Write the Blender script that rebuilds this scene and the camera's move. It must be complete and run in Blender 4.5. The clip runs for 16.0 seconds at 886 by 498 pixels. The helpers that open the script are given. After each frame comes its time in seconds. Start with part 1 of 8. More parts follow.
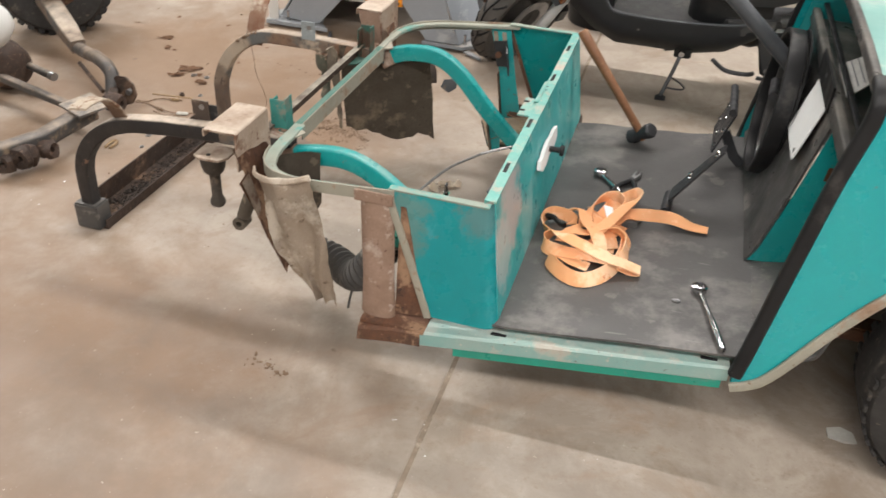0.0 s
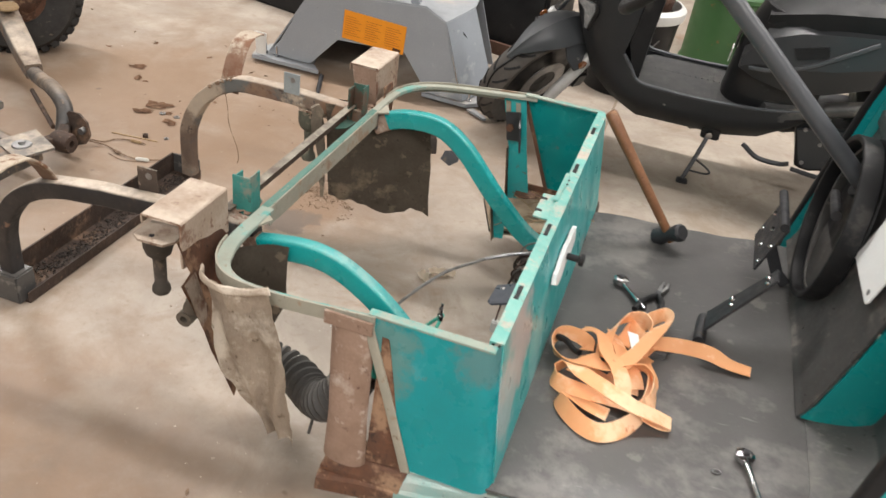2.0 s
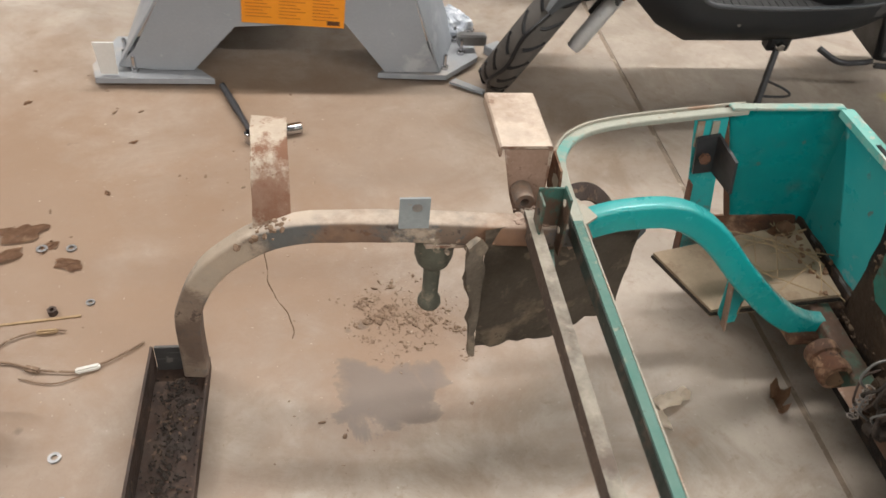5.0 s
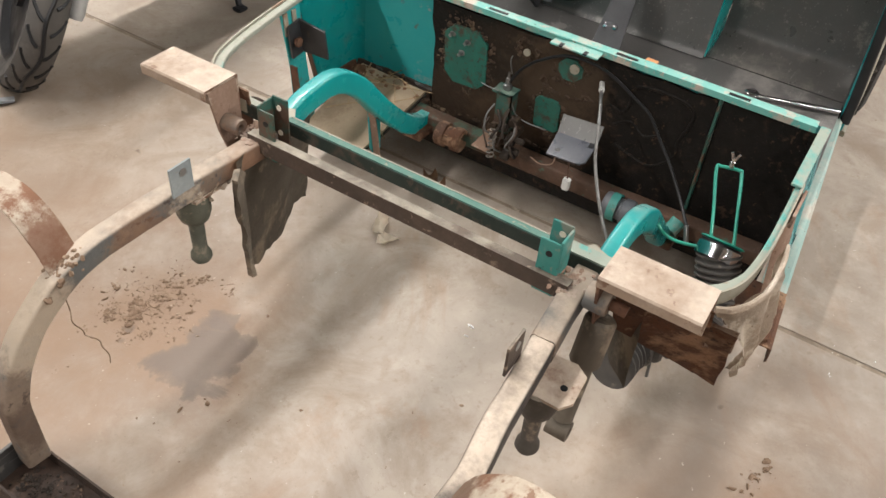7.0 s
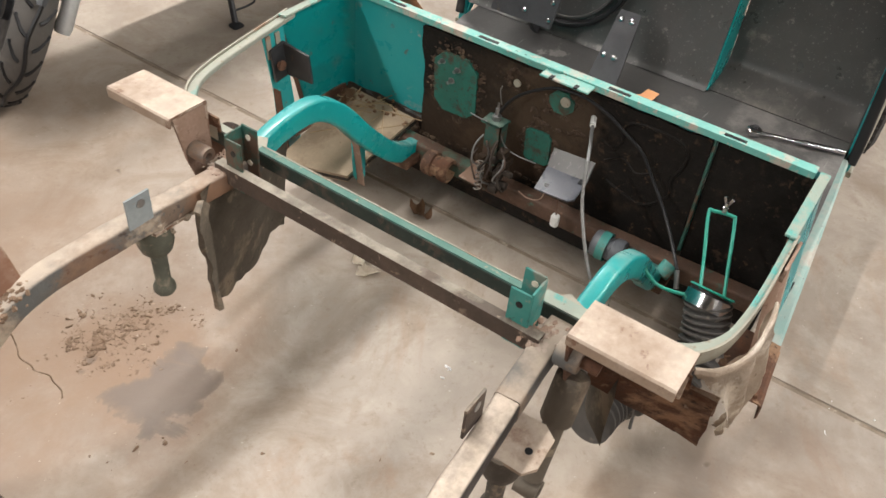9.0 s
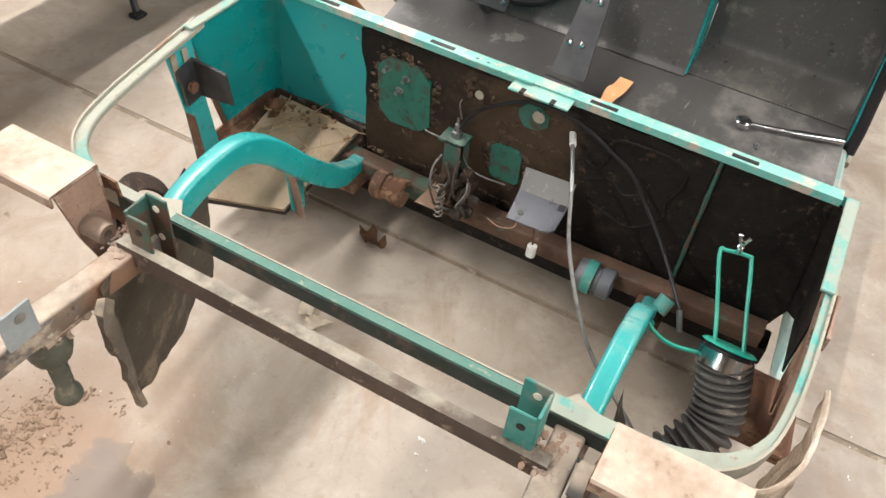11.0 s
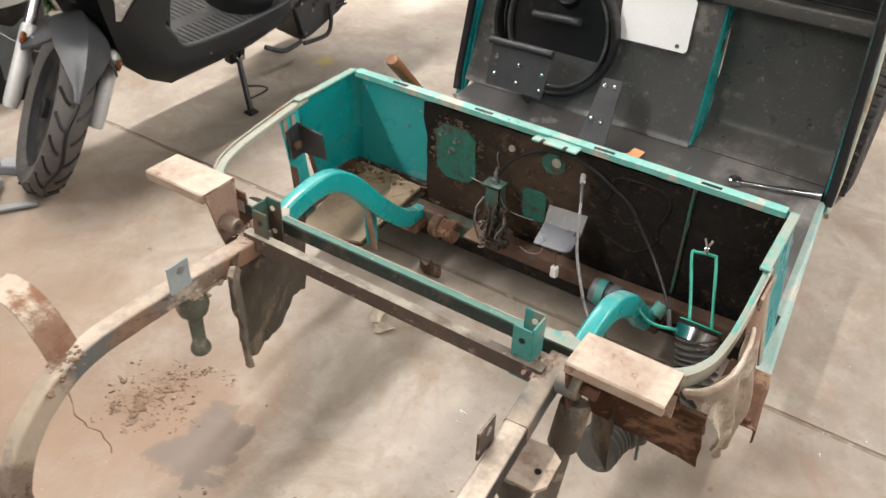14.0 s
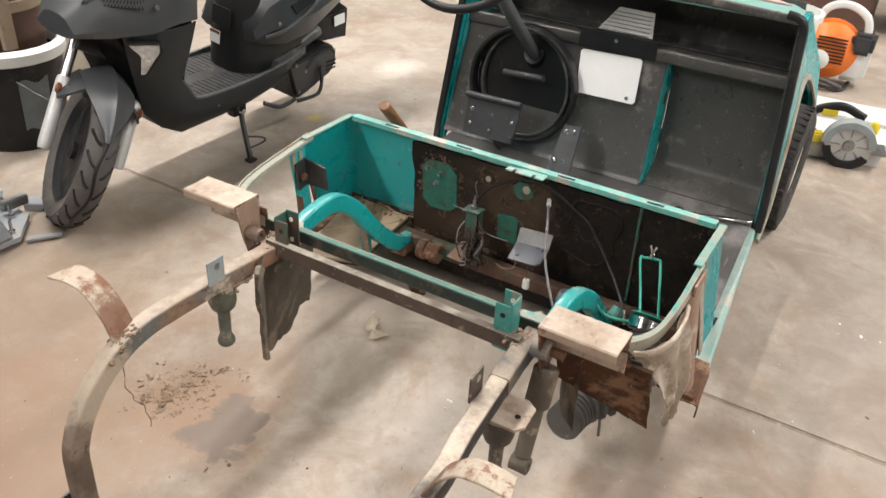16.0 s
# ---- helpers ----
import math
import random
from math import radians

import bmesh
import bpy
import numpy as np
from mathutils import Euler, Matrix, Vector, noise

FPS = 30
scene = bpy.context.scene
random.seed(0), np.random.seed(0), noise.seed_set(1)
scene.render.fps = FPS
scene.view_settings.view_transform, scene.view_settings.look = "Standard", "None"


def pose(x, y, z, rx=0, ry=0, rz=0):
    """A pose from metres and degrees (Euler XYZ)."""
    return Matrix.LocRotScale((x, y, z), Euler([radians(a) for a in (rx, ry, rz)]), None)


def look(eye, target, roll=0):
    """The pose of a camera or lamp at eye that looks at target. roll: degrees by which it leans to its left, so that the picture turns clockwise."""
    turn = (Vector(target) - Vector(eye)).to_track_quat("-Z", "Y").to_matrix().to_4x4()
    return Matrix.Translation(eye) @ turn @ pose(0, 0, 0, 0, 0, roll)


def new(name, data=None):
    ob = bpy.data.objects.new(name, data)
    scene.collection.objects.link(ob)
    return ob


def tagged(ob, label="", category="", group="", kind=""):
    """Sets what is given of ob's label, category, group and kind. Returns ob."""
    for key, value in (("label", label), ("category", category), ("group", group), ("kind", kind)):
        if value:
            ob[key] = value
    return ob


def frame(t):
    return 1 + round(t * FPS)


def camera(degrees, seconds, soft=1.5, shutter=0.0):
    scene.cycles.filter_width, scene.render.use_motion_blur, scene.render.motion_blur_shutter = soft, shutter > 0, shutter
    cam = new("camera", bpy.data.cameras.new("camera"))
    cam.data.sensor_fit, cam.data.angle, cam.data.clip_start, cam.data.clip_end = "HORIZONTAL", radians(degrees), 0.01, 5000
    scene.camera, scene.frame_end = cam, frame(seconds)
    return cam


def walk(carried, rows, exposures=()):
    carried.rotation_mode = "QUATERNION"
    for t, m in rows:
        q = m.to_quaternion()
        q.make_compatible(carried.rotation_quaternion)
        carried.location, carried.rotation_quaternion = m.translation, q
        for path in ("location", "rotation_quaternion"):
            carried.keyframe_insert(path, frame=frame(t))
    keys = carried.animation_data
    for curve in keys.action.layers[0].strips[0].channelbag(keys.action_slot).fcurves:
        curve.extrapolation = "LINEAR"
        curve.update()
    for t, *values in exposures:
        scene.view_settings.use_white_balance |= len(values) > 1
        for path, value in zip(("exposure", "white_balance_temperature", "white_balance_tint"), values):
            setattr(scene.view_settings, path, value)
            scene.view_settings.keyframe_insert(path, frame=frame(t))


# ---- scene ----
cam = camera(57.2, 16.0, shutter=0.3)
PATH = [
    (0, (0.303, -2.038, 1.393), (-0.139, -0.454, 0.255), 3.1),
    (0.5, (0.307, -2.074, 1.388), (-0.037, -0.422, 0.314), 3.3),
    (1, (0.291, -2.045, 1.377), (-0.028, -0.387, 0.305), 4.5),
    (1.5, (0.229, -1.858, 1.358), (-0.098, -0.217, 0.263), 5.8),
    (2, (0.147, -1.633, 1.345), (-0.268, -0.002, 0.264), 8.3),
    (2.5, (-0.068, -1.503, 1.332), (-0.452, 0.097, 0.196), 8.5),
    (3, (-0.298, -1.375, 1.363), (-0.564, 0.21, 0.172), 9.0),
    (3.5, (-0.502, -1.103, 1.317), (-0.69, 0.458, 0.081), 9.1),
    (3.7, (-0.529, -1.036, 1.25), (-0.766, 0.559, 0.066), 5.1),
    (5.8, (-1.318, -0.543, 1.262), (-0.473, 0.584, -0.159), 9.7),
    (6, (-1.383, -0.553, 1.277), (-0.379, 0.456, -0.128), 9.5),
    (6.5, (-1.558, -0.598, 1.322), (-0.291, 0.159, -0.028), 8.4),
    (7, (-1.577, -0.603, 1.338), (-0.288, 0.102, -0.019), 5.7),
    (7.5, (-1.573, -0.612, 1.349), (-0.261, 0.095, 0.016), 6.0),
    (8, (-1.566, -0.615, 1.342), (-0.242, 0.103, 0.026), 5.7),
    (8.5, (-1.538, -0.62, 1.337), (-0.225, 0.106, 0.014), 5.8),
    (9, (-1.459, -0.617, 1.33), (-0.173, 0.132, -0.007), 6.5),
    (11.3, (-1.18, -0.388, 1.287), (0.093, 0.152, -0.157), 7.4),
    (11.5, (-1.179, -0.391, 1.282), (0.096, 0.14, -0.164), 7.7),
    (12, (-1.193, -0.409, 1.292), (0.081, 0.102, -0.163), 8.0),
    (12.5, (-1.226, -0.454, 1.298), (0.049, 0.074, -0.149), 7.2),
    (13, (-1.323, -0.563, 1.313), (-0.022, 0.052, -0.076), 6.0),
    (13.5, (-1.427, -0.647, 1.347), (-0.104, 0.105, 0.05), 4.5),
    (14, (-1.578, -0.698, 1.399), (-0.217, 0.143, 0.199), 2.5),
    (14.5, (-1.797, -0.746, 1.415), (-0.365, 0.091, 0.297), 1.9),
    (15, (-1.937, -0.77, 1.44), (-0.454, 0.012, 0.349), 3.8),
    (15.5, (-1.93, -0.819, 1.452), (-0.461, -0.018, 0.355), 3.9),
    (16, (-1.907, -0.838, 1.447), (-0.416, -0.007, 0.405), 3.7),
]
# the phone brightens and darkens its picture a little on the way
EXPOSURES = [(0, -0.15), (0.6, -0.08), (1.0, -0.08), (2.5, -0.08), (3.0, -0.15), (3.7, -0.2), (5.8, -0.15), (7.0, -0.03), (9.0, 0.0), (11.3, 0.33), (12.5, 0.28), (13.5, 0.1), (14.5, 0.15), (15.5, 0.05), (16, 0.05)]
walk(cam, [(t, look(eye, target, roll)) for t, eye, target, roll in PATH], EXPOSURES)

# ---------------------------------------------------------------- light
world = bpy.data.worlds.new("hall_air")
scene.world = world
world.use_nodes = True
world.node_tree.nodes["Background"].inputs[0].default_value = (0.9, 0.95, 1.0, 1)
world.node_tree.nodes["Background"].inputs[1].default_value = 0.004
LAMP_POWER = 72.0
LAMP_HEIGHT = 4.0


# ---------------------------------------------------------------- mesh tools
def part(name, bm, material, parent=None, label="", smooth=True):
    """Links a bmesh as one mesh object under a thing or a part."""
    bmesh.ops.recalc_face_normals(bm, faces=bm.faces)
    me = bpy.data.meshes.new(name)
    bm.to_mesh(me)
    bm.free()
    me.materials.append(material)
    if smooth:
        me.shade_smooth()
        me.set_sharp_from_angle(angle=radians(35))
    ob = new(name, me)
    if parent is not None:
        ob.parent = parent
    if label:
        ob["label"] = label
    return ob


def thing(name, label, category, at=(0, 0, 0), turn=(0, 0, 0), group="", kind=""):
    ob = new(name)
    ob.empty_display_size = 0.05
    ob.matrix_basis = pose(*at, *turn)
    return tagged(ob, label, category, group, kind)


def single(name, bm, material, label, category, group="", kind="", at=None, turn=(0, 0, 0), smooth=True):
    ob = part(name, bm, material, None, "", smooth)
    if at is not None:
        ob.matrix_basis = pose(*at, *turn)
    return tagged(ob, label, category, group, kind)


def bevel(bm, width, segments=2, angle=40):
    edges = [e for e in bm.edges if len(e.link_faces) == 2 and e.calc_face_angle(0) > radians(angle)]
    if edges and width:
        bmesh.ops.bevel(bm, geom=edges, offset=width, segments=segments, affect="EDGES", clamp_overlap=True)
    return bm


def box(lo, hi, r=0.002, bm=None, m=None):
    own = bmesh.new()
    bmesh.ops.create_cube(own, size=1)
    for v in own.verts:
        v.co = Vector([(a + b) / 2 + c * (b - a) for a, b, c in zip(lo, hi, v.co)])
    bevel(own, r)
    if m is not None:
        own.transform(m)
    return merged(own, bm)


def merged(own, bm):
    """Adds the mesh own to bm, or gives own back when there is no bm."""
    if bm is None:
        return own
    me = bpy.data.meshes.new("piece")
    own.to_mesh(me)
    own.free()
    bm.from_mesh(me)
    bpy.data.meshes.remove(me)
    return bm


def slab(points, thick, r=0.0, bm=None):
    """A flat sheet with the outline given in space, thick along the outline's normal (half to each side)."""
    own = bmesh.new()
    pts = [Vector(p) for p in points]
    n = Vector((0, 0, 0))
    for a, b in zip(pts, pts[1:] + pts[:1]):
        n += a.cross(b)
    n.normalize()
    low = [own.verts.new(p - n * thick / 2) for p in pts]
    top = [own.verts.new(p + n * thick / 2) for p in pts]
    own.faces.new(low[::-1])
    own.faces.new(top)
    for i in range(len(pts)):
        j = (i + 1) % len(pts)
        own.faces.new((low[i], low[j], top[j], top[i]))
    bevel(own, r)
    return merged(own, bm)


def prism(outline, axis, lo, hi, r=0.0, bm=None):
    """An outline in the two other axes (in xyz order) pushed from lo to hi along an axis."""
    n = "xyz".index(axis)
    rest = [i for i in range(3) if i != n]
    pts = []
    for a, b in outline:
        p = [0, 0, 0]
        p[n], p[rest[0]], p[rest[1]] = (lo + hi) / 2, a, b
        pts.append(p)
    return slab(pts, abs(hi - lo), r, bm)


def spline(points, steps=6):
    """A smooth line through points."""
    p = [Vector(q) for q in points]
    p = [p[0] * 2 - p[1]] + p + [p[-1] * 2 - p[-2]]
    out = []
    for i in range(1, len(p) - 2):
        a, b, c, d = p[i - 1:i + 3]
        for k in range(steps):
            t = k / steps
            out.append(0.5 * (2 * b + (c - a) * t + (2 * a - 5 * b + 4 * c - d) * t * t + (3 * b - a - 3 * c + d) * t ** 3))
    return out + [p[-2]]


def rounded(w, h, r=0.004, n=3):
    """The outline of a rounded rectangle."""
    out = []
    for cx, cy, a0 in ((w / 2 - r, h / 2 - r, 0), (-w / 2 + r, h / 2 - r, 90), (-w / 2 + r, -h / 2 + r, 180), (w / 2 - r, -h / 2 + r, 270)):
        for k in range(n + 1):
            a = radians(a0 + 90 * k / n)
            out.append((cx + r * math.cos(a), cy + r * math.sin(a)))
    return out


def ring(r, n=12, ry=None):
    return [(r * math.cos(2 * math.pi * k / n), (ry or r) * math.sin(2 * math.pi * k / n)) for k in range(n)]


def sweep(path, outline, up=(0, 0, 1), bm=None, closed=False, shut=True, scale=None, flat=False):
    """Pushes an outline (first number along the side, second along up) along a path."""
    own = bmesh.new()
    p = [Vector(q) for q in path]
    up = Vector(up).normalized()
    rows = []
    for i, q in enumerate(p):
        if closed:
            t = p[(i + 1) % len(p)] - p[i - 1]
        else:
            t = p[min(i + 1, len(p) - 1)] - p[max(i - 1, 0)]
        t.normalize()
        side = t.cross(up)
        if side.length < 1e-4:
            side = t.cross(Vector((0.3, 0.7, 0.2)))
        side.normalize()
        high = up if flat else side.cross(t).normalized()
        if not flat:
            up = high
        s = scale[i] if scale else 1.0
        rows.append([own.verts.new(q + side * a * s + high * b * s) for a, b in outline])
    n = len(outline)
    for i in range(len(rows) if closed else len(rows) - 1):
        one, two = rows[i], rows[(i + 1) % len(rows)]
        for k in range(n):
            own.faces.new((one[k], one[(k + 1) % n], two[(k + 1) % n], two[k]))
    if shut and not closed:
        own.faces.new(rows[0][::-1])
        own.faces.new(rows[-1])
    return merged(own, bm)


def wire(points, r, bm=None, steps=5, n=8, closed=False):
    pts = spline(points, steps) if steps > 1 else points
    return sweep(pts, ring(r, n), (0.13, 0.21, 0.97), bm, closed)


def lathe(profile, at=(0, 0, 0), axis="z", n=24, bm=None, m=None):
    """Turns a profile of (radius, height) round an axis."""
    own = bmesh.new()
    rows = []
    for r, h in profile:
        if r < 1e-5:
            rows.append([own.verts.new((0, 0, h))])
        else:
            rows.append([own.verts.new((r * math.cos(2 * math.pi * k / n), r * math.sin(2 * math.pi * k / n), h)) for k in range(n)])
    for one, two in zip(rows, rows[1:]):
        for k in range(n):
            j = (k + 1) % n
            if len(one) == 1 and len(two) > 1:
                own.faces.new((one[0], two[j], two[k]))
            elif len(two) == 1 and len(one) > 1:
                own.faces.new((one[k], one[j], two[0]))
            elif len(one) > 1:
                own.faces.new((one[k], one[j], two[j], two[k]))
    hollow = len(profile) > 3 and abs(profile[0][0] - profile[-1][0]) < 0.02 and min(profile[0][0], profile[-1][0]) > 1e-4 and max(p[0] for p in profile[1:-1]) > profile[0][0] + 1e-4
    if hollow:
        # a tube or ring: the bore is a wall of its own
        for k in range(n):
            j = (k + 1) % n
            own.faces.new((rows[-1][k], rows[-1][j], rows[0][j], rows[0][k]))
    else:
        if len(rows[0]) > 1:
            own.faces.new(rows[0][::-1])
        if len(rows[-1]) > 1:
            own.faces.new(rows[-1])
    turn = {"z": Matrix(), "x": Matrix.Rotation(radians(90), 4, "Y"), "y": Matrix.Rotation(radians(-90), 4, "X")}[axis]
    own.transform((m or Matrix.Translation(at)) @ turn)
    return merged(own, bm)


def rod(a, b, r, n=12, bm=None):
    """A round bar from a to b."""
    a, b = Vector(a), Vector(b)
    return sweep([a, b], ring(r, n), (0.21, 0.13, 0.97) if abs((b - a).normalized().z) < 0.95 else (1, 0, 0), bm)


def rough(bm, amount, size, seed=0.0):
    """Uneven surface: moves the points a little."""
    for v in bm.verts:
        v.co += Vector(noise.noise_vector(v.co / size + Vector((seed, seed * 2.3, 1.7)))) * amount
    return bm


def flip_y(bm):
    for v in bm.verts:
        v.co.y = -v.co.y
    return bm


# ---------------------------------------------------------------- materials
def surface(name, colour, second=None, third=None, size=12.0, amount=0.5, patch=0.0, patch_size=5.0,
            rough_at=0.6, metal=0.0, bump=0.15, bump_size=90.0, spread=0.15, coat=0.0,
            dust=0.0, dust_colour=(0.52, 0.44, 0.35), specks=0.0, speck_colour=(0.06, 0.045, 0.035), scratch=0.0, scratch_colour=(0.5, 0.48, 0.45), spots=(), gloss=0.5):
    """A node material: two mixed colours with grain, a third in worn patches, specks of dirt, scratches, dust that lies on upward faces, fine relief."""
    m = bpy.data.materials.new(name)
    m.use_nodes = True
    n, l = m.node_tree.nodes, m.node_tree.links
    b = n["Principled BSDF"]
    b.inputs["Metallic"].default_value = metal
    b.inputs["Coat Weight"].default_value = coat
    b.inputs["Specular IOR Level"].default_value = gloss
    where = n.new("ShaderNodeTexCoord")

    def grain(scale, detail=6, lift=0.6, stretch=None):
        t = n.new("ShaderNodeTexNoise")
        t.inputs["Scale"].default_value, t.inputs["Detail"].default_value, t.inputs["Roughness"].default_value = scale, detail, lift
        if stretch:
            g = n.new("ShaderNodeMapping")
            g.inputs["Rotation"].default_value = stretch[0]
            g.inputs["Scale"].default_value = stretch[1]
            l.new(where.outputs["Object"], g.inputs["Vector"])
            l.new(g.outputs["Vector"], t.inputs["Vector"])
        else:
            l.new(where.outputs["Object"], t.inputs["Vector"])
        return t.outputs["Fac"]

    def ramp(fac, lo, hi, a=0.0, c=1.0):
        r = n.new("ShaderNodeMapRange")
        for slot, v in zip(("From Min", "From Max", "To Min", "To Max"), (lo, hi, a, c)):
            r.inputs[slot].default_value = v
        l.new(fac, r.inputs["Value"])
        return r.outputs["Result"]

    def mixed(fac, a, c):
        x = n.new("ShaderNodeMix")
        x.data_type = "RGBA"
        l.new(fac, x.inputs["Factor"])
        for slot, v in ((6, a), (7, c)):
            if isinstance(v, tuple):
                x.inputs[slot].default_value = (*v, 1)
            else:
                l.new(v, x.inputs[slot])
        return x.outputs[2]

    def times(a, c):
        x = n.new("ShaderNodeMath")
        x.operation = "MULTIPLY"
        l.new(a, x.inputs[0])
        l.new(c, x.inputs[1])
        return x.outputs[0]

    second = second or tuple(c * 0.75 for c in colour)
    mid = 0.5 + (0.5 - amount) * 0.5
    col = mixed(ramp(grain(size, 8, 0.65), mid - 0.12, mid + 0.12), colour, second)
    fine = grain(bump_size * 1.6, 4)
    col = mixed(ramp(fine, 0.2, 0.95), col, mixed(ramp(fine, 0, 1), tuple(c * 0.6 for c in colour), second))
    if third:
        edge = 0.72 - 0.42 * patch
        col = mixed(ramp(grain(patch_size, 10, 0.68), edge - 0.03, edge + 0.05), col, third)
        small = 0.74 - 0.30 * patch
        col = mixed(ramp(grain(patch_size * 4.5, 8, 0.6), small - 0.02, small + 0.03, 0, 0.8), col, third)
    if specks:
        s = 0.70 - 0.16 * specks
        col = mixed(ramp(grain(size * 6, 6, 0.65), s, s + 0.05, 0, 0.8), col, speck_colour)
        s = 0.66 - 0.14 * specks
        col = mixed(ramp(grain(size * 0.9, 9, 0.7), s, s + 0.16, 0, 0.6), col, speck_colour)
    if scratch:
        s = 0.74 - 0.14 * scratch
        for turn, scale in (((0.2, 0.5, 0.4), (1.5, 30, 30)), ((0.9, 0.1, 1.3), (2.5, 40, 40)), ((0.3, 1.2, 2.2), (2, 50, 50))):
            col = mixed(ramp(grain(3.0, 4, 0.5, (turn, scale)), s, s + 0.05, 0, 0.45), col, scratch_colour)
    # rubbed or stained places: (x, y, z, radius, colour, depth)
    for x, y, z, r, tone, deep in spots:
        d = n.new("ShaderNodeVectorMath")
        d.operation = "DISTANCE"
        l.new(where.outputs["Object"], d.inputs[0])
        d.inputs[1].default_value = (x, y, z)
        a = n.new("ShaderNodeMath")
        a.operation = "ADD"
        near = n.new("ShaderNodeMath")
        near.operation = "DIVIDE"
        l.new(d.outputs["Value"], near.inputs[0])
        near.inputs[1].default_value = r
        l.new(near.outputs[0], a.inputs[0])
        l.new(ramp(grain(0.9 / r, 9, 0.68), 0.25, 0.75, -0.8, 0.8), a.inputs[1])
        col = mixed(ramp(a.outputs[0], 1.0, 0.6, 0, deep), col, tone)
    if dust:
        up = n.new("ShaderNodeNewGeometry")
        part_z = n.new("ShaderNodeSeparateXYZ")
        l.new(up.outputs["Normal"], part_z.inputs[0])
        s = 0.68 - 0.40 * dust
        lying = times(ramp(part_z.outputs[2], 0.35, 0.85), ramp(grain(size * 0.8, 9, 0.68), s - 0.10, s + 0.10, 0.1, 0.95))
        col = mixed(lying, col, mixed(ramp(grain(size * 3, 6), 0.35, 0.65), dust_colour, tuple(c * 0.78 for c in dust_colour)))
    l.new(col, b.inputs["Base Color"])
    l.new(ramp(grain(size * 2.3), 0.3, 0.7, max(0.03, rough_at - spread), min(1.0, rough_at + spread)), b.inputs["Roughness"])
    if bump:
        k = n.new("ShaderNodeBump")
        k.inputs["Strength"].default_value, k.inputs["Distance"].default_value = bump, 0.004
        l.new(grain(bump_size, 8), k.inputs["Height"])
        l.new(k.outputs["Normal"], b.inputs["Normal"])
    return m


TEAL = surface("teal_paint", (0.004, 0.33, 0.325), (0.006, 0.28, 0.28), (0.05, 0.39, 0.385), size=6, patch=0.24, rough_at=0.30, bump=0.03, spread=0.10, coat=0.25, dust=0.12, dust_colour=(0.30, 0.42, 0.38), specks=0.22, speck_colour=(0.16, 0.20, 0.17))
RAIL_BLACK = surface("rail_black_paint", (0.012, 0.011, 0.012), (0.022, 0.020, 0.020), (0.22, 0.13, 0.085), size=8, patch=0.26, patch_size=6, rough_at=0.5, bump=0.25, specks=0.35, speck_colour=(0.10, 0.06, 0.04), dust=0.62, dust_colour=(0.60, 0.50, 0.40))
BELT = surface("dusty_mint_flange", (0.25, 0.325, 0.275), (0.31, 0.32, 0.262), (0.07, 0.32, 0.285), size=9, patch=0.42, patch_size=6, rough_at=0.6, bump=0.15, specks=0.5, speck_colour=(0.20, 0.13, 0.09))
BELT_PALE = surface("dusty_cream_flange", (0.34, 0.335, 0.275), (0.29, 0.31, 0.258), (0.12, 0.31, 0.27), size=9, patch=0.20, patch_size=6, rough_at=0.65, bump=0.15, specks=0.5, speck_colour=(0.22, 0.15, 0.10))
STRAP_ARM = surface("flaking_strap", (0.50, 0.425, 0.335), (0.40, 0.325, 0.25), (0.19, 0.095, 0.055), size=9, patch=0.40, patch_size=10, rough_at=0.8, bump=0.35, specks=0.45, speck_colour=(0.16, 0.09, 0.05), spots=((-1.08, 0.40, 0.42, 0.06, (0.20, 0.10, 0.06), 0.85), (-1.08, -0.39, 0.42, 0.055, (0.14, 0.08, 0.05), 0.9)))
STOP_RUBBER = surface("dusty_stop_rubber", (0.085, 0.070, 0.055), (0.050, 0.042, 0.034), (0.19, 0.145, 0.105), size=14, patch=0.35, patch_size=12, rough_at=0.8, bump=0.3, dust=0.4)
RUBBER_OLIVE = surface("olive_rubber", (0.12, 0.122, 0.092), (0.075, 0.078, 0.06), (0.24, 0.20, 0.15), size=14, patch=0.35, patch_size=12, rough_at=0.75, bump=0.3, dust=0.35)
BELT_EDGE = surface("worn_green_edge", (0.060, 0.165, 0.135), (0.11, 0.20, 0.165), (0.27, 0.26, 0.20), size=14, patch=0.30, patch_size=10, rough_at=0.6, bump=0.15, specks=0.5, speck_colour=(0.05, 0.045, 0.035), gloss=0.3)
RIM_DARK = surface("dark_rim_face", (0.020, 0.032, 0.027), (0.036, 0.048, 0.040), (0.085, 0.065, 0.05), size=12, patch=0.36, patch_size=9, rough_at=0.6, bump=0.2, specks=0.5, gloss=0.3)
WINDOW_GREEN = surface("dirty_green_paint", (0.016, 0.155, 0.118), (0.026, 0.115, 0.088), (0.06, 0.045, 0.03), size=12, patch=0.36, patch_size=14, rough_at=0.5, bump=0.2, specks=0.6, speck_colour=(0.03, 0.025, 0.018))
UPRIGHT = surface("dull_green_bracket", (0.035, 0.22, 0.195), (0.06, 0.26, 0.225), (0.20, 0.22, 0.18), size=14, patch=0.32, patch_size=12, rough_at=0.5, bump=0.12, specks=0.5, speck_colour=(0.05, 0.06, 0.05))
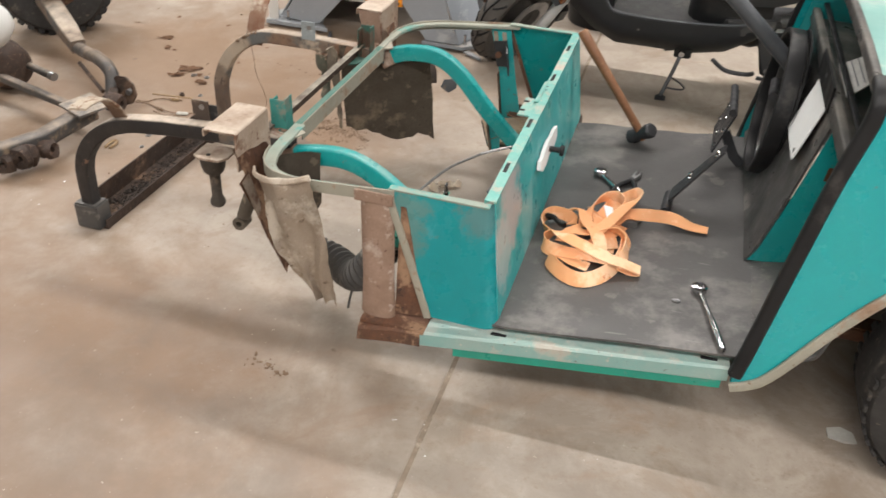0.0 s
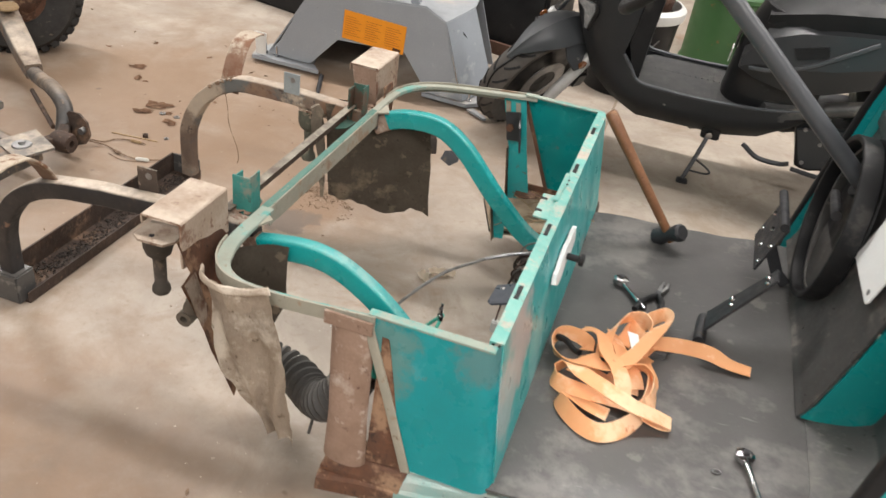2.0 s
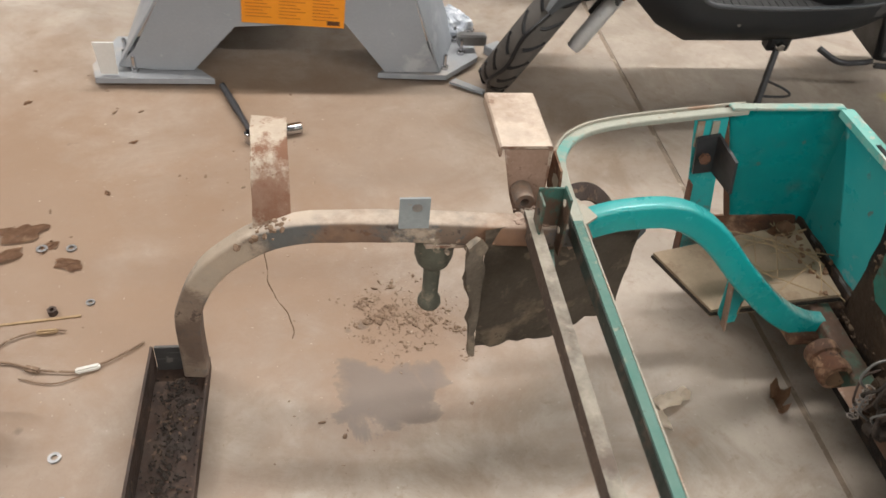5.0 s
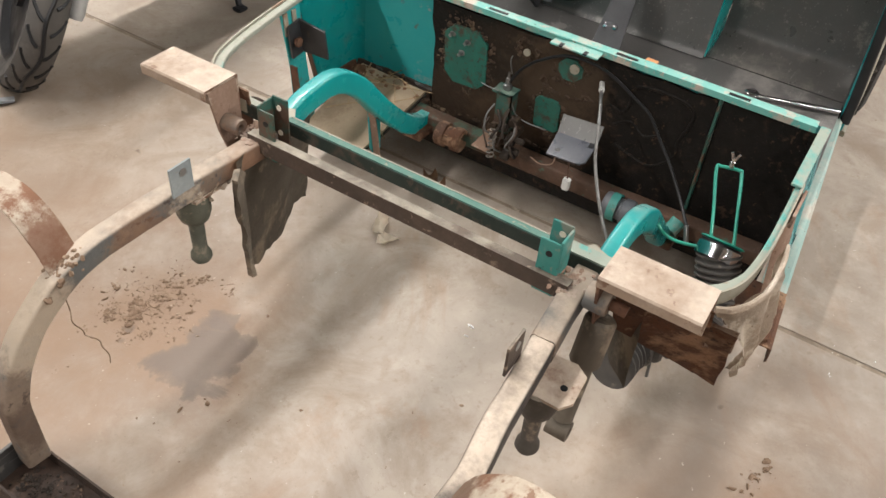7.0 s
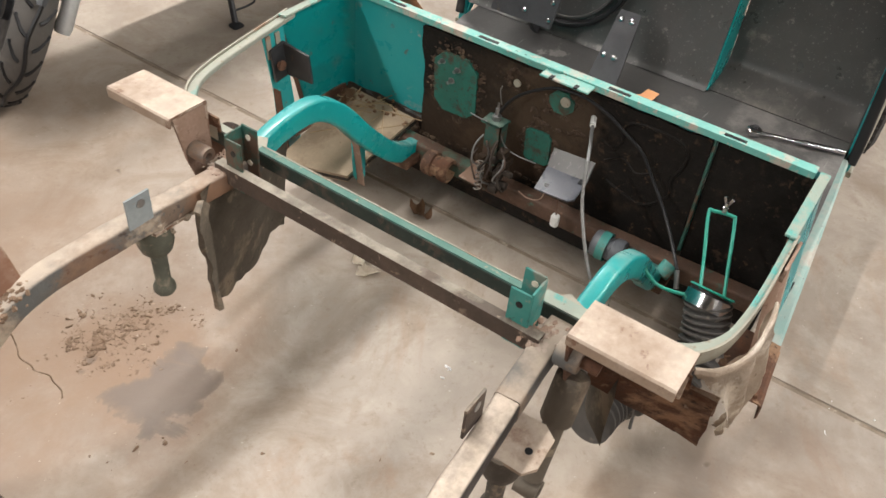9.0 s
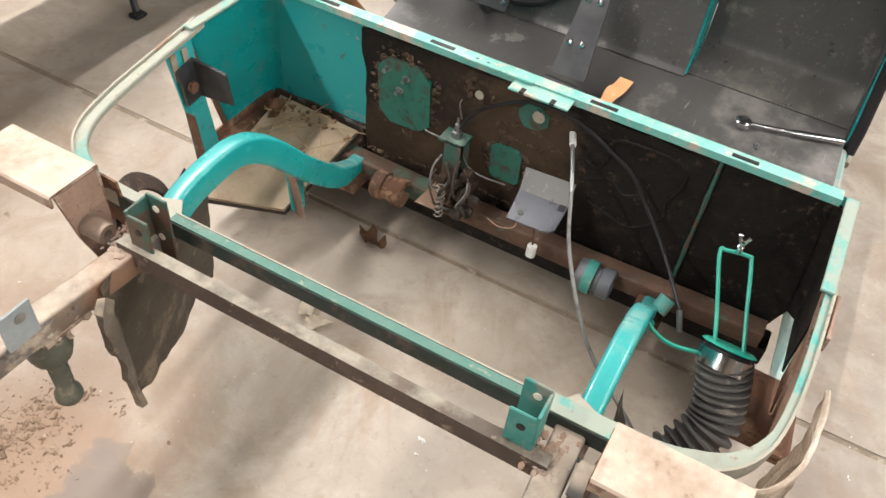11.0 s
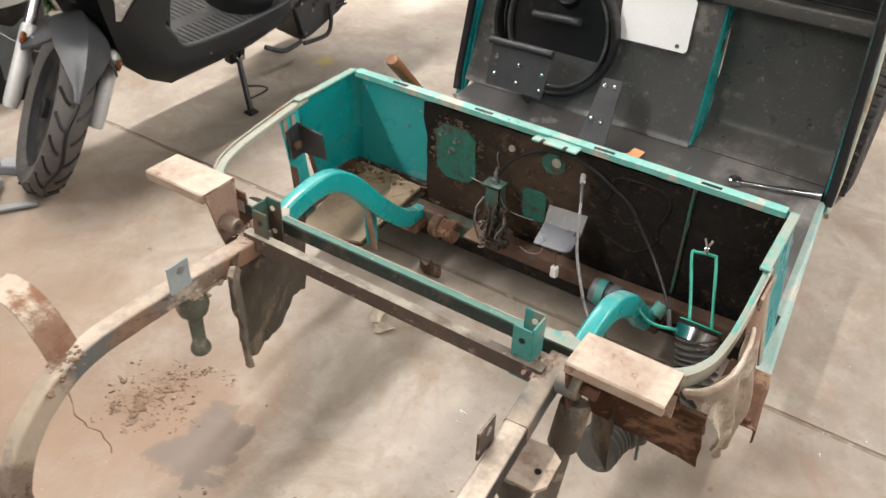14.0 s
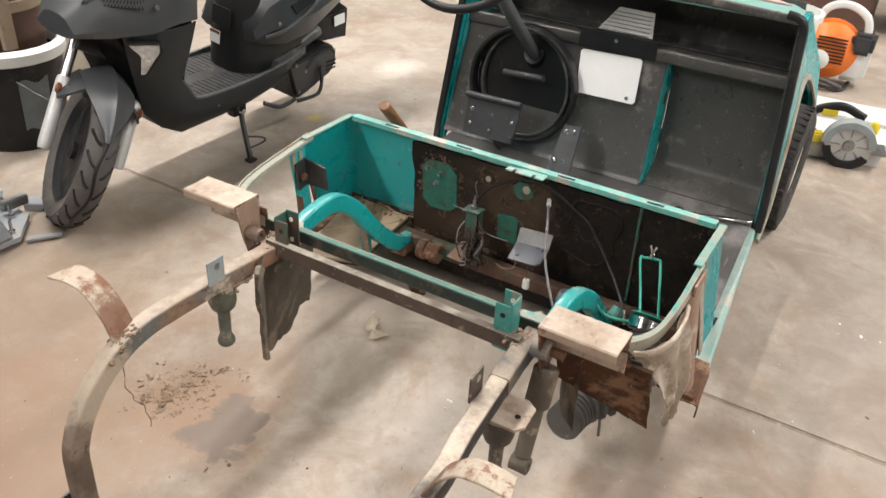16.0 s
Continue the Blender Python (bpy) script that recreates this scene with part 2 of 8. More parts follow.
# teal with the right side's stronger light put into the colour, plus faded spots
LIT_TEAL = surface("lit_faded_teal", (0.014, 0.54, 0.585), (0.025, 0.49, 0.53), (0.10, 0.60, 0.64), size=6, patch=0.25, patch_size=4, rough_at=0.30, bump=0.03, coat=0.25, specks=0.2, speck_colour=(0.20, 0.30, 0.28), spots=((-0.20, -0.59, 0.40, 0.07, (0.25, 0.42, 0.38), 0.7), (-0.02, -0.585, 0.45, 0.06, (0.30, 0.36, 0.34), 0.5)))
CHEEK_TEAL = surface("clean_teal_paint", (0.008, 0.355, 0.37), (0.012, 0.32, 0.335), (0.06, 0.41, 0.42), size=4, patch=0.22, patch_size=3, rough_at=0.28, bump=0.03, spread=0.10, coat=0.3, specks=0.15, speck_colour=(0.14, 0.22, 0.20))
SILL_MINT = surface("rubbed_mint_sill", (0.20, 0.38, 0.35), (0.30, 0.40, 0.36), (0.45, 0.42, 0.355), size=10, patch=0.30, patch_size=9, rough_at=0.5, bump=0.1, specks=0.4, speck_colour=(0.12, 0.10, 0.08), dust=0.3, dust_colour=(0.46, 0.47, 0.42), scratch=0.2)
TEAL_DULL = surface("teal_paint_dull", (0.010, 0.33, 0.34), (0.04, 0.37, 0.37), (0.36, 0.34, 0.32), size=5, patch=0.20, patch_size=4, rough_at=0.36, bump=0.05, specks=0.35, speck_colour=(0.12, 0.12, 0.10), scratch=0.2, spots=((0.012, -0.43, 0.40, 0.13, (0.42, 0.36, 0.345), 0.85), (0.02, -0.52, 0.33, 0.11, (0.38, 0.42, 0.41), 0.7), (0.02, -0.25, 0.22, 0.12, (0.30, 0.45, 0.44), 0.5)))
TEAL_WORN = surface("teal_paint_worn", (0.07, 0.38, 0.34), (0.20, 0.46, 0.40), (0.42, 0.36, 0.30), size=14, patch=0.42, patch_size=13, rough_at=0.55, bump=0.15, specks=0.5, speck_colour=(0.20, 0.13, 0.09), dust=0.12, dust_colour=(0.46, 0.48, 0.41))
CREAM = surface("cream_flange", (0.36, 0.33, 0.265), (0.29, 0.28, 0.225), (0.28, 0.19, 0.13), size=10, patch=0.32, patch_size=9, rough_at=0.65, specks=0.5, speck_colour=(0.16, 0.10, 0.06))
GREEN_DARK = surface("green_primer", (0.04, 0.14, 0.11), (0.025, 0.075, 0.06), (0.10, 0.06, 0.04), size=10, patch=0.38, patch_size=9, rough_at=0.55, specks=0.4, dust=0.3, dust_colour=(0.20, 0.26, 0.21))
TAN = surface("dusty_steel", (0.42, 0.34, 0.27), (0.29, 0.205, 0.145), (0.15, 0.075, 0.045), size=9, patch=0.36, patch_size=8, rough_at=0.8, bump=0.35, specks=0.4, speck_colour=(0.12, 0.07, 0.04), dust=0.52, dust_colour=(0.54, 0.45, 0.365))
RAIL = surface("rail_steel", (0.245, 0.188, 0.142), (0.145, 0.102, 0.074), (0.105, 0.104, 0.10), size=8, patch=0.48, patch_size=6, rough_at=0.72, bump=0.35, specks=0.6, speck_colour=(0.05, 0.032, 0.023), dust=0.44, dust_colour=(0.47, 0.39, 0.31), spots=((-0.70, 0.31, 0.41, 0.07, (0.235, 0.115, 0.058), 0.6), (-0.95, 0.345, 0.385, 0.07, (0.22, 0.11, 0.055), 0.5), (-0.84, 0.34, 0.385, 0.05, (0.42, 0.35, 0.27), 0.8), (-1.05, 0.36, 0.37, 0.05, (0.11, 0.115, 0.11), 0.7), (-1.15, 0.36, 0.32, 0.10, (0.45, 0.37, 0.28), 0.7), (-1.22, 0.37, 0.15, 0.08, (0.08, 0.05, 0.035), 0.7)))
RUST = surface("rust", (0.155, 0.065, 0.032), (0.075, 0.04, 0.026), (0.29, 0.175, 0.105), size=13, patch=0.36, patch_size=8, rough_at=0.88, bump=0.5, specks=0.6, speck_colour=(0.03, 0.02, 0.015))
BAR_BROWN = surface("dusty_brown_bar", (0.098, 0.066, 0.048), (0.048, 0.034, 0.026), (0.30, 0.225, 0.165), size=10, patch=0.30, patch_size=9, rough_at=0.7, bump=0.3, specks=0.5, dust=0.34, dust_colour=(0.36, 0.33, 0.265))
RUST_PALE = surface("pale_rust", (0.315, 0.212, 0.158), (0.22, 0.138, 0.094), (0.42, 0.34, 0.28), size=11, patch=0.38, patch_size=6, rough_at=0.85, bump=0.35, specks=0.5, speck_colour=(0.10, 0.05, 0.03))
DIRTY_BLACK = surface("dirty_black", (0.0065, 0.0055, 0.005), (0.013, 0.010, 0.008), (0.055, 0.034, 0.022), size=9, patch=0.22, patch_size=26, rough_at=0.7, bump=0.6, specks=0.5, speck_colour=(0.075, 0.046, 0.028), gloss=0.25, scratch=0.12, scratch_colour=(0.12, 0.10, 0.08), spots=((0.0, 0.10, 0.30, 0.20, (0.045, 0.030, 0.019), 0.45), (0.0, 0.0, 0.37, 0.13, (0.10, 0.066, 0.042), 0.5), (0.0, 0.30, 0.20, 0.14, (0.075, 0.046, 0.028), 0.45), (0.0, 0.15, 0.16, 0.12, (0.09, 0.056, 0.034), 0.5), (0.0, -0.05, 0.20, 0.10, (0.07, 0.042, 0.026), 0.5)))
RUST_DARK = surface("oily_rust", (0.062, 0.034, 0.022), (0.030, 0.020, 0.015), (0.15, 0.09, 0.055), size=11, patch=0.26, patch_size=9, rough_at=0.75, bump=0.5, specks=0.6, speck_colour=(0.14, 0.085, 0.055))
TUBE_GREEN = surface("rusted_green_tube", (0.120, 0.062, 0.038), (0.065, 0.040, 0.027), (0.060, 0.105, 0.075), size=11, patch=0.32, patch_size=9, rough_at=0.75, bump=0.5, specks=0.6, speck_colour=(0.14, 0.085, 0.055))
WIRE_GREEN = surface("green_wire_paint", (0.015, 0.33, 0.24), (0.03, 0.28, 0.205), (0.10, 0.26, 0.20), size=18, patch=0.25, patch_size=14, rough_at=0.4, bump=0.05)
CABLE = surface("grey_cable_sheath", (0.10, 0.098, 0.093), (0.16, 0.155, 0.145), (0.06, 0.055, 0.05), size=20, patch=0.3, patch_size=14, rough_at=0.5, bump=0.1)
GREASY_GREY = surface("greasy_grey_steel", (0.165, 0.155, 0.145), (0.10, 0.088, 0.078), (0.24, 0.185, 0.14), size=12, patch=0.4, patch_size=9, rough_at=0.5, bump=0.3, specks=0.5, speck_colour=(0.05, 0.04, 0.032), dust=0.3)
TUBE_DIRTY = surface("dirty_tube_paint", (0.040, 0.040, 0.042), (0.07, 0.064, 0.058), (0.20, 0.145, 0.10), size=9, patch=0.36, patch_size=7, rough_at=0.45, bump=0.2, specks=0.4, speck_colour=(0.13, 0.09, 0.06), dust=0.42, dust_colour=(0.30, 0.235, 0.18))
MAT_RUBBER = surface("mat_rubber", (0.050, 0.048, 0.047), (0.085, 0.081, 0.078), (0.16, 0.15, 0.14), size=2.6, patch=0.30, patch_size=2.4, rough_at=0.42, bump=0.10, bump_size=160, specks=0.25, speck_colour=(0.05, 0.048, 0.046), scratch=0.3, scratch_colour=(0.26, 0.25, 0.24))
BLACK = surface("black_plastic", (0.009, 0.009, 0.010), (0.016, 0.016, 0.017), (0.045, 0.042, 0.04), size=7, patch=0.18, patch_size=6, rough_at=0.48, bump=0.05, gloss=0.3)
BLACK_DUSTY = surface("dusty_black", (0.050, 0.048, 0.047), (0.072, 0.069, 0.066), (0.17, 0.155, 0.14), size=6, patch=0.28, patch_size=6, rough_at=0.38, bump=0.1, dust=0.3, dust_colour=(0.22, 0.20, 0.175), scratch=0.55, scratch_colour=(0.20, 0.19, 0.18), specks=0.2, speck_colour=(0.02, 0.019, 0.018))
TYRE = surface("tyre_rubber", (0.025, 0.023, 0.022), (0.038, 0.035, 0.032), (0.10, 0.085, 0.068), size=12, patch=0.22, patch_size=9, rough_at=0.85, bump=0.3, specks=0.35, speck_colour=(0.15, 0.12, 0.09))
HOSE = surface("hose_rubber", (0.065, 0.062, 0.060), (0.095, 0.088, 0.080), (0.19, 0.165, 0.14), size=14, patch=0.25, patch_size=12, rough_at=0.65, bump=0.1)
FLAP = surface("mudflap_rubber", (0.150, 0.124, 0.094), (0.085, 0.069, 0.052), (0.25, 0.20, 0.145), size=6, patch=0.36, patch_size=5, rough_at=0.8, bump=0.3, specks=0.4, speck_colour=(0.05, 0.04, 0.03))
CANVAS = surface("dirty_canvas", (0.50, 0.415, 0.33), (0.36, 0.285, 0.215), (0.62, 0.55, 0.46), size=7, patch=0.40, patch_size=6, rough_at=0.9, bump=0.6, bump_size=180, specks=0.5, speck_colour=(0.17, 0.12, 0.08))
CHROME = surface("chrome", (0.62, 0.62, 0.63), (0.5, 0.5, 0.51), size=20, rough_at=0.18, metal=1.0, bump=0.02, spread=0.08)
STEEL = surface("grey_steel", (0.38, 0.38, 0.38), (0.28, 0.28, 0.28), size=20, rough_at=0.4, metal=0.9, bump=0.05)
ZINC = surface("grey_tab", (0.30, 0.33, 0.33), (0.22, 0.25, 0.26), (0.30, 0.2, 0.13), size=10, patch=0.25, patch_size=10, rough_at=0.6, bump=0.15)
DARK_STEEL = surface("dark_steel", (0.05, 0.05, 0.055), (0.035, 0.035, 0.037), (0.10, 0.075, 0.05), size=10, patch=0.25, rough_at=0.5, metal=0.3)
STRAP = surface("orange_webbing", (0.93, 0.40, 0.17), (0.95, 0.50, 0.25), (0.97, 0.64, 0.40), size=5, patch=0.38, patch_size=4, rough_at=0.7, bump=0.25, bump_size=420, specks=0.3, speck_colour=(0.66, 0.19, 0.07))
WOOD = surface("handle_wood", (0.25, 0.11, 0.048), (0.165, 0.068, 0.028), (0.33, 0.18, 0.09), size=16, patch=0.34, rough_at=0.5, bump=0.1, specks=0.4, speck_colour=(0.06, 0.03, 0.015))
PLY = surface("weathered_plywood", (0.37, 0.285, 0.195), (0.29, 0.215, 0.145), (0.22, 0.155, 0.10), size=8, patch=0.3, rough_at=0.85, bump=0.25)
PAPER = surface("white_paper", (0.88, 0.88, 0.87), (0.84, 0.84, 0.83), size=6, rough_at=0.5, bump=0.02)
LEAF = surface("dry_leaf", (0.26, 0.145, 0.082), (0.17, 0.088, 0.048), (0.36, 0.24, 0.15), size=30, patch=0.3, rough_at=0.85, bump=0.3)
PALE_LEAF = surface("crumpled_leaf", (0.80, 0.73, 0.62), (0.72, 0.63, 0.51), (0.55, 0.43, 0.31), size=30, patch=0.2, patch_size=16, rough_at=0.85, bump=0.3)
DIRT = surface("dry_dirt", (0.25, 0.165, 0.108), (0.155, 0.10, 0.064), (0.36, 0.27, 0.195), size=50, patch=0.35, patch_size=20, rough_at=0.95, bump=0.5)
OILY_DIRT = surface("oily_dirt", (0.035, 0.024, 0.016), (0.018, 0.013, 0.010), (0.13, 0.085, 0.055), size=40, patch=0.3, patch_size=16, rough_at=0.9, bump=0.5)
LINING_DIRT = surface("lining_dirt", (0.085, 0.052, 0.032), (0.045, 0.028, 0.018), (0.16, 0.11, 0.07), size=30, patch=0.3, patch_size=14, rough_at=0.95, bump=0.4)
STRAW = surface("straw", (0.38, 0.27, 0.15), (0.26, 0.17, 0.09), size=30, rough_at=0.8)
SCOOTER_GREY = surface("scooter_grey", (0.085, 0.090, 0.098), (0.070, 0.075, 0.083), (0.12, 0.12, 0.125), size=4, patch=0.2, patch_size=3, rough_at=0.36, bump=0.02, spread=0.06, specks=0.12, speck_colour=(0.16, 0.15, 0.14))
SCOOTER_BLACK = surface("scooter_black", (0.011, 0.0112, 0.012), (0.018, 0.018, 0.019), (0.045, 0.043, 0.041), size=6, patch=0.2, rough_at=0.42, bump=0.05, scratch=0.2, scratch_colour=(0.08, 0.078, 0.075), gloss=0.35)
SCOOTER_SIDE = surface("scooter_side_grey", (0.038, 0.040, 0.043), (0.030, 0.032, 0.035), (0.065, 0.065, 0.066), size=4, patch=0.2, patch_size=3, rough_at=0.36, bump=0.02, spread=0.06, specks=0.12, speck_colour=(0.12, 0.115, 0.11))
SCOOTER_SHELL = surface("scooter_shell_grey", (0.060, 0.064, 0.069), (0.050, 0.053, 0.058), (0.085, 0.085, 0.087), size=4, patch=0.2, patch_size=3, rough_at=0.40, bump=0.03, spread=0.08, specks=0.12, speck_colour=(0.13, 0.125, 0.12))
SCOOTER_FLOOR = surface("scooter_footboard", (0.045, 0.0455, 0.047), (0.062, 0.061, 0.060), (0.115, 0.108, 0.10), size=8, patch=0.3, rough_at=0.5, bump=0.1, scratch=0.4, scratch_colour=(0.14, 0.135, 0.13), gloss=0.4)
ALLOY = surface("cast_alloy", (0.58, 0.58, 0.57), (0.48, 0.48, 0.47), (0.36, 0.34, 0.31), size=14, patch=0.2, rough_at=0.42, metal=0.25, bump=0.08)
STAND_GREY = surface("stand_grey", (0.32, 0.345, 0.375), (0.28, 0.305, 0.33), (0.38, 0.40, 0.42), size=5, patch=0.25, rough_at=0.42, bump=0.03, specks=0.15, speck_colour=(0.18, 0.18, 0.18), dust=0.15)
LABEL_ORANGE = surface("orange_label", (0.85, 0.32, 0.015), (0.82, 0.29, 0.012), size=6, rough_at=0.5, bump=0.0)
INK = surface("dark_print", (0.10, 0.035, 0.01), (0.08, 0.03, 0.01), size=9, rough_at=0.6, bump=0.0)
WHITE = surface("white_plastic", (0.74, 0.74, 0.72), (0.66, 0.66, 0.63), size=6, rough_at=0.45, bump=0.03)
ORANGE = surface("orange_plastic", (0.85, 0.20, 0.02), (0.80, 0.17, 0.02), size=6, rough_at=0.4, bump=0.03)
YELLOW = surface("yellow_plastic", (0.75, 0.58, 0.03), (0.65, 0.5, 0.03), size=6, rough_at=0.45, bump=0.03)
BROWN_DRUM = surface("brown_fibre", (0.10, 0.05, 0.032), (0.075, 0.038, 0.025), (0.16, 0.09, 0.05), size=6, patch=0.3, rough_at=0.7)
HOOD_MINT = surface("mint_hood", (0.27, 0.44, 0.40), (0.19, 0.40, 0.365), (0.40, 0.48, 0.43), size=4, patch=0.32, patch_size=3, rough_at=0.4, bump=0.05, specks=0.2, speck_colour=(0.25, 0.30, 0.27))
RIM_WHITE = surface("white_rim", (0.66, 0.65, 0.6), (0.55, 0.53, 0.48), (0.3, 0.22, 0.15), size=10, patch=0.2, rough_at=0.5)
TRAY_GREY = surface("tray_plastic", (0.095, 0.10, 0.12), (0.07, 0.075, 0.09), (0.15, 0.145, 0.145), size=12, patch=0.25, rough_at=0.34, bump=0.05, specks=0.3, speck_colour=(0.07, 0.055, 0.045))
BLUE_GREY = surface("plastic_tray", (0.13, 0.14, 0.155), (0.09, 0.095, 0.105), (0.2, 0.17, 0.14), size=12, patch=0.2, rough_at=0.45)
PLAIN_WALL = surface("painted_block_wall", (0.17, 0.163, 0.153), (0.135, 0.128, 0.12), size=2, rough_at=0.8, bump=0.2, bump_size=30)
CEILING = surface("ceiling_sheet", (0.13, 0.13, 0.125), (0.10, 0.10, 0.095), size=2, rough_at=0.8)
AMBER = surface("amber_reflector", (0.20, 0.065, 0.012), (0.13, 0.04, 0.01), size=20, rough_at=0.25, bump=0.02)
LENS = surface("clear_lens", (0.78, 0.79, 0.80), (0.42, 0.43, 0.44), (0.92, 0.92, 0.92), size=45, patch=0.3, patch_size=30, rough_at=0.10, metal=0.5, bump=0.3, bump_size=60)


def glow(name, colour, strength):
    m = bpy.data.materials.new(name)
    m.use_nodes = True
    b = m.node_tree.nodes["Principled BSDF"]
    b.inputs["Base Color"].default_value = (0.8, 0.8, 0.8, 1)
    b.inputs["Emission Color"].default_value = (*colour, 1)
    b.inputs["Emission Strength"].default_value = strength
    return m


def concrete():
    """Worn beige slab: broad tone, mottling, brown stains, two damp spots, specks, hairline cracks."""
    m = bpy.data.materials.new("worn_concrete")
    m.use_nodes = True
    n, l = m.node_tree.nodes, m.node_tree.links
    b = n["Principled BSDF"]
    where = n.new("ShaderNodeTexCoord")

    def grain(scale, detail=6, lift=0.6, twist=0.0):
        t = n.new("ShaderNodeTexNoise")
        t.inputs["Scale"].default_value, t.inputs["Detail"].default_value = scale, detail
        t.inputs["Roughness"].default_value, t.inputs["Distortion"].default_value = lift, twist
        l.new(where.outputs["Object"], t.inputs["Vector"])
        return t

    def ramp(fac, lo, hi, a=0.0, c=1.0):
        r = n.new("ShaderNodeMapRange")
        for slot, v in zip(("From Min", "From Max", "To Min", "To Max"), (lo, hi, a, c)):
            r.inputs[slot].default_value = v
        l.new(fac, r.inputs["Value"])
        return r.outputs["Result"]

    def mixed(fac, a, c):
        x = n.new("ShaderNodeMix")
        x.data_type = "RGBA"
        l.new(fac, x.inputs["Factor"])
        for slot, v in ((6, a), (7, c)):
            if isinstance(v, tuple):
                x.inputs[slot].default_value = (*v, 1)
            else:
                l.new(v, x.inputs[slot])
        return x.outputs[2]

    def maths(op, a, c):
        x = n.new("ShaderNodeMath")
        x.operation = op
        for slot, v in ((0, a), (1, c)):
            if isinstance(v, (int, float)):
                x.inputs[slot].default_value = v
            else:
                l.new(v, x.inputs[slot])
        return x.outputs[0]

    def spot(cx, cy, rx, ry, wave=0.7, scale=3.0, lo=1.25, hi=0.35):
        shift = n.new("ShaderNodeMapping")
        shift.inputs["Location"].default_value = (-cx / rx, -cy / ry, 0)
        shift.inputs["Scale"].default_value = (1 / rx, 1 / ry, 0)
        l.new(where.outputs["Object"], shift.inputs["Vector"])
        d = n.new("ShaderNodeVectorMath")
        d.operation = "LENGTH"
        l.new(shift.outputs["Vector"], d.inputs[0])
        return ramp(maths("ADD", d.outputs["Value"], ramp(grain(scale, 7, 0.65).outputs["Fac"], 0.2, 0.8, -wave, wave)), lo, hi)

    col = mixed(ramp(grain(0.8, 5).outputs["Fac"], 0.38, 0.62), (0.365, 0.313, 0.262), (0.290, 0.240, 0.195))
    col = mixed(ramp(grain(5.5, 9, 0.68, 0.6).outputs["Fac"], 0.44, 0.62, 0, 0.9), col, (0.405, 0.350, 0.292))
    col = mixed(ramp(grain(3.1, 9, 0.72, 0.9).outputs["Fac"], 0.50, 0.64, 0, 0.7), col, (0.245, 0.187, 0.138))
    col = mixed(ramp(grain(1.3, 9, 0.7, 1.4).outputs["Fac"], 0.56, 0.70, 0, 0.6), col, (0.275, 0.155, 0.085))
    # brown worked-in dirt behind and beside the frame
    for cx, cy, rx, ry, deep in ((-0.84, 0.50, 0.30, 0.24, 0.95), (-1.75, 0.75, 0.95, 1.0, 0.85), (-1.0, -0.85, 0.70, 0.48, 0.95), (-1.45, -0.2, 0.45, 0.45, 0.45), (-1.15, 0.62, 0.40, 0.35, 0.5), (-2.2, -0.6, 0.9, 0.8, 0.85), (-0.95, 1.15, 0.9, 0.6, 0.55), (-0.5, -1.45, 1.0, 0.45, 0.8)):
        col = mixed(maths("MULTIPLY", spot(cx, cy, rx, ry), deep), col, (0.222, 0.143, 0.089))
    col = mixed(maths("MULTIPLY", spot(1.60, 1.45, 0.16, 0.10), 0.8), col, (0.60, 0.545, 0.475))
    col = mixed(maths("MULTIPLY", spot(0.795, 1.38, 0.045, 0.035), 0.7), col, (0.50, 0.40, 0.10))
    # oily grey under the frame; beside the cart, dimmer light painted into the floor
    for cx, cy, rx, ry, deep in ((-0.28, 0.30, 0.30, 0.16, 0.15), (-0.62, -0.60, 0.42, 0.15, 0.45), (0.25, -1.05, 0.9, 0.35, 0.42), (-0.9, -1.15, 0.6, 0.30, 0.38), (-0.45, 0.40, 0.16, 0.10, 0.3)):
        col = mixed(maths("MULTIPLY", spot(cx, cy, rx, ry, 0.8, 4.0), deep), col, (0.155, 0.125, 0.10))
    col = mixed(ramp(grain(14, 9, 0.74, 0.4).outputs["Fac"], 0.55, 0.68, 0, 0.42), col, (0.235, 0.172, 0.122))
    col = mixed(ramp(grain(34, 8, 0.7).outputs["Fac"], 0.58, 0.68, 0, 0.5), col, (0.22, 0.16, 0.112))
    col = mixed(ramp(grain(9, 3, 0.5).outputs["Fac"], 0.73, 0.76, 0, 0.8), col, (0.13, 0.09, 0.062))
    col = mixed(ramp(grain(110, 6, 0.65).outputs["Fac"], 0.60, 0.74, 0, 0.6), col, (0.20, 0.15, 0.11))
    col = mixed(ramp(grain(75, 4, 0.6).outputs["Fac"], 0.68, 0.74, 0, 0.6), col, (0.58, 0.52, 0.45))
    # damp oil spots, each with an uneven outline
    for (cx, cy), (rx, ry), dark in (((-0.880, 0.312), (0.098, 0.088), (0.140, 0.108, 0.086)),):
        shift = n.new("ShaderNodeMapping")
        shift.inputs["Location"].default_value = (-cx / rx, -cy / ry, 0)
        shift.inputs["Scale"].default_value = (1 / rx, 1 / ry, 0)
        l.new(where.outputs["Object"], shift.inputs["Vector"])
        d = n.new("ShaderNodeVectorMath")
        d.operation = "LENGTH"
        l.new(shift.outputs["Vector"], d.inputs[0])
        wavy = maths("ADD", d.outputs["Value"], ramp(grain(10, 6, 0.58, 0.5).outputs["Fac"], 0.2, 0.8, -0.85, 0.85))
        inside = ramp(wavy, 1.06, 0.70)
        rim = maths("SUBTRACT", ramp(wavy, 1.03, 0.88), ramp(wavy, 0.93, 0.6))
        col = mixed(maths("MULTIPLY", inside, 0.85), col, dark)
        col = mixed(maths("MULTIPLY", rim, 0.55), col, (0.145, 0.108, 0.083))
    l.new(col, b.inputs["Base Color"])
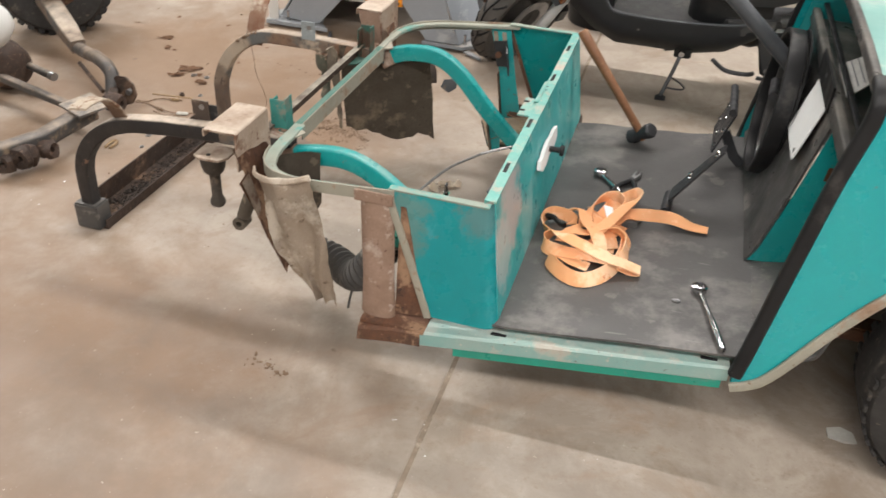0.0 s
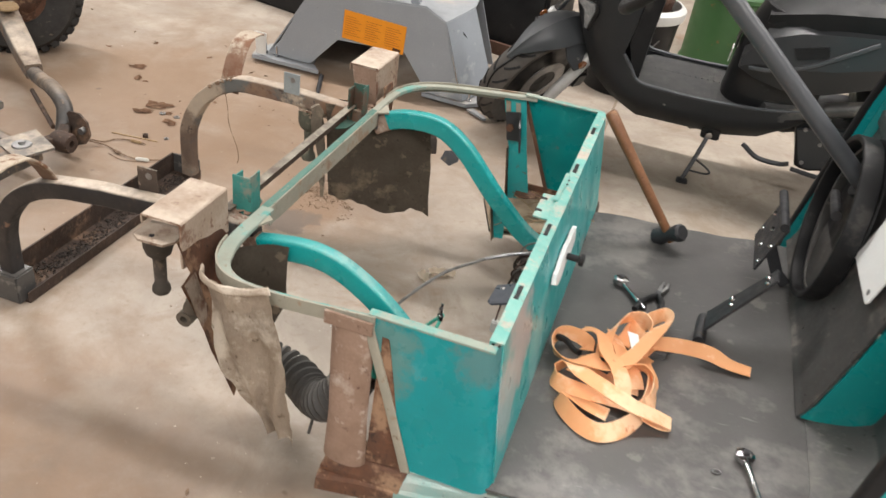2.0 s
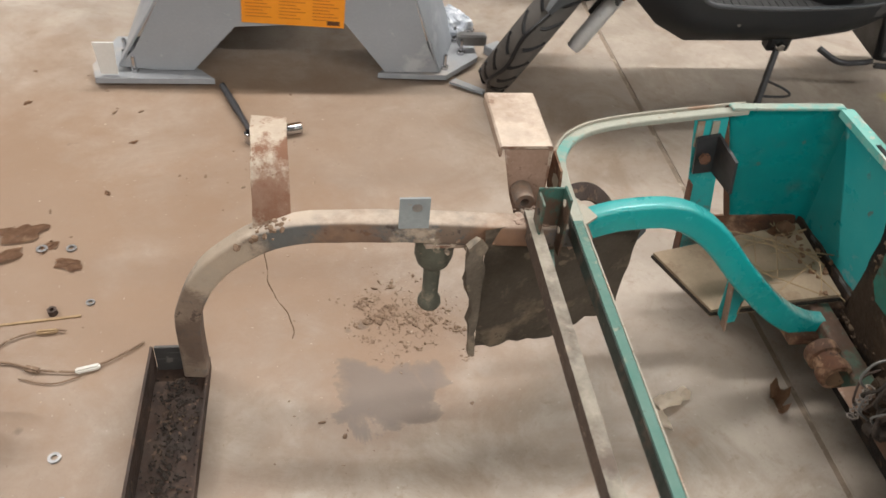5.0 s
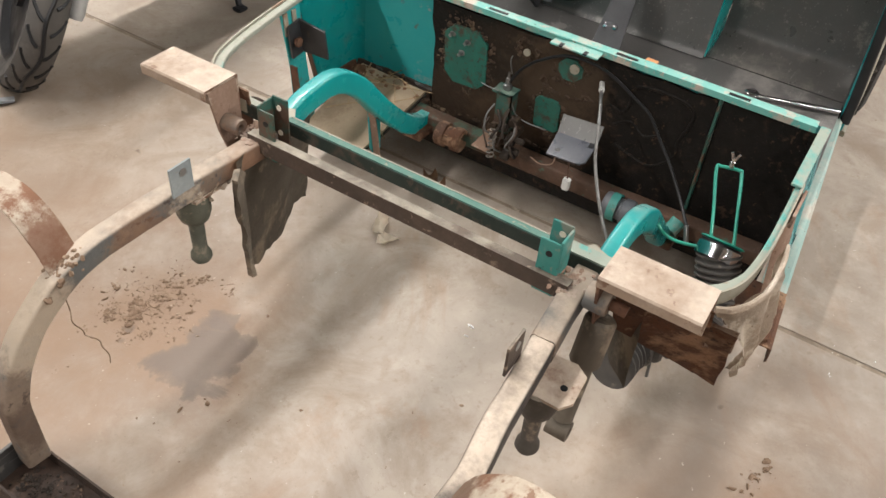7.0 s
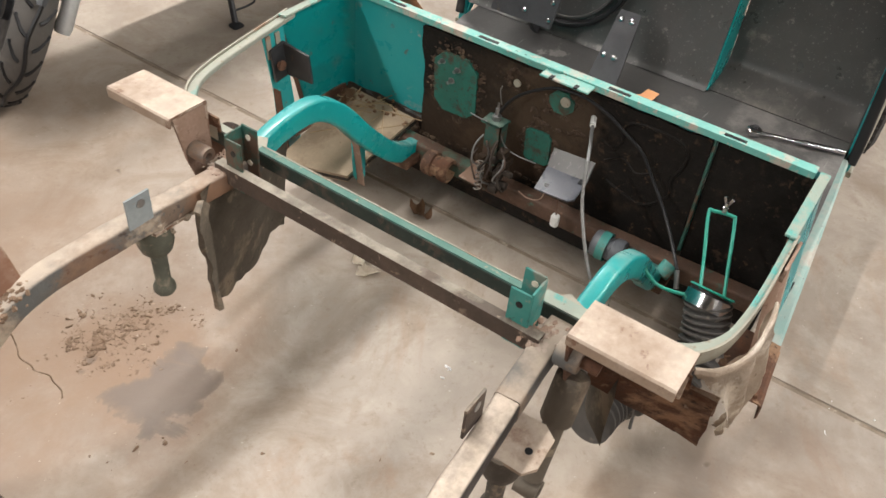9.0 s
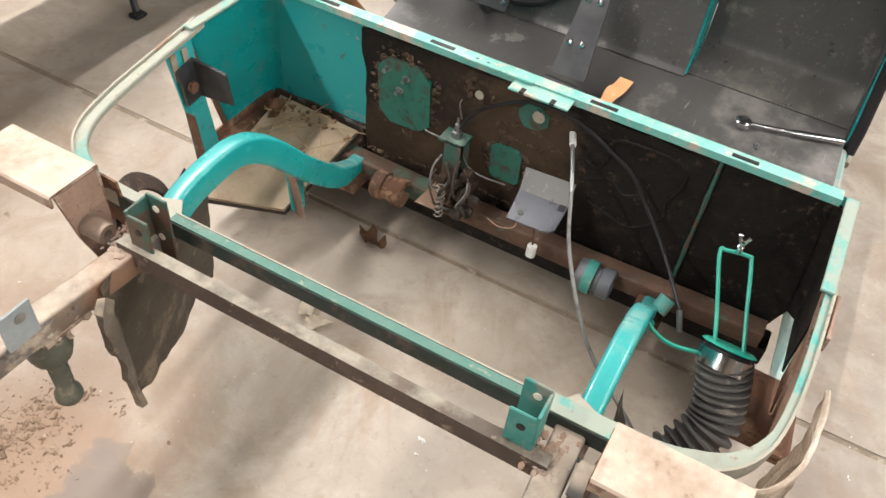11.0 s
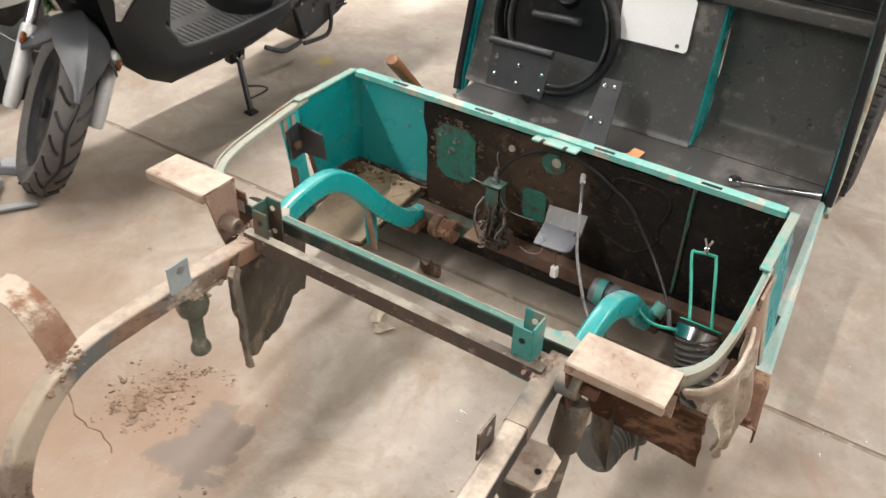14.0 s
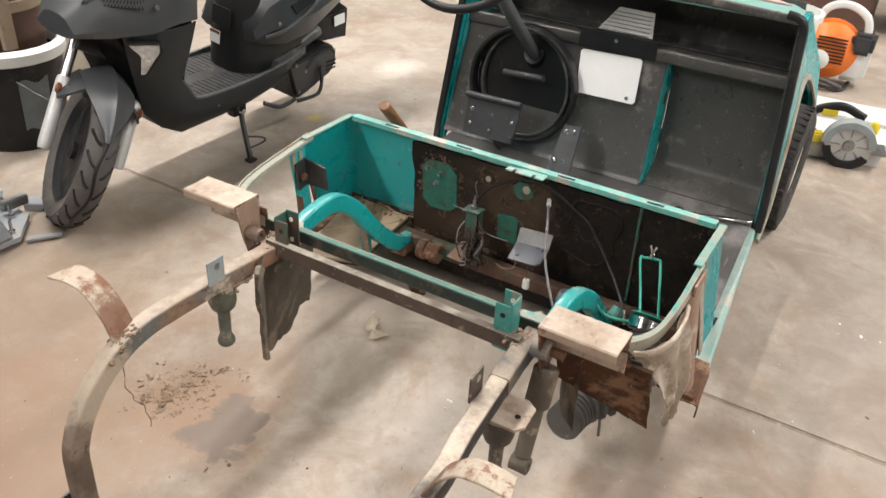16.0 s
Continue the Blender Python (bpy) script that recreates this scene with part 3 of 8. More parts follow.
    l.new(ramp(grain(3.1, 6).outputs["Fac"], 0.35, 0.65, 0.42, 0.62), b.inputs["Roughness"])
    k = n.new("ShaderNodeBump")
    k.inputs["Strength"].default_value, k.inputs["Distance"].default_value = 0.18, 0.004
    l.new(grain(60, 10, 0.7).outputs["Fac"], k.inputs["Height"])
    l.new(k.outputs["Normal"], b.inputs["Normal"])
    return m


CONCRETE = concrete()
JOINT = surface("joint_filler", (0.30, 0.235, 0.175), (0.20, 0.155, 0.115), (0.42, 0.36, 0.29), size=20, patch=0.3, patch_size=14, rough_at=0.9, bump=0.4)
TUBE = glow("lamp_tube", (1.0, 0.93, 0.82), 8.0)

# ---------------------------------------------------------------- the hall
X0, X1, Y0, Y1 = -9.0, 7.0, -7.5, 6.5


JX = -0.062
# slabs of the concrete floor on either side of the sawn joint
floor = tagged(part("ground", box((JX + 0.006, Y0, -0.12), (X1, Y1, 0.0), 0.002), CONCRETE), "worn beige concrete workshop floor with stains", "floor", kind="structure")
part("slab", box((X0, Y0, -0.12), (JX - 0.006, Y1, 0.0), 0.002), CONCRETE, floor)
part("joint_strip", rough(box((JX - 0.0065, Y0, -0.12), (JX + 0.0065, Y1, -0.003), 0.0), 0.0, 0.1), JOINT, floor, "dusty filler in the floor joint")
for nm, lo, hi in (("wall_north", (X0 - 0.2, Y1, -0.12), (X1 + 0.2, Y1 + 0.2, 4.6)), ("wall_south", (X0 - 0.2, Y0 - 0.2, -0.12), (X1 + 0.2, Y0, 4.6)),
                   ("wall_east", (X1, Y0, -0.12), (X1 + 0.2, Y1, 4.6)), ("wall_west", (X0 - 0.2, Y0, -0.12), (X0, Y1, 4.6))):
    tagged(part(nm, box(lo, hi, 0.0), PLAIN_WALL), "plain painted workshop wall", "wall", kind="structure")
tagged(part("ceiling", box((X0, Y0, 4.5), (X1, Y1, 4.6), 0.0), CEILING), "plain sheet ceiling of the workshop", "ceiling", kind="structure")


def strip_lamp(x, y, power):
    t = thing("ceiling_lamp", "long fluorescent strip lamp under the ceiling", "ceiling lamp", (x, y, LAMP_HEIGHT), group="ceiling lamps")
    part("housing", box((-1.25, -0.09, 0.02), (1.25, 0.09, 0.09), 0.01), WHITE, t)
    part("tube", lathe([(0.018, -1.2), (0.018, 1.2)], (0, -0.04, 0.0), "x", 10), TUBE, t)
    part("tube", lathe([(0.018, -1.2), (0.018, 1.2)], (0, 0.04, 0.0), "x", 10), TUBE, t)
    for sx in (-0.9, 0.9):
        part("hanger", rod((sx, 0, 0.09), (sx, 0, 0.5), 0.004, 6), STEEL, t)
    a = bpy.data.lights.new("strip_light", "AREA")
    a.shape, a.size, a.size_y, a.energy, a.color = "RECTANGLE", 2.4, 0.16, LAMP_POWER * power, (1.0, 0.958, 0.925)
    lamp = new("strip_light", a)
    lamp.matrix_basis = pose(x, y, LAMP_HEIGHT - 0.03)
    return t


# lamps hang out of view; powers are uneven by choice, to balance the brightness
for lx, row in ((-5.0, (1.2, 0.6, 2.9, 0.4)), (-1.9, (0.35, 0.8, 1.0, 0.05)), (0.3, (1.15, 2.4, 1.9, 0.3)), (3.5, (2.8, 1.0, 2.5, 0.3))):
    # the far row at -5.8 is added to brighten faces towards -y
    for ly, lp in zip((-2.6, -5.8, 2.15, 4.7), row):
        strip_lamp(lx, ly, lp)

# ---------------------------------------------------------------- golf cart: floor, sills, seat box
cart = thing("golf_cart", "stripped teal golf cart with bare rusty rear frame", "golf cart")


def zf(x):
    """Height of the cart's floor, which rises towards the front."""
    return 0.172 + 0.09 * x


def floor_pan():
    part("floor_pan", prism([(0.046, zf(0.046) - 0.05), (0.60, zf(0.60) - 0.05), (0.60, zf(0.60) - 0.006), (0.046, zf(0.046) - 0.006)], "y", -0.565, 0.535, 0.002), GREEN_DARK, cart, "dark floor pan")
    bm = bmesh.new()
    nx, ny = 40, 44
    grid = [[bm.verts.new((0.03 + 0.575 * i / nx, (-0.604 + 0.027 * i / nx) * (1 - j / ny) + 0.545 * j / ny, 0)) for j in range(ny + 1)] for i in range(nx + 1)]
    for row in grid:
        for v in row:
            wave = 0.004 * noise.noise(v.co * 3.1) + 0.002 * noise.noise(v.co * 11)
            v.co.z = zf(v.co.x) + wave
            if abs(v.co.y - 0.545) < 1e-4:
                v.co.y += 0.008 * noise.noise(v.co * 9)
    for i in range(nx):
        for j in range(ny):
            bm.faces.new((grid[i][j], grid[i + 1][j], grid[i + 1][j + 1], grid[i][j + 1]))
    r = bmesh.ops.extrude_face_region(bm, geom=bm.faces[:])
    for v in r["geom"]:
        if isinstance(v, bmesh.types.BMVert):
            v.co.z += 0.006
    part("floor_mat", bm, MAT_RUBBER, cart, "dusty black rubber floor mat")


def sill(side):
    s = -side
    def ys(x):
        return s * (0.633 - 0.077 * x)

    path = [(x, ys(x), zf(x) - 0.016) for x in (-0.135, 0.1, 0.3, 0.56)]
    # folded channel: top flange and outer face, with a brighter inset foot
    fold = [(-0.050, 0.0), (0.0, 0.0), (0.006, -0.005), (0.008, -0.036), (0.004, -0.040), (0.004, -0.008), (-0.003, -0.003), (-0.050, -0.003)]
    fold = [(a * side, b) for a, b in fold]
    sl = part("sill", sweep(path, fold, (0, 0, 1), flat=True), SILL_MINT, cart, "pale rubbed teal sill with worn edge")
    part("sill_foot", sweep([(x, ys(x), zf(x) - 0.052) for x in (-0.05, 0.1, 0.3, 0.55)], [(0.0 * side, 0.0), (0.006 * side, 0.0), (0.004 * side, -0.026), (-0.002 * side, -0.026)], (0, 0, 1), flat=True), WIRE_GREEN, sl, "bright green foot strip")
    for x in (0.02, 0.17, 0.33, 0.47):
        part("rivet", flip_y(lathe([(0.004, 0), (0.003, 0.003), (0, 0.0035)], (x, -ys(x), zf(x) - 0.062), "y", 8)), CREAM, sl)
    for x in (0.05, 0.515):
        part("slot", box((x - 0.018, ys(x) + 0.014, zf(x) - 0.0165), (x + 0.018, ys(x) + 0.022, zf(x) - 0.0135), 0), BLACK, sl)
    rear = [(x, ys(x) - 0.003, zf(x) - 0.014) for x in (-0.282, -0.2, -0.13)]
    bm = sweep(rear, [(a * 1.1, b * 1.05) for a, b in fold], (0, 0, 1), flat=True)
    box((-0.28, min(s * 0.56, s * 0.65), zf(-0.2) - 0.016), (-0.12, max(s * 0.56, s * 0.65), zf(-0.2) - 0.006), 0.001, bm)
    part("sill_end", rough(bm, 0.003, 0.05), RUST, cart, "rusted bare steel sill end")


floor_pan()
sill(1)
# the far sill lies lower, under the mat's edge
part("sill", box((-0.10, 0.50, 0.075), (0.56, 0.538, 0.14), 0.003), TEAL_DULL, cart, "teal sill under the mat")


def riser():
    """The seat box's front wall, with its folded top edge and slots."""
    top, foot = 0.478, 0.17
    # the sheet leans: its foot stands a little further forward
    sheet = [(0.0, -0.554, top), (0.0, 0.554, top), (0.04, 0.585, foot), (0.04, -0.585, foot)]
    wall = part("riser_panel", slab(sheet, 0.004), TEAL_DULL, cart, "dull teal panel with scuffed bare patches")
    # folded top: a flange to the rear and a small lip
    fl = [(0.004, 0.004), (-0.022, 0.004), (-0.022, -0.010), (-0.019, -0.010), (-0.019, 0.0), (0.004, 0.0)]
    edge = part("top_flange", sweep([(0.0, -0.560, top), (0.0, 0.560, top)], fl, (0, 0, 1), flat=True), TEAL_WORN, wall, "worn mint edge")
    for y, w in ((-0.40, 0.045), (-0.15, 0.05), (0.17, 0.05), (0.42, 0.045)):
        part("slot", box((-0.016, y - w / 2, top + 0.003), (-0.007, y + w / 2, top + 0.0052), 0), BLACK, edge)
    # notched catch plate in the middle, and steps of the lip
    b = bmesh.new()
    box((-0.056, -0.10, top - 0.004), (-0.018, 0.015, top), 0.001, b)
    part("catch_plate", b, TEAL_WORN, wall)
    for y in (-0.07, -0.012):
        part("notch", box((-0.0565, y - 0.004, top - 0.0025), (-0.042, y + 0.005, top + 0.001), 0), BLACK, wall)
    part("lip_step", box((-0.028, -0.02, top + 0.002), (-0.017, 0.13, top + 0.007), 0.001), TEAL_WORN, wall)
    for y in (0.075, 0.098):
        part("hole", lathe([(0.004, 0), (0, 0.0006)], (-0.015, y, top + 0.0046), "z", 10), BLACK, wall)
    # white paper latch label with a black knob on the front
    part("latch_plate", slab([(0.0245, 0.088, 0.374), (0.0235, 0.050, 0.380), (0.0240, 0.010, 0.377), (0.0230, -0.030, 0.384), (0.0235, -0.09, 0.380), (0.0245, -0.115, 0.370), (0.0240, -0.142, 0.374), (0.0270, -0.155, 0.355), (0.0295, -0.128, 0.338), (0.0300, -0.08, 0.333), (0.0290, -0.035, 0.341), (0.0300, 0.03, 0.335), (0.0290, 0.075, 0.343)], 0.010, 0.002), PAPER, wall, "white latch plate")
    part("latch_knob", lathe([(0.008, 0), (0.008, 0.028), (0.015, 0.030), (0.015, 0.04), (0, 0.042)], (0.032, -0.035, 0.362), "x", 14), BLACK, wall)
    # sound-deadening on the rear, with openings where the paint shows
    bm = slab([(-0.006, -0.365, 0.455), (-0.006, 0.350, 0.455), (0.014, 0.343, 0.278), (0.036, 0.360, 0.085), (0.036, -0.365, 0.085)], 0.008)
    bmesh.ops.subdivide_edges(bm, edges=bm.edges[:], cuts=24, use_grid_fill=True)
    part("deadening_sheet", rough(bm, 0.006, 0.06), DIRTY_BLACK, wall, "peeling dirty black lining")

    def window(y, z, w, h, cut):
        o = [(-w + cut, h), (w - cut, h), (w, h - cut), (w, -h + cut), (w - cut, -h), (-w + cut, -h), (-w, -h + cut), (-w, h - cut)]
        pts = [(-0.012 + (0.455 - z - b) * 0.114, y + a, z + b) for a, b in o]
        return slab(pts, 0.008)

    for y, z, w, h, cut in ((0.250, 0.328, 0.060, 0.082, 0.026), (0.016, 0.256, 0.034, 0.046, 0.010), (-0.028, 0.403, 0.030, 0.028, 0.018)):
        p = part("bare_window", rough(window(y, z, w, h, cut), 0.003, 0.02), WINDOW_GREEN, wall, "opening in the lining where dirty green paint shows")
        if h > 0.06:
            for by, bz in ((0.036, 0.058), (-0.006, 0.048), (0.010, 0.012)):
                b = lathe([(0.0, -0.018), (0.0045, -0.018), (0.005, -0.004), (0.009, -0.003), (0.009, 0.004)], (-0.014 + (0.455 - z - bz) * 0.114, y + by, z + bz), "x", 10)
                part("bolt", b, STEEL, p, "bolt tip")
            part("crease", wire([(-0.012 + 0.011, y + 0.03, z + 0.035), (-0.012 + 0.015, y - 0.002, z + 0.008), (-0.012 + 0.020, y - 0.020, z - 0.045)], 0.0022), GREEN_DARK, p)
    # frayed rim of dirt round the openings
    rnd = random.Random(21)
    bm = bmesh.new()
    for cy, cz, ry, rz, count in ((0.250, 0.328, 0.068, 0.092, 260), (0.016, 0.256, 0.042, 0.055, 150), (-0.028, 0.403, 0.038, 0.036, 150), (0.14, 0.13, 0.20, 0.02, 260), (0.085, 0.41, 0.026, 0.026, 70), (-0.02, 0.345, 0.06, 0.02, 120)):
        for k in range(count):
            a = rnd.uniform(0, 6.283)
            r = rnd.gauss(1.0, 0.11)
            y, z = cy + ry * r * math.cos(a), min(0.45, cz + rz * r * math.sin(a))
            q = rnd.choice((0.0016, 0.002, 0.003, 0.0045))
            own = bmesh.new()
            bmesh.ops.create_icosphere(own, subdivisions=1, radius=q)
            own.transform(Matrix.Translation((-0.0105 + (0.455 - z) * 0.114, y, z)) @ Matrix.Diagonal((0.7, rnd.uniform(0.7, 2.0), rnd.uniform(0.7, 1.6), 1)))
            merged(own, bm)
    tagged(part("dirt_crust", rough(bm, 0.002, 0.005), LINING_DIRT, wall, "crusts of brown dirt"), kind="stuff")
    # solid pale discs, painted where light would show through round holes
    for y, z, r in ((0.082, 0.410, 0.009), (-0.040, 0.412, 0.012)):
        part("hole_light_disc", lathe([(r, 0), (r, 0.003)], (-0.022 + (0.455 - z) * 0.11, y, z), "x", 16), CREAM, wall, "pale disc in place of light through a round hole")
    # dark side lining towards the right and the thin green seam strip
    part("dark_lining", slab([(-0.005, -0.372, 0.46), (-0.005, -0.552, 0.46), (0.030, -0.582, 0.17), (0.034, -0.560, 0.10), (0.034, -0.372, 0.10)], 0.006), DIRTY_BLACK, wall)
    part("seam_strip", sweep([(-0.014, -0.368, 0.465), (0.018, -0.368, 0.15)], rounded(0.007, 0.006, 0.002), (1, 0, 0)), GREEN_DARK, wall)
    part("corner_lining", slab([(-0.026, -0.5770, 0.462), (-0.010, -0.5660, 0.462), (-0.0045, -0.5480, 0.462), (0.033, -0.580, 0.170), (0.027, -0.597, 0.170), (0.012, -0.6050, 0.170)], 0.003), DIRTY_BLACK, wall, "dirty black lining round the corner")
    # pressed outlines in the lining
    for line in ([(-0.134, 0.350), (-0.165, 0.342), (-0.180, 0.370), (-0.182, 0.412), (-0.215, 0.428), (-0.293, 0.426), (-0.322, 0.404), (-0.318, 0.360), (-0.304, 0.322), (-0.306, 0.276), (-0.258, 0.224), (-0.205, 0.232), (-0.162, 0.247)],
                 [(-0.150, 0.300), (-0.190, 0.325), (-0.225, 0.300), (-0.262, 0.318)]):
        part("pressed_rib", wire([(-0.010 + (0.455 - z) * 0.114, y, z) for y, z in line], 0.0042), DIRTY_BLACK, wall)


riser()


def side_panel(s):
    """The seat box's side: a sheet that narrows downwards, rounded into the front wall."""
    bm = bmesh.new()
    n, rows = 10, 12
    grid = []
    for j in range(rows + 1):
        v = j / rows
        z = 0.476 - 0.306 * v
        yo = 0.583 + 0.032 * v
        x_front, x_rear = 0.0 + 0.04 * v, -0.235 + 0.115 * v
        row = []
        for i in range(n + 1):
            u = i / n
            row.append((x_rear + (x_front - 0.03 - x_rear) * u, yo, z))
        for a in (30, 60, 90):
            row.append((x_front - 0.03 + 0.03 * math.sin(radians(a)), yo - 0.03 + 0.03 * math.cos(radians(a)), z))
        grid.append([bm.verts.new((x, s * y, z)) for x, y, z in row])
    for a, b in zip(grid, grid[1:]):
        for i in range(len(a) - 1):
            bm.faces.new((a[i], a[i + 1], b[i + 1], b[i]))
    bmesh.ops.solidify(bm, geom=bm.faces[:], thickness=0.003)
    # the right panel takes the teal copy with its light painted in
    panel = part("side_panel", bm, LIT_TEAL if s < 0 else TEAL, cart, "teal side panel with faded places")
    part("edge_strip", sweep([(-0.238, s * 0.586, 0.472), (-0.178, s * 0.602, 0.32), (-0.122, s * 0.618, 0.168)], rounded(0.005, 0.02, 0.002), (0.4, 0, 1)), CREAM if s < 0 else RUST, panel, "beige edge strip" if s < 0 else "rusty edge strip")
    if s < 0:
        bm = slab([(-0.233, -0.5785, 0.462), (-0.022, -0.5785, 0.462), (-0.008, -0.573, 0.462), (0.030, -0.600, 0.170), (0.012, -0.6065, 0.170), (-0.121, -0.6065, 0.170)], 0.003)
        part("inner_lining", rough(bm, 0.001, 0.05), DIRTY_BLACK, panel, "dirty black inner lining")
    else:
        # rusted foot angle that ties the panel to the post and the front wall
        bm = sweep([(-0.215, 0.612, 0.160), (-0.12, 0.613, 0.160), (0.030, 0.606, 0.160)], [(-0.005, 0.02), (0.0, 0.02), (0.0, 0.0), (0.045, -0.008), (0.045, -0.012), (-0.005, -0.005)], (0, 0, 1), flat=True)
        foot = bmesh.new()
        box((-0.012, 0.362, 0.118), (0.046, 0.612, 0.148), 0.002, foot)
        box((0.030, 0.362, 0.118), (0.044, 0.612, 0.185), 0.002, foot)
        bmesh.ops.subdivide_edges(foot, edges=foot.edges[:], cuts=6, use_grid_fill=True)
        part("foot_plate", rough(foot, 0.005, 0.03), RUST_DARK, panel, "rusted dirty plate at the front wall's foot")
        part("foot_angle", rough(bm, 0.003, 0.03), RUST, panel, "rusted angle at the foot of the panel")
    part("top_lip", box((-0.235, min(s * 0.566, s * 0.586), 0.474), (-0.004, max(s * 0.566, s * 0.586), 0.479), 0.001), BELT, panel)
    return panel


side_panel(-1)
left_panel = side_panel(1)


def right_post():
    out = [(0.043 * math.cos(radians(a)), 0.022 * math.sin(radians(a))) for a in range(0, 181, 15)]
    inn = [(0.040 * math.cos(radians(a)), 0.019 * math.sin(radians(a))) for a in range(180, -1, -15)]
    bm = bmesh.new()
    rows = []
    for z, x, y, w in ((0.46, -0.262, -0.572, 1.0), (0.36, -0.258, -0.588, 0.95), (0.25, -0.25, -0.602, 0.9), (0.15, -0.245, -0.615, 1.0)):
        rows.append([bm.verts.new((x + a * w, y - b * w, z)) for a, b in out + inn])
    for a, b in zip(rows, rows[1:]):
        for k in range(len(a)):
            j = (k + 1) % len(a)
            bm.faces.new((a[k], a[j], b[j], b[k]))
    part("post", rough(bm, 0.002, 0.05), RUST_PALE, cart, "curved rusty steel post")
    part("post_cap", box((-0.312, -0.598, 0.440), (-0.22, -0.592, 0.468), 0.001), RUST_PALE, cart)
    part("inner_sheet", slab([(-0.205, -0.585, 0.44), (-0.19, -0.59, 0.44), (-0.13, -0.61, 0.165), (-0.205, -0.61, 0.155)], 0.003), RUST, cart)


right_post()


def left_post():
    b = slab([(-0.30, 0.578, 0.462), (-0.232, 0.578, 0.462), (-0.205, 0.588, 0.30), (-0.165, 0.598, 0.10), (-0.235, 0.598, 0.085), (-0.262, 0.588, 0.30)], 0.004)
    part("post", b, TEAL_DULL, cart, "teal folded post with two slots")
    part("post_flange", slab([(-0.235, 0.597, 0.09), (-0.262, 0.587, 0.30), (-0.262, 0.566, 0.30), (-0.235, 0.570, 0.09)], 0.003), RUST, cart)
    for x in (-0.283, -0.253):
        part("post_slot", slab([(x - 0.007, 0.5755, 0.445), (x + 0.007, 0.5755, 0.445), (x + 0.016, 0.579, 0.385), (x + 0.002, 0.579, 0.385)], 0.003), CREAM, cart, "pale slot")
    bm = slab([(-0.284, 0.5695, 0.412), (-0.240, 0.5695, 0.420), (-0.226, 0.573, 0.330), (-0.268, 0.573, 0.325)], 0.006, 0.001)
    slab([(-0.242, 0.571, 0.420), (-0.224, 0.508, 0.398), (-0.212, 0.508, 0.322), (-0.228, 0.573, 0.330)], 0.006, 0.001, bm)
    p = part("hinge_plate", bm, DARK_STEEL, cart, "black bent hinge plate with rusty bolt")
    part("bolt", lathe([(0.012, 0), (0.012, 0.008), (0.006, 0.009), (0.006, 0.014), (0, 0.014)], (-0.262, 0.552, 0.372), "y", 6), RUST, p)


left_post()


def belt():
    """The rim round the seat box: a narrow flange with an upright outer lip."""
    corner = [(-0.22, -0.585), (-0.36, -0.585), (-0.45, -0.580), (-0.515, -0.566), (-0.56, -0.535), (-0.588, -0.485), (-0.598, -0.42), (-0.60, -0.30), (-0.60, 0.0),
              (-0.60, 0.30), (-0.598, 0.42), (-0.588, 0.478), (-0.56, 0.526), (-0.515, 0.557), (-0.45, 0.572), (-0.36, 0.580), (-0.20, 0.588)]
    path = [(x, y, 0.474 - 0.034 * min(1.0, (x + 0.2) / -0.4)) for x, y in corner]
    path = spline(path, 4)
    # with up = z the side of the outline points inwards on this way round

    def flange(w, drop):
        return [(0.0, 0.0), (w - 0.002, 0.0), (w, -0.002), (w, -drop), (w - 0.003, -drop), (w - 0.003, -0.003), (0.0, -0.003)]

    taper = [0.35] * 10 + [0.35 + 0.65 * k / 9 for k in range(10)] + [1.0] * 9
    part("belt_rail", sweep(path[:29], flange(0.029, 0.010), (0, 0, 1), flat=True, scale=taper), BELT, cart, "dusty mint corner of the seat box rim")
    part("belt_rail", sweep(path[-29:], flange(0.019, 0.010), (0, 0, 1), flat=True), BELT_PALE, cart, "dusty mint corner of the seat box rim")
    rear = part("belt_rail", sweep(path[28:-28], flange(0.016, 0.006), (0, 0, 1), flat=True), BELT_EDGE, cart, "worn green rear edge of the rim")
    part("inner_face", sweep(path[28:-28], [(0.0165, -0.001), (0.019, -0.001), (0.019, -0.046), (0.0165, -0.046)], (0, 0, 1), flat=True), CREAM, rear, "beige inner face of the rim")
    lip = [(-0.004, -0.024), (0.0, -0.024), (0.0, 0.005), (-0.004, 0.005)]
    ends = (path[:24], path[-26:])
    for some in ends:
        part("belt_lip", sweep(some, lip, (0, 0, 1), flat=True), CREAM, cart, "beige outer lip")
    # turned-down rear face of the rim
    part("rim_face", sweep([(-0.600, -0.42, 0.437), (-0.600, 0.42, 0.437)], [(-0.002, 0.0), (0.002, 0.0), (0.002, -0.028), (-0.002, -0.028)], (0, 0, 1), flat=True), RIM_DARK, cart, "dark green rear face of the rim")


belt()


def arm(s, y, top):
    pts = spline([(x, s * y, z - 0.025) for x, z in top], 4)
    a = part("swan_neck_arm", sweep(pts, rounded(0.050, 0.033, 0.007, 3), (0, 1, 0)), TEAL, cart, "glossy teal arched tube arm")
    # welded plate at the rear, rubbed bare
    part("gusset", slab([(-0.60, s * (y - 0.055), 0.4335), (-0.60, s * (y + 0.045), 0.4335), (-0.575, s * (y + 0.024), 0.4335), (-0.555, s * (y - 0.02), 0.4335)], 0.005), CREAM, a)
    heel = spline([(x, s * y, z - 0.025) for x, z in top[:3]], 4)
    part("bare_heel", sweep(heel[:5], rounded(0.0525, 0.0355, 0.007, 3), (0, 1, 0)), RUST_PALE, a, "rubbed rusty heel of the arm")
    part("foot_plate", box((-0.10, s * y - 0.03, 0.105), (-0.03, s * y + 0.03, 0.128), 0.002), RUST, a)


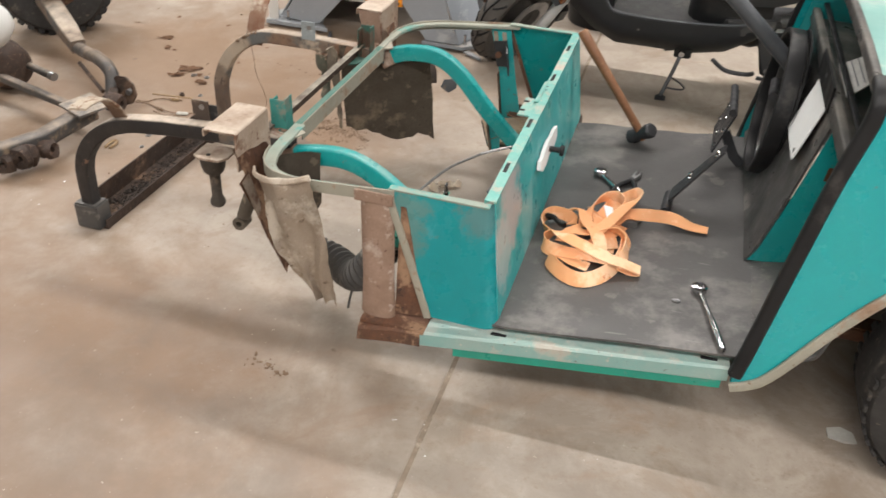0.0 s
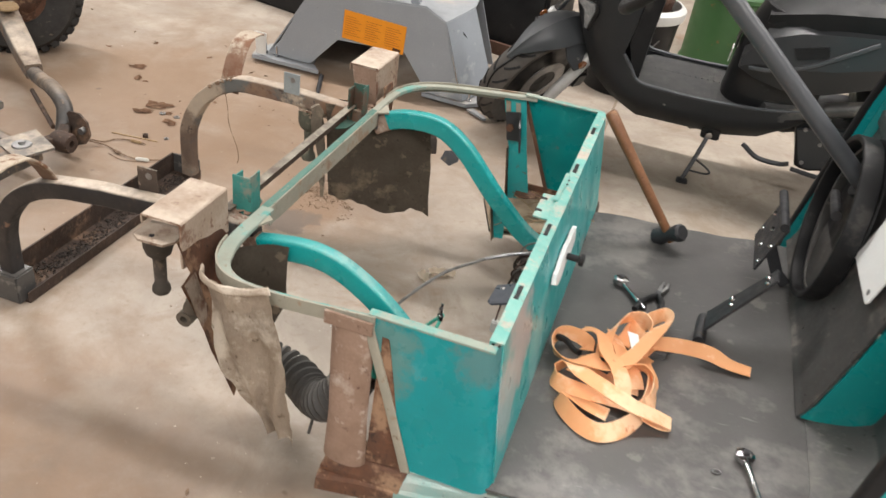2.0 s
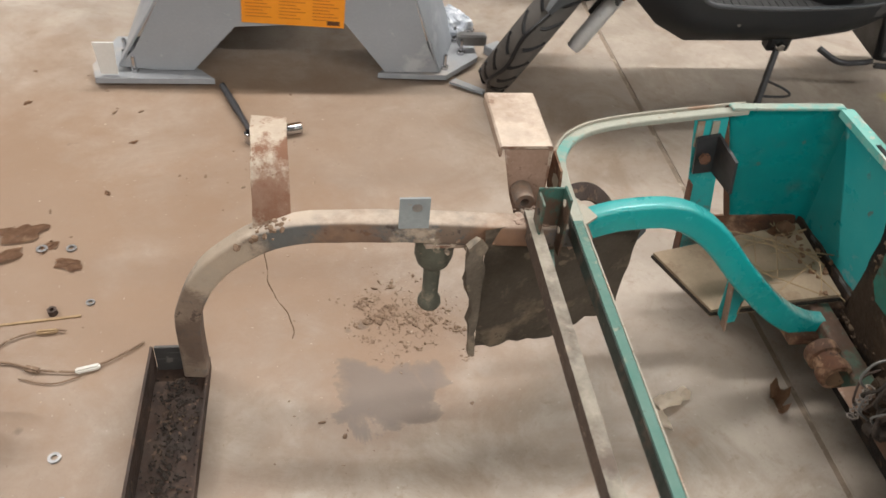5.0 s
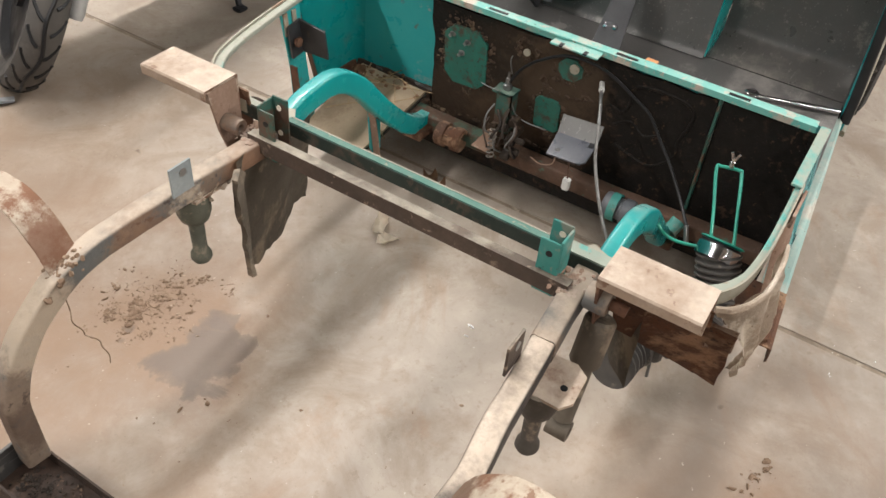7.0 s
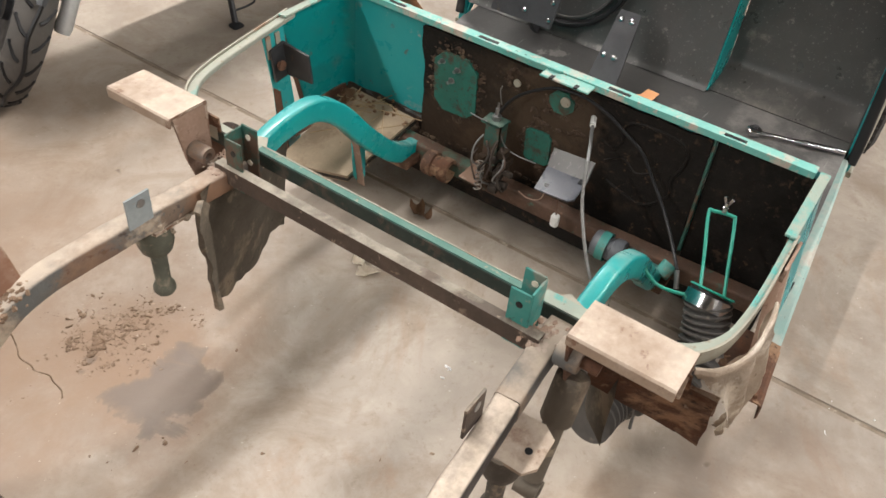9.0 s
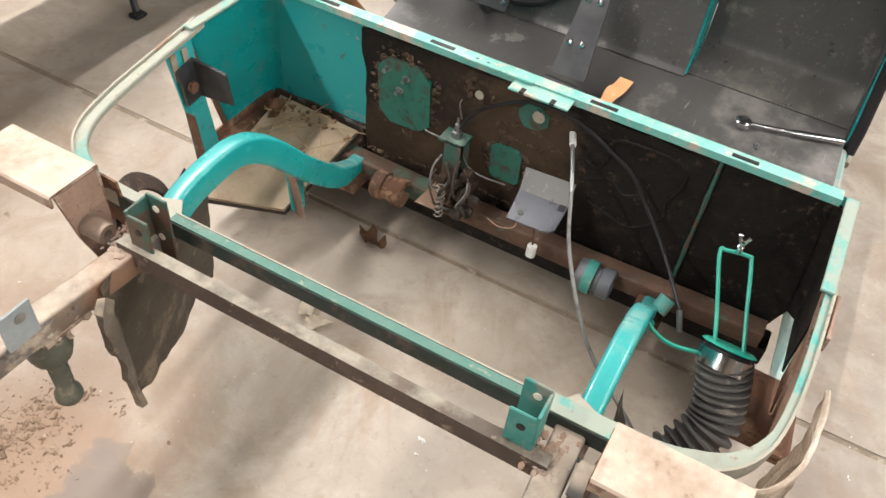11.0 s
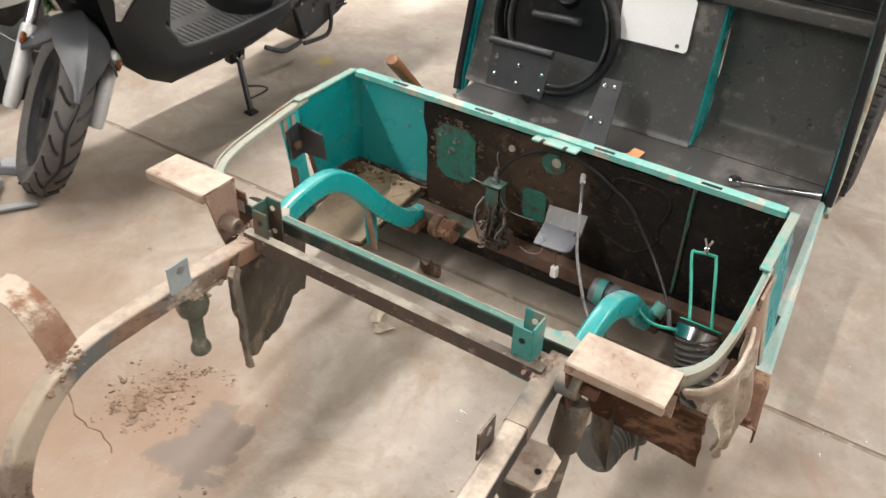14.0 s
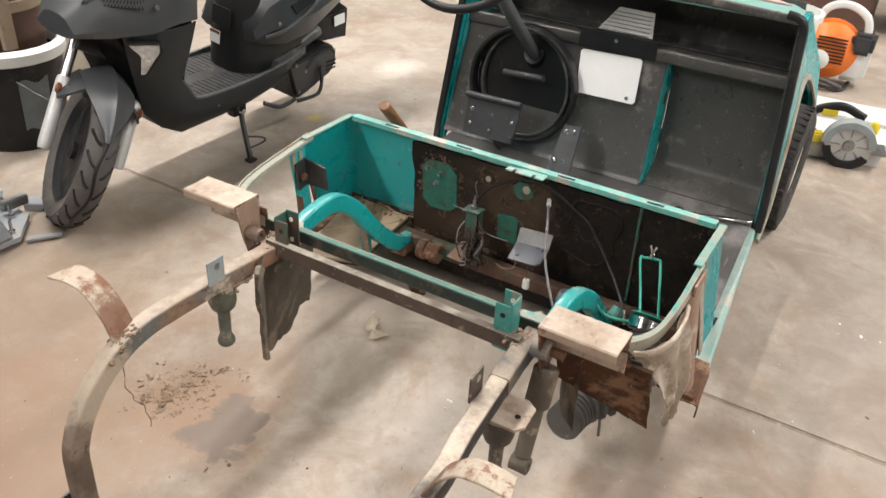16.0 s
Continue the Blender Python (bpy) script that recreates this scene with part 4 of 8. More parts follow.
arm(1, 0.335, [(-0.60, 0.405), (-0.56, 0.428), (-0.50, 0.446), (-0.41, 0.446), (-0.33, 0.396), (-0.235, 0.291), (-0.14, 0.201), (-0.07, 0.161), (-0.035, 0.155)])
arm(-1, 0.353, [(-0.60, 0.392), (-0.57, 0.404), (-0.49, 0.418), (-0.43, 0.418), (-0.37, 0.398), (-0.29, 0.345), (-0.20, 0.257), (-0.14, 0.197), (-0.08, 0.158)])
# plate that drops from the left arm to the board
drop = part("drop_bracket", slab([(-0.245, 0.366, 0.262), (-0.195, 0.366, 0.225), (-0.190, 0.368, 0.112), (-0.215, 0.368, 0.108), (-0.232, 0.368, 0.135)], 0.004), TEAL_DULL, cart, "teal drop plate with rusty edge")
part("rusty_edge", slab([(-0.246, 0.366, 0.262), (-0.246, 0.345, 0.262), (-0.218, 0.345, 0.108), (-0.217, 0.368, 0.108)], 0.003), RUST_PALE, drop)
# square stub beside the right arm
part("stub_tube", sweep([(-0.10, -0.37, 0.160), (-0.078, -0.378, 0.180)], rounded(0.042, 0.032, 0.012), (0, 1, 0)), UPRIGHT, cart, "short teal tube stub")
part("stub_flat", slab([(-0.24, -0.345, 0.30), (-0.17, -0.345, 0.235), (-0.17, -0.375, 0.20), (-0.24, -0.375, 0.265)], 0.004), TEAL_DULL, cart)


def cross_tube():
    bm = rough(sweep([(-0.02, -0.56, 0.135), (-0.025, -0.2, 0.13), (-0.025, 0.2, 0.13), (-0.02, 0.56, 0.135)], rounded(0.042, 0.042, 0.006), (0, 0, 1)), 0.002, 0.04)
    t = part("cross_tube", bm, TUBE_GREEN, cart, "rusty front cross tube")
    for y, c in ((0.235, RUST), (-0.235, BLUE_GREY)):
        part("bushing", lathe([(0.022, -0.038), (0.030, -0.036), (0.032, -0.028), (0.031, -0.012), (0.026, -0.010), (0.026, 0.008), (0.032, 0.010), (0.032, 0.030), (0.029, 0.036), (0.022, 0.038)], (-0.065, y, 0.135), "y", 20), c, t, "split bushing")
    part("bushing_strap", lathe([(0.031, -0.010), (0.0345, -0.010), (0.0345, 0.010), (0.031, 0.010)], (-0.065, -0.225, 0.135), "y", 20), UPRIGHT, t)
    # black strip put under the tube to read as shade on the floor
    part("shade_ledge", box((-0.026, -0.58, 0.058), (0.03, 0.58, 0.105), 0.002), DIRTY_BLACK, cart, "dark ledge strip standing in for shade under the floor pan")


cross_tube()


def pedal_mount():
    """Green bracket with a switch, cables and dirt, on the cross tube."""
    b = bmesh.new()
    box((-0.055, 0.085, 0.20), (-0.05, 0.125, 0.31), 0.001, b)
    box((-0.055, 0.085, 0.20), (-0.02, 0.089, 0.31), 0.001, b)
    box((-0.055, 0.085, 0.303), (-0.01, 0.14, 0.308), 0.001, b)
    m = part("switch_bracket", b, GREEN_DARK, cart, "small green bracket with dirty switch")
    part("cable_nut", lathe([(0.011, 0), (0.011, 0.012), (0.006, 0.014), (0.006, 0.03), (0.003, 0.032), (0.003, 0.045)], (-0.03, 0.112, 0.308), "z", 6), STEEL, m)
    c = bmesh.new()
    for k in range(14):
        a = random.uniform(0.05, 0.13)
        box((-0.085 + random.uniform(0, 0.035), a, 0.13 + 0.012 * k * 0.7), (-0.06 + random.uniform(0, 0.03), a + random.uniform(0.008, 0.024), 0.15 + 0.012 * k * 0.7), 0.002, c)
    tagged(part("switch_linkage", rough(c, 0.004, 0.03), DIRTY_BLACK, m, "oily linkage"), kind="stuff")
    part("rust_flag", slab([(-0.095, 0.158, 0.160), (-0.085, 0.112, 0.150), (-0.06, 0.108, 0.185), (-0.06, 0.130, 0.205)], 0.006, 0.001), RUST_PALE, m, "red-brown steel flag")
    for k in range(9):
        a, z0 = 0.045 + 0.010 * k, 0.16 + 0.014 * (k % 4)
        part("linkage_wire", wire([(-0.075, a, z0), (-0.098, a + 0.012 * math.sin(k * 2.1), z0 + 0.022), (-0.085, a + 0.02 * math.cos(k * 1.7), z0 + 0.055), (-0.06, a + 0.01, z0 + 0.075)], 0.0022 if k % 3 else 0.0034), (OILY_DIRT, CABLE, RUST_DARK)[k % 3], m)
    part("linkage_spring", wire([(-0.090 + 0.009 * math.cos(q * 1.05), 0.105 + 0.009 * math.sin(q * 1.05), 0.142 + 0.0022 * q) for q in range(40)], 0.0018, steps=1, n=6), GREASY_GREY, m, "greasy coil spring")
    for y, z, r in ((0.062, 0.205, 0.013), (0.048, 0.178, 0.011), (0.085, 0.235, 0.010), (0.070, 0.158, 0.012), (0.038, 0.215, 0.008)):
        part("linkage_knuckle", rough(lathe([(0, -0.011), (r * 0.8, -0.011), (r, -0.006), (r, 0.006), (r * 0.8, 0.011), (0, 0.011)], (-0.078, y, z), "y", 12), 0.002, 0.01), OILY_DIRT, m)
    # tilted plastic tray
    t = part("tray", slab([(-0.110, -0.047, 0.236), (-0.112, -0.130, 0.243), (-0.102, -0.142, 0.247), (-0.052, -0.144, 0.268), (-0.048, -0.043, 0.260)], 0.005, 0.001), TRAY_GREY, cart, "grey plastic tray with two screws")
    part("tray_back", slab([(-0.048, -0.043, 0.260), (-0.052, -0.144, 0.268), (-0.018, -0.140, 0.300), (-0.014, -0.036, 0.290)], 0.005, 0.001), BLACK_DUSTY, t)
    part("tray_slot", slab([(-0.066, -0.128, 0.2655), (-0.066, -0.141, 0.2665), (-0.054, -0.141, 0.2715), (-0.054, -0.128, 0.2705)], 0.0012), BLACK, t)
    for y in (-0.068, -0.120):
        part("screw", lathe([(0.007, 0), (0.006, 0.003), (0, 0.004)], (-0.092, y, 0.2455), "z", 10), STEEL, t)


pedal_mount()
cable = part("grey_cable", wire([(-0.13, -0.16, 0.375), (-0.22, -0.205, 0.325), (-0.31, -0.295, 0.235), (-0.36, -0.42, 0.14), (-0.38, -0.46, 0.07), (-0.39, -0.47, 0.012)], 0.0036), CABLE, cart, "grey bowden cable")
part("bare_length", wire([(0.0, -0.105, 0.396), (-0.05, -0.125, 0.395), (-0.09, -0.143, 0.387), (-0.13, -0.16, 0.375)], 0.0038), STEEL, cable)
part("cable_tip", rod((0.0, -0.105, 0.396), (-0.035, -0.119, 0.397), 0.0065), WHITE, cable)
part("black_cable", wire([(-0.03, 0.108, 0.330), (-0.024, 0.086, 0.368), (-0.022, 0.048, 0.404), (-0.024, -0.018, 0.442), (-0.024, -0.086, 0.446), (-0.023, -0.140, 0.430), (-0.022, -0.190, 0.402), (-0.022, -0.235, 0.374), (-0.03, -0.275, 0.328), (-0.05, -0.320, 0.285), (-0.09, -0.368, 0.245), (-0.135, -0.405, 0.222)], 0.0038), BLACK, cart, "black bowden cable")
part("thin_lead", wire([(-0.05, 0.092, 0.305), (-0.045, 0.075, 0.262), (-0.04, 0.045, 0.246), (-0.03, -0.005, 0.240)], 0.0016), STEEL, cart, "thin steel lead")
part("thin_lead", wire([(-0.03, 0.105, 0.352), (-0.032, 0.112, 0.385), (-0.034, 0.108, 0.400)], 0.0014), STEEL, cart)
part("thin_lead", wire([(-0.055, 0.170, 0.315), (-0.055, 0.150, 0.312), (-0.052, 0.125, 0.309)], 0.0014), STEEL, cart)
part("thin_lead", wire([(-0.085, 0.000, 0.190), (-0.09, -0.028, 0.186), (-0.085, -0.055, 0.194), (-0.08, -0.060, 0.220), (-0.07, -0.045, 0.250)], 0.0014), RUST_PALE, cart)
part("lead", wire([(-0.085, -0.098, 0.228), (-0.088, -0.101, 0.20), (-0.09, -0.104, 0.178)], 0.002), BROWN_DRUM, cart)
part("plug", box((-0.098, -0.113, 0.145), (-0.082, -0.095, 0.178), 0.003), WHITE, cart, "white wire connector")
part("cable_end", rod((-0.135, -0.405, 0.222), (-0.155, -0.420, 0.192), 0.0055, 10), STEEL, cart, "bright threaded cable end")


# ---------------------------------------------------------------- golf cart: rear frame
def rail(s):
    def yy(x):
        """The two rails spread a little towards the rear."""
        return (0.322 if s > 0 else 0.345) + 0.08 * max(0.0, -x - 0.65)

    cx, rx = (-0.965, 0.268) if s > 0 else (-0.978, 0.285)
    pts = [(-0.585, s * yy(-0.585), 0.400), (-0.70, s * yy(-0.70), 0.402), (-0.82, s * yy(-0.82), 0.402), (-0.94, s * yy(-0.94), 0.398)]
    for k in range(1, 9):
        a = radians(90 - 10.5 * k)
        x = cx - rx * math.cos(a)
        # the right-hand bend leans inwards towards its foot
        pts.append((x, s * (yy(x) if s > 0 else 0.380 - 0.028 * (k / 8) ** 1.5), 0.138 + 0.26 * math.sin(a)))
    pts.append((cx - rx, s * (yy(-1.236) if s > 0 else 0.352), 0.03))
    bm = rough(sweep(spline(pts, 3), rounded(0.043, 0.039, 0.006), (0, 1, 0)), 0.0018, 0.06)
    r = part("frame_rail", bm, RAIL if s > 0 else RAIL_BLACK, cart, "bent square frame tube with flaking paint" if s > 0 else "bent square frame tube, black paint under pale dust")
    if s < 0:
        part("bare_length", rough(sweep([(-0.60, s * yy(-0.60), 0.4005), (-0.69, s * yy(-0.69), 0.402), (-0.785, s * yy(-0.785), 0.4025)], rounded(0.0455, 0.0415, 0.006), (0, 1, 0)), 0.001, 0.05), RAIL, r, "bare rusty length of the tube")
    yt = s * (0.318 if s > 0 else 0.339)
    t = part("tab", slab([(-0.876, yt, 0.416), (-0.828, yt, 0.416), (-0.828, yt, 0.476), (-0.876, yt, 0.476)], 0.004, 0.001), ZINC if s > 0 else BAR_BROWN, r, "thin grey steel tab with a hole" if s > 0 else "thin rusty steel tab with a hole")
    part("tab_hole", lathe([(0.008, -0.003), (0.008, 0.003)], (-0.848, yt, 0.458), "y", 12), STEEL, t)
    o = [(-0.838, 0.352), (-0.748, 0.352), (-0.745, 0.408), (-0.760, 0.430), (-0.818, 0.434), (-0.838, 0.420)]
    if s > 0:
        o = [(-0.83, 0.318), (-0.755, 0.318), (-0.755, 0.385), (-0.83, 0.388)]
    bp = part("bump_plate", rough(prism([(x, s * v) for x, v in o], "z", 0.370 if s > 0 else 0.355, 0.376 if s > 0 else 0.361, 0.001), 0.001, 0.03), TAN, r)
    if s < 0:
        part("plate_hole", lathe([(0.006, 0), (0.006, 0.001)], (-0.800, s * 0.410, 0.361), "z", 12), BLACK, bp)
    part("bump_stop", lathe([(0.0, 0.0), (0.018, 0.0), (0.021, 0.006), (0.020, 0.016), (0.014, 0.028), (0.015, 0.095), (0.028, 0.108), (0.033, 0.125), (0.033, 0.166), (0.030, 0.170)], (-0.810, s * (0.352 if s > 0 else 0.378), 0.206 if s > 0 else 0.190), "z", 20), RUBBER_OLIVE if s > 0 else STOP_RUBBER, r, "rubber bump stop")
    # curved strap bolted to the bend, its free end torn
    yz = [(0.362, 0.355), (0.378, 0.40), (0.402, 0.445), (0.428, 0.475), (0.458, 0.490), (0.495, 0.494), (0.548, 0.490)]
    if s > 0:
        yz = [(a - 0.012, b) for a, b in yz[:-1]] + [(0.525, 0.486)]
    path = spline([(-1.074 - 0.03 * (a - 0.36), s * a, b) for a, b in yz], 5)
    bm = sweep(path, rounded(0.047 if s < 0 else 0.060, 0.006, 0.0025), (0, -s * 0.4, 1))
    for v in bm.verts:
        torn = max(0.0, abs(v.co.y) - 0.50) / 0.05
        v.co.y -= s * torn * 0.03 * (0.5 + noise.noise(Vector((v.co.x * 60, 3.0 * s, 0))))
    part("strap_arm", rough(bm, 0.002, 0.04), STRAP_ARM, r, "curved dusty strap arm with torn end")
    return r


rail_left = rail(1)
rnd = random.Random(8)
clump = bmesh.new()
for k in range(70):
    own = bmesh.new()
    bmesh.ops.create_icosphere(own, subdivisions=1, radius=rnd.choice((0.003, 0.004, 0.006, 0.009)))
    own.transform(Matrix.Translation((rnd.gauss(-0.790, 0.020), 0.3405 + rnd.uniform(-0.022, 0.004), rnd.gauss(0.376, 0.007))))
    merged(own, clump)
tagged(part("caked_dirt", rough(clump, 0.004, 0.010), STRAP_ARM, rail_left, "pale caked dirt and flaking paint"), kind="stuff")
rail_right = rail(-1)


def rear_member():
    # trough: back wall, floor and front wall with crumbs of dirt in it
    trough = [(-0.055, 0.07), (-0.050, 0.07), (-0.050, 0.008), (0.046, 0.008), (0.046, 0.035), (0.05, 0.035), (0.05, 0.003), (-0.055, 0.003)]
    c = part("rear_crossmember", rough(sweep([(-1.262, -0.365, 0.0), (-1.262, 0.395, 0.0)], trough, (0, 0, 1), flat=True), 0.002, 0.07), RUST_DARK, cart, "rusty trough-shaped rear crossmember")
    for s in (1, -1):
        part("end_plate", box((-1.305, -0.384, 0.004), (-1.226, -0.322, 0.085), 0.004) if s < 0 else box((-1.310, 0.390, 0.005), (-1.215, 0.397, 0.070), 0.001), BLACK_DUSTY, c)
    bm = bmesh.new()
    for k in range(1500):
        x, y, r = random.gauss(-1.266, 0.020), random.uniform(-0.37, 0.37), random.choice((0.001, 0.0014, 0.002, 0.003))
        own = bmesh.new()
        bmesh.ops.create_icosphere(own, subdivisions=1, radius=r)
        own.transform(Matrix.Translation((x, y, 0.010 + r * 0.4)) @ Matrix.Rotation(random.uniform(0, 3), 4, "Z") @ Matrix.Diagonal((1.0, random.uniform(0.5, 1.8), 0.7, 1)))
        merged(own, bm)
    tagged(part("dirt_fill", rough(bm, 0.003, 0.006), OILY_DIRT, c), kind="stuff")


rear_member()


def cross_bars():
    ang = [(-0.016, 0.0), (0.004, 0.0), (0.004, -0.033), (0.0, -0.033), (0.0, -0.004), (-0.016, -0.004)]
    r = part("rear_bar", rough(sweep([(-0.668, 0.335, 0.434), (-0.668, -0.340, 0.433)], ang, (0, 0, 1), flat=True), 0.001, 0.06), BAR_BROWN, cart, "rust-brown angle bar across the frame")
    for s in (1, -1):
        b = bmesh.new()
        zt = 0.502 if s > 0 else 0.508
        yi, yo = s * 0.275, s * 0.312
        box((-0.662, min(yi, yo), 0.385), (-0.658, max(yi, yo), zt - 0.010), 0.001, b)
        box((-0.662, yo - 0.002, 0.385), (-0.618, yo + 0.002, zt - 0.004), 0.001, b)
        box((-0.622, min(yi, yo), 0.385), (-0.618, max(yi, yo), zt), 0.001, b)
        br = part("upright_bracket", b, UPRIGHT if s < 0 else GREEN_DARK, cart, "upright green channel bracket with holes")
        for z in (zt - 0.03, zt - 0.085):
            part("hole", lathe([(0.006, 0), (0.006, 0.0012)], (-0.6632, s * 0.294, z - 0.006), "x", 12), BLACK, br)
            part("hole", lathe([(0.006, 0), (0.006, 0.0012)], (-0.6232, s * 0.296, z + 0.008), "x", 12), PALE_LEAF, br)
        part("foot", slab([(-0.664, s * 0.272, 0.403), (-0.664, s * 0.205, 0.401), (-0.640, s * 0.225, 0.401), (-0.632, s * 0.272, 0.403)], 0.003), GREEN_DARK, br)
        # weld lump where bar and rail meet
        bm = bmesh.new()
        for k in range(60):
            x, y, rr = random.uniform(-0.685, -0.615), s * random.uniform(0.310, 0.362), random.uniform(0.0015, 0.006)
            own = bmesh.new()
            bmesh.ops.create_icosphere(own, subdivisions=1, radius=rr)
            own.transform(Matrix.Translation((x, y, 0.423)) @ Matrix.Diagonal((1.4, 1.0, 0.6, 1)))
            merged(own, bm)
        tagged(part("crust", rough(bm, 0.002, 0.008), RUST_PALE, cart), kind="stuff")


cross_bars()


def corner_bracket(s):
    """Bent plate on the rail's outside that carried the body."""
    yi, yo = s * 0.392, s * 0.552
    lo, hi = min(yi, yo), max(yi, yo)
    z = 0.519
    drop = 0.10
    outline = [(-0.712, z - 0.020), (-0.708, z - 0.020), (-0.708, z - 0.005), (-0.630, z - 0.005), (-0.630, z - drop), (-0.625, z - drop), (-0.625, z - 0.003), (-0.628, z), (-0.709, z), (-0.712, z - 0.003)]
    t = part("corner_bracket", rough(prism(outline, "y", lo, hi, 0.0), 0.0010, 0.05), TAN, cart, "dusty bent steel bracket")
    # brown gusset below, beside the rail
    g = slab([(-0.705, s * 0.394, z - 0.006), (-0.632, s * 0.394, z - 0.006), (-0.625, s * 0.394, z - 0.15), (-0.66, s * 0.394, z - 0.17), (-0.685, s * 0.394, z - 0.10)], 0.005)
    part("gusset", rough(g, 0.003, 0.03), RUST if s < 0 else RUST_PALE, t)
    r = 0.017 if s > 0 else 0.024
    part("bushing", lathe([(r * 0.45, 0), (r * 0.92, 0.0), (r, 0.004), (r, 0.036), (r * 0.92, 0.040), (r * 0.45, 0.040)], (-0.668, 0.352 if s > 0 else -0.412, 0.436), "y", 18), RAIL, t, "dusty round bushing")
    if s < 0:
        part("bushing_pin", rod((-0.668, s * 0.41, 0.436), (-0.668, s * 0.44, 0.434), 0.010, 12), RUST, t)


corner_bracket(1)
corner_bracket(-1)


def sheet_patch(corners, nu, nv, thick, wave, seed):
    """A four-cornered sheet in a grid, a little buckled."""
    a, b, c, d = [Vector(p) for p in corners]
    bm = bmesh.new()
    grid = [[bm.verts.new((a + (b - a) * i / nu) * (1 - j / nv) + (d + (c - d) * i / nu) * (j / nv)) for j in range(nv + 1)] for i in range(nu + 1)]
    for i in range(nu):
        for j in range(nv):
            bm.faces.new((grid[i][j], grid[i + 1][j], grid[i + 1][j + 1], grid[i][j + 1]))
    bmesh.ops.solidify(bm, geom=bm.faces[:], thickness=thick)
    return rough(bm, wave, 0.06, seed)


# wide rusty cross plate behind the right corner, with its bent end and pale front side
pl = part("cross_plate", sheet_patch([(-0.637, -0.392, 0.478), (-0.634, -0.556, 0.480), (-0.506, -0.558, 0.206), (-0.606, -0.414, 0.326)], 14, 12, 0.004, 0.003, 1.0), RUST, cart, "wide rusty steel cross plate")
part("plate_end", sheet_patch([(-0.606, -0.554, 0.424), (-0.599, -0.598, 0.421), (-0.494, -0.600, 0.188), (-0.505, -0.556, 0.205)], 4, 12, 0.004, 0.004, 2.0), RUST, pl)
part("pale_side", sheet_patch([(-0.599, -0.554, 0.424), (-0.592, -0.600, 0.421), (-0.556, -0.600, 0.340), (-0.570, -0.556, 0.340)], 8, 12, 0.003, 0.003, 3.0), TAN, pl, "pale dusty front side of the plate's end")
pl = slab([(-0.602, 0.39, 0.47), (-0.602, 0.45, 0.47), (-0.60, 0.46, 0.40), (-0.595, 0.43, 0.33), (-0.59, 0.39, 0.31)], 0.004)
part("cross_plate", rough(pl, 0.003, 0.03), RUST, cart, "torn rusty remains of a cross plate")


def shock():
    top, foot = Vector((-0.641, -0.400, 0.392)), Vector((-0.727, -0.401, 0.168))
    d = (foot - top).normalized()
    s = part("shock_absorber", sweep([top + d * 0.015, top + d * 0.02, top + d * 0.10, top + d * 0.105], ring(0.0275, 20), (0, 1, 0), scale=[0.85, 1, 1, 0.9]), FLAP, cart, "dusty hanging shock absorber")
    part("body", sweep([top + d * 0.09, foot - d * 0.02], ring(0.0185, 18), (0, 1, 0)), FLAP, s)
    part("eye", lathe([(0.009, -0.020), (0.019, -0.020), (0.019, 0.020), (0.009, 0.020)], foot, "y", 18), FLAP, s)


shock()


def mud_flap(s):
    nx, nz = 16, 16
    bm = bmesh.new()
    grid = []
    for i in range(nx + 1):
        u = i / nx
        row = []
        for j in range(nz + 1):
            v = j / nz
            if s > 0:
                zt = 0.425 - 0.02 * u
                zb = 0.125 - 0.05 * u + 0.03 * math.sin(u * 9) * u + 0.012 * noise.noise(Vector((u * 14, 0, 0)))
                x = -0.738 + 0.292 * u + 0.012 * v
                y = 0.300 + 0.095 * u * (0.6 + 0.4 * v) + 0.015 * v + 0.006 * math.sin(7 * u + 3 * v)
            else:
                zt, zb = 0.415, 0.19 + 0.08 * max(0.0, u - 0.6) ** 1.5 / 0.25
                x = -0.60 + 0.105 * u
                y = 0.455 - 0.075 * u - 0.015 * math.sin(3 * u) + 0.01 * v
            row.append(bm.verts.new((x, s * y, zt + (zb - zt) * v)))
        grid.append(row)
    for i in range(nx):
        for j in range(nz):
            bm.faces.new((grid[i][j], grid[i + 1][j], grid[i + 1][j + 1], grid[i][j + 1]))
    bmesh.ops.solidify(bm, geom=bm.faces[:], thickness=0.004)
    f = part("mud_flap", rough(bm, 0.005, 0.06), FLAP, cart, "stiff dark rubber mud flap with torn lower edge")
    if s > 0:
        b = slab([(-0.772, 0.278, 0.412), (-0.75, 0.285, 0.42), (-0.738, 0.29, 0.40), (-0.735, 0.297, 0.30), (-0.732, 0.30, 0.13), (-0.741, 0.298, 0.13), (-0.752, 0.29, 0.28), (-0.766, 0.28, 0.33)], 0.010, 0.001)
        bmesh.ops.subdivide_edges(b, edges=b.edges[:], cuts=5, use_grid_fill=True)
        part("folded_edge", rough(b, 0.008, 0.025), FLAP, f, "ragged folded edge")


mud_flap(1)
mud_flap(-1)
part("fender_band", sweep(spline([(-0.60, 0.405, 0.355), (-0.56, 0.445, 0.375), (-0.51, 0.465, 0.365), (-0.47, 0.46, 0.325), (-0.46, 0.445, 0.28)], 5), rounded(0.034, 0.006, 0.002), (0.3, -0.6, 0.7)), RUST_DARK, cart, "dark bent band")
part("foil_scrap", rough(slab([(-0.43, 0.475, 0.285), (-0.385, 0.49, 0.29), (-0.38, 0.47, 0.262), (-0.405, 0.455, 0.25), (-0.43, 0.46, 0.265)], 0.004), 0.006, 0.02), DARK_STEEL, cart, "crumpled metal scrap")


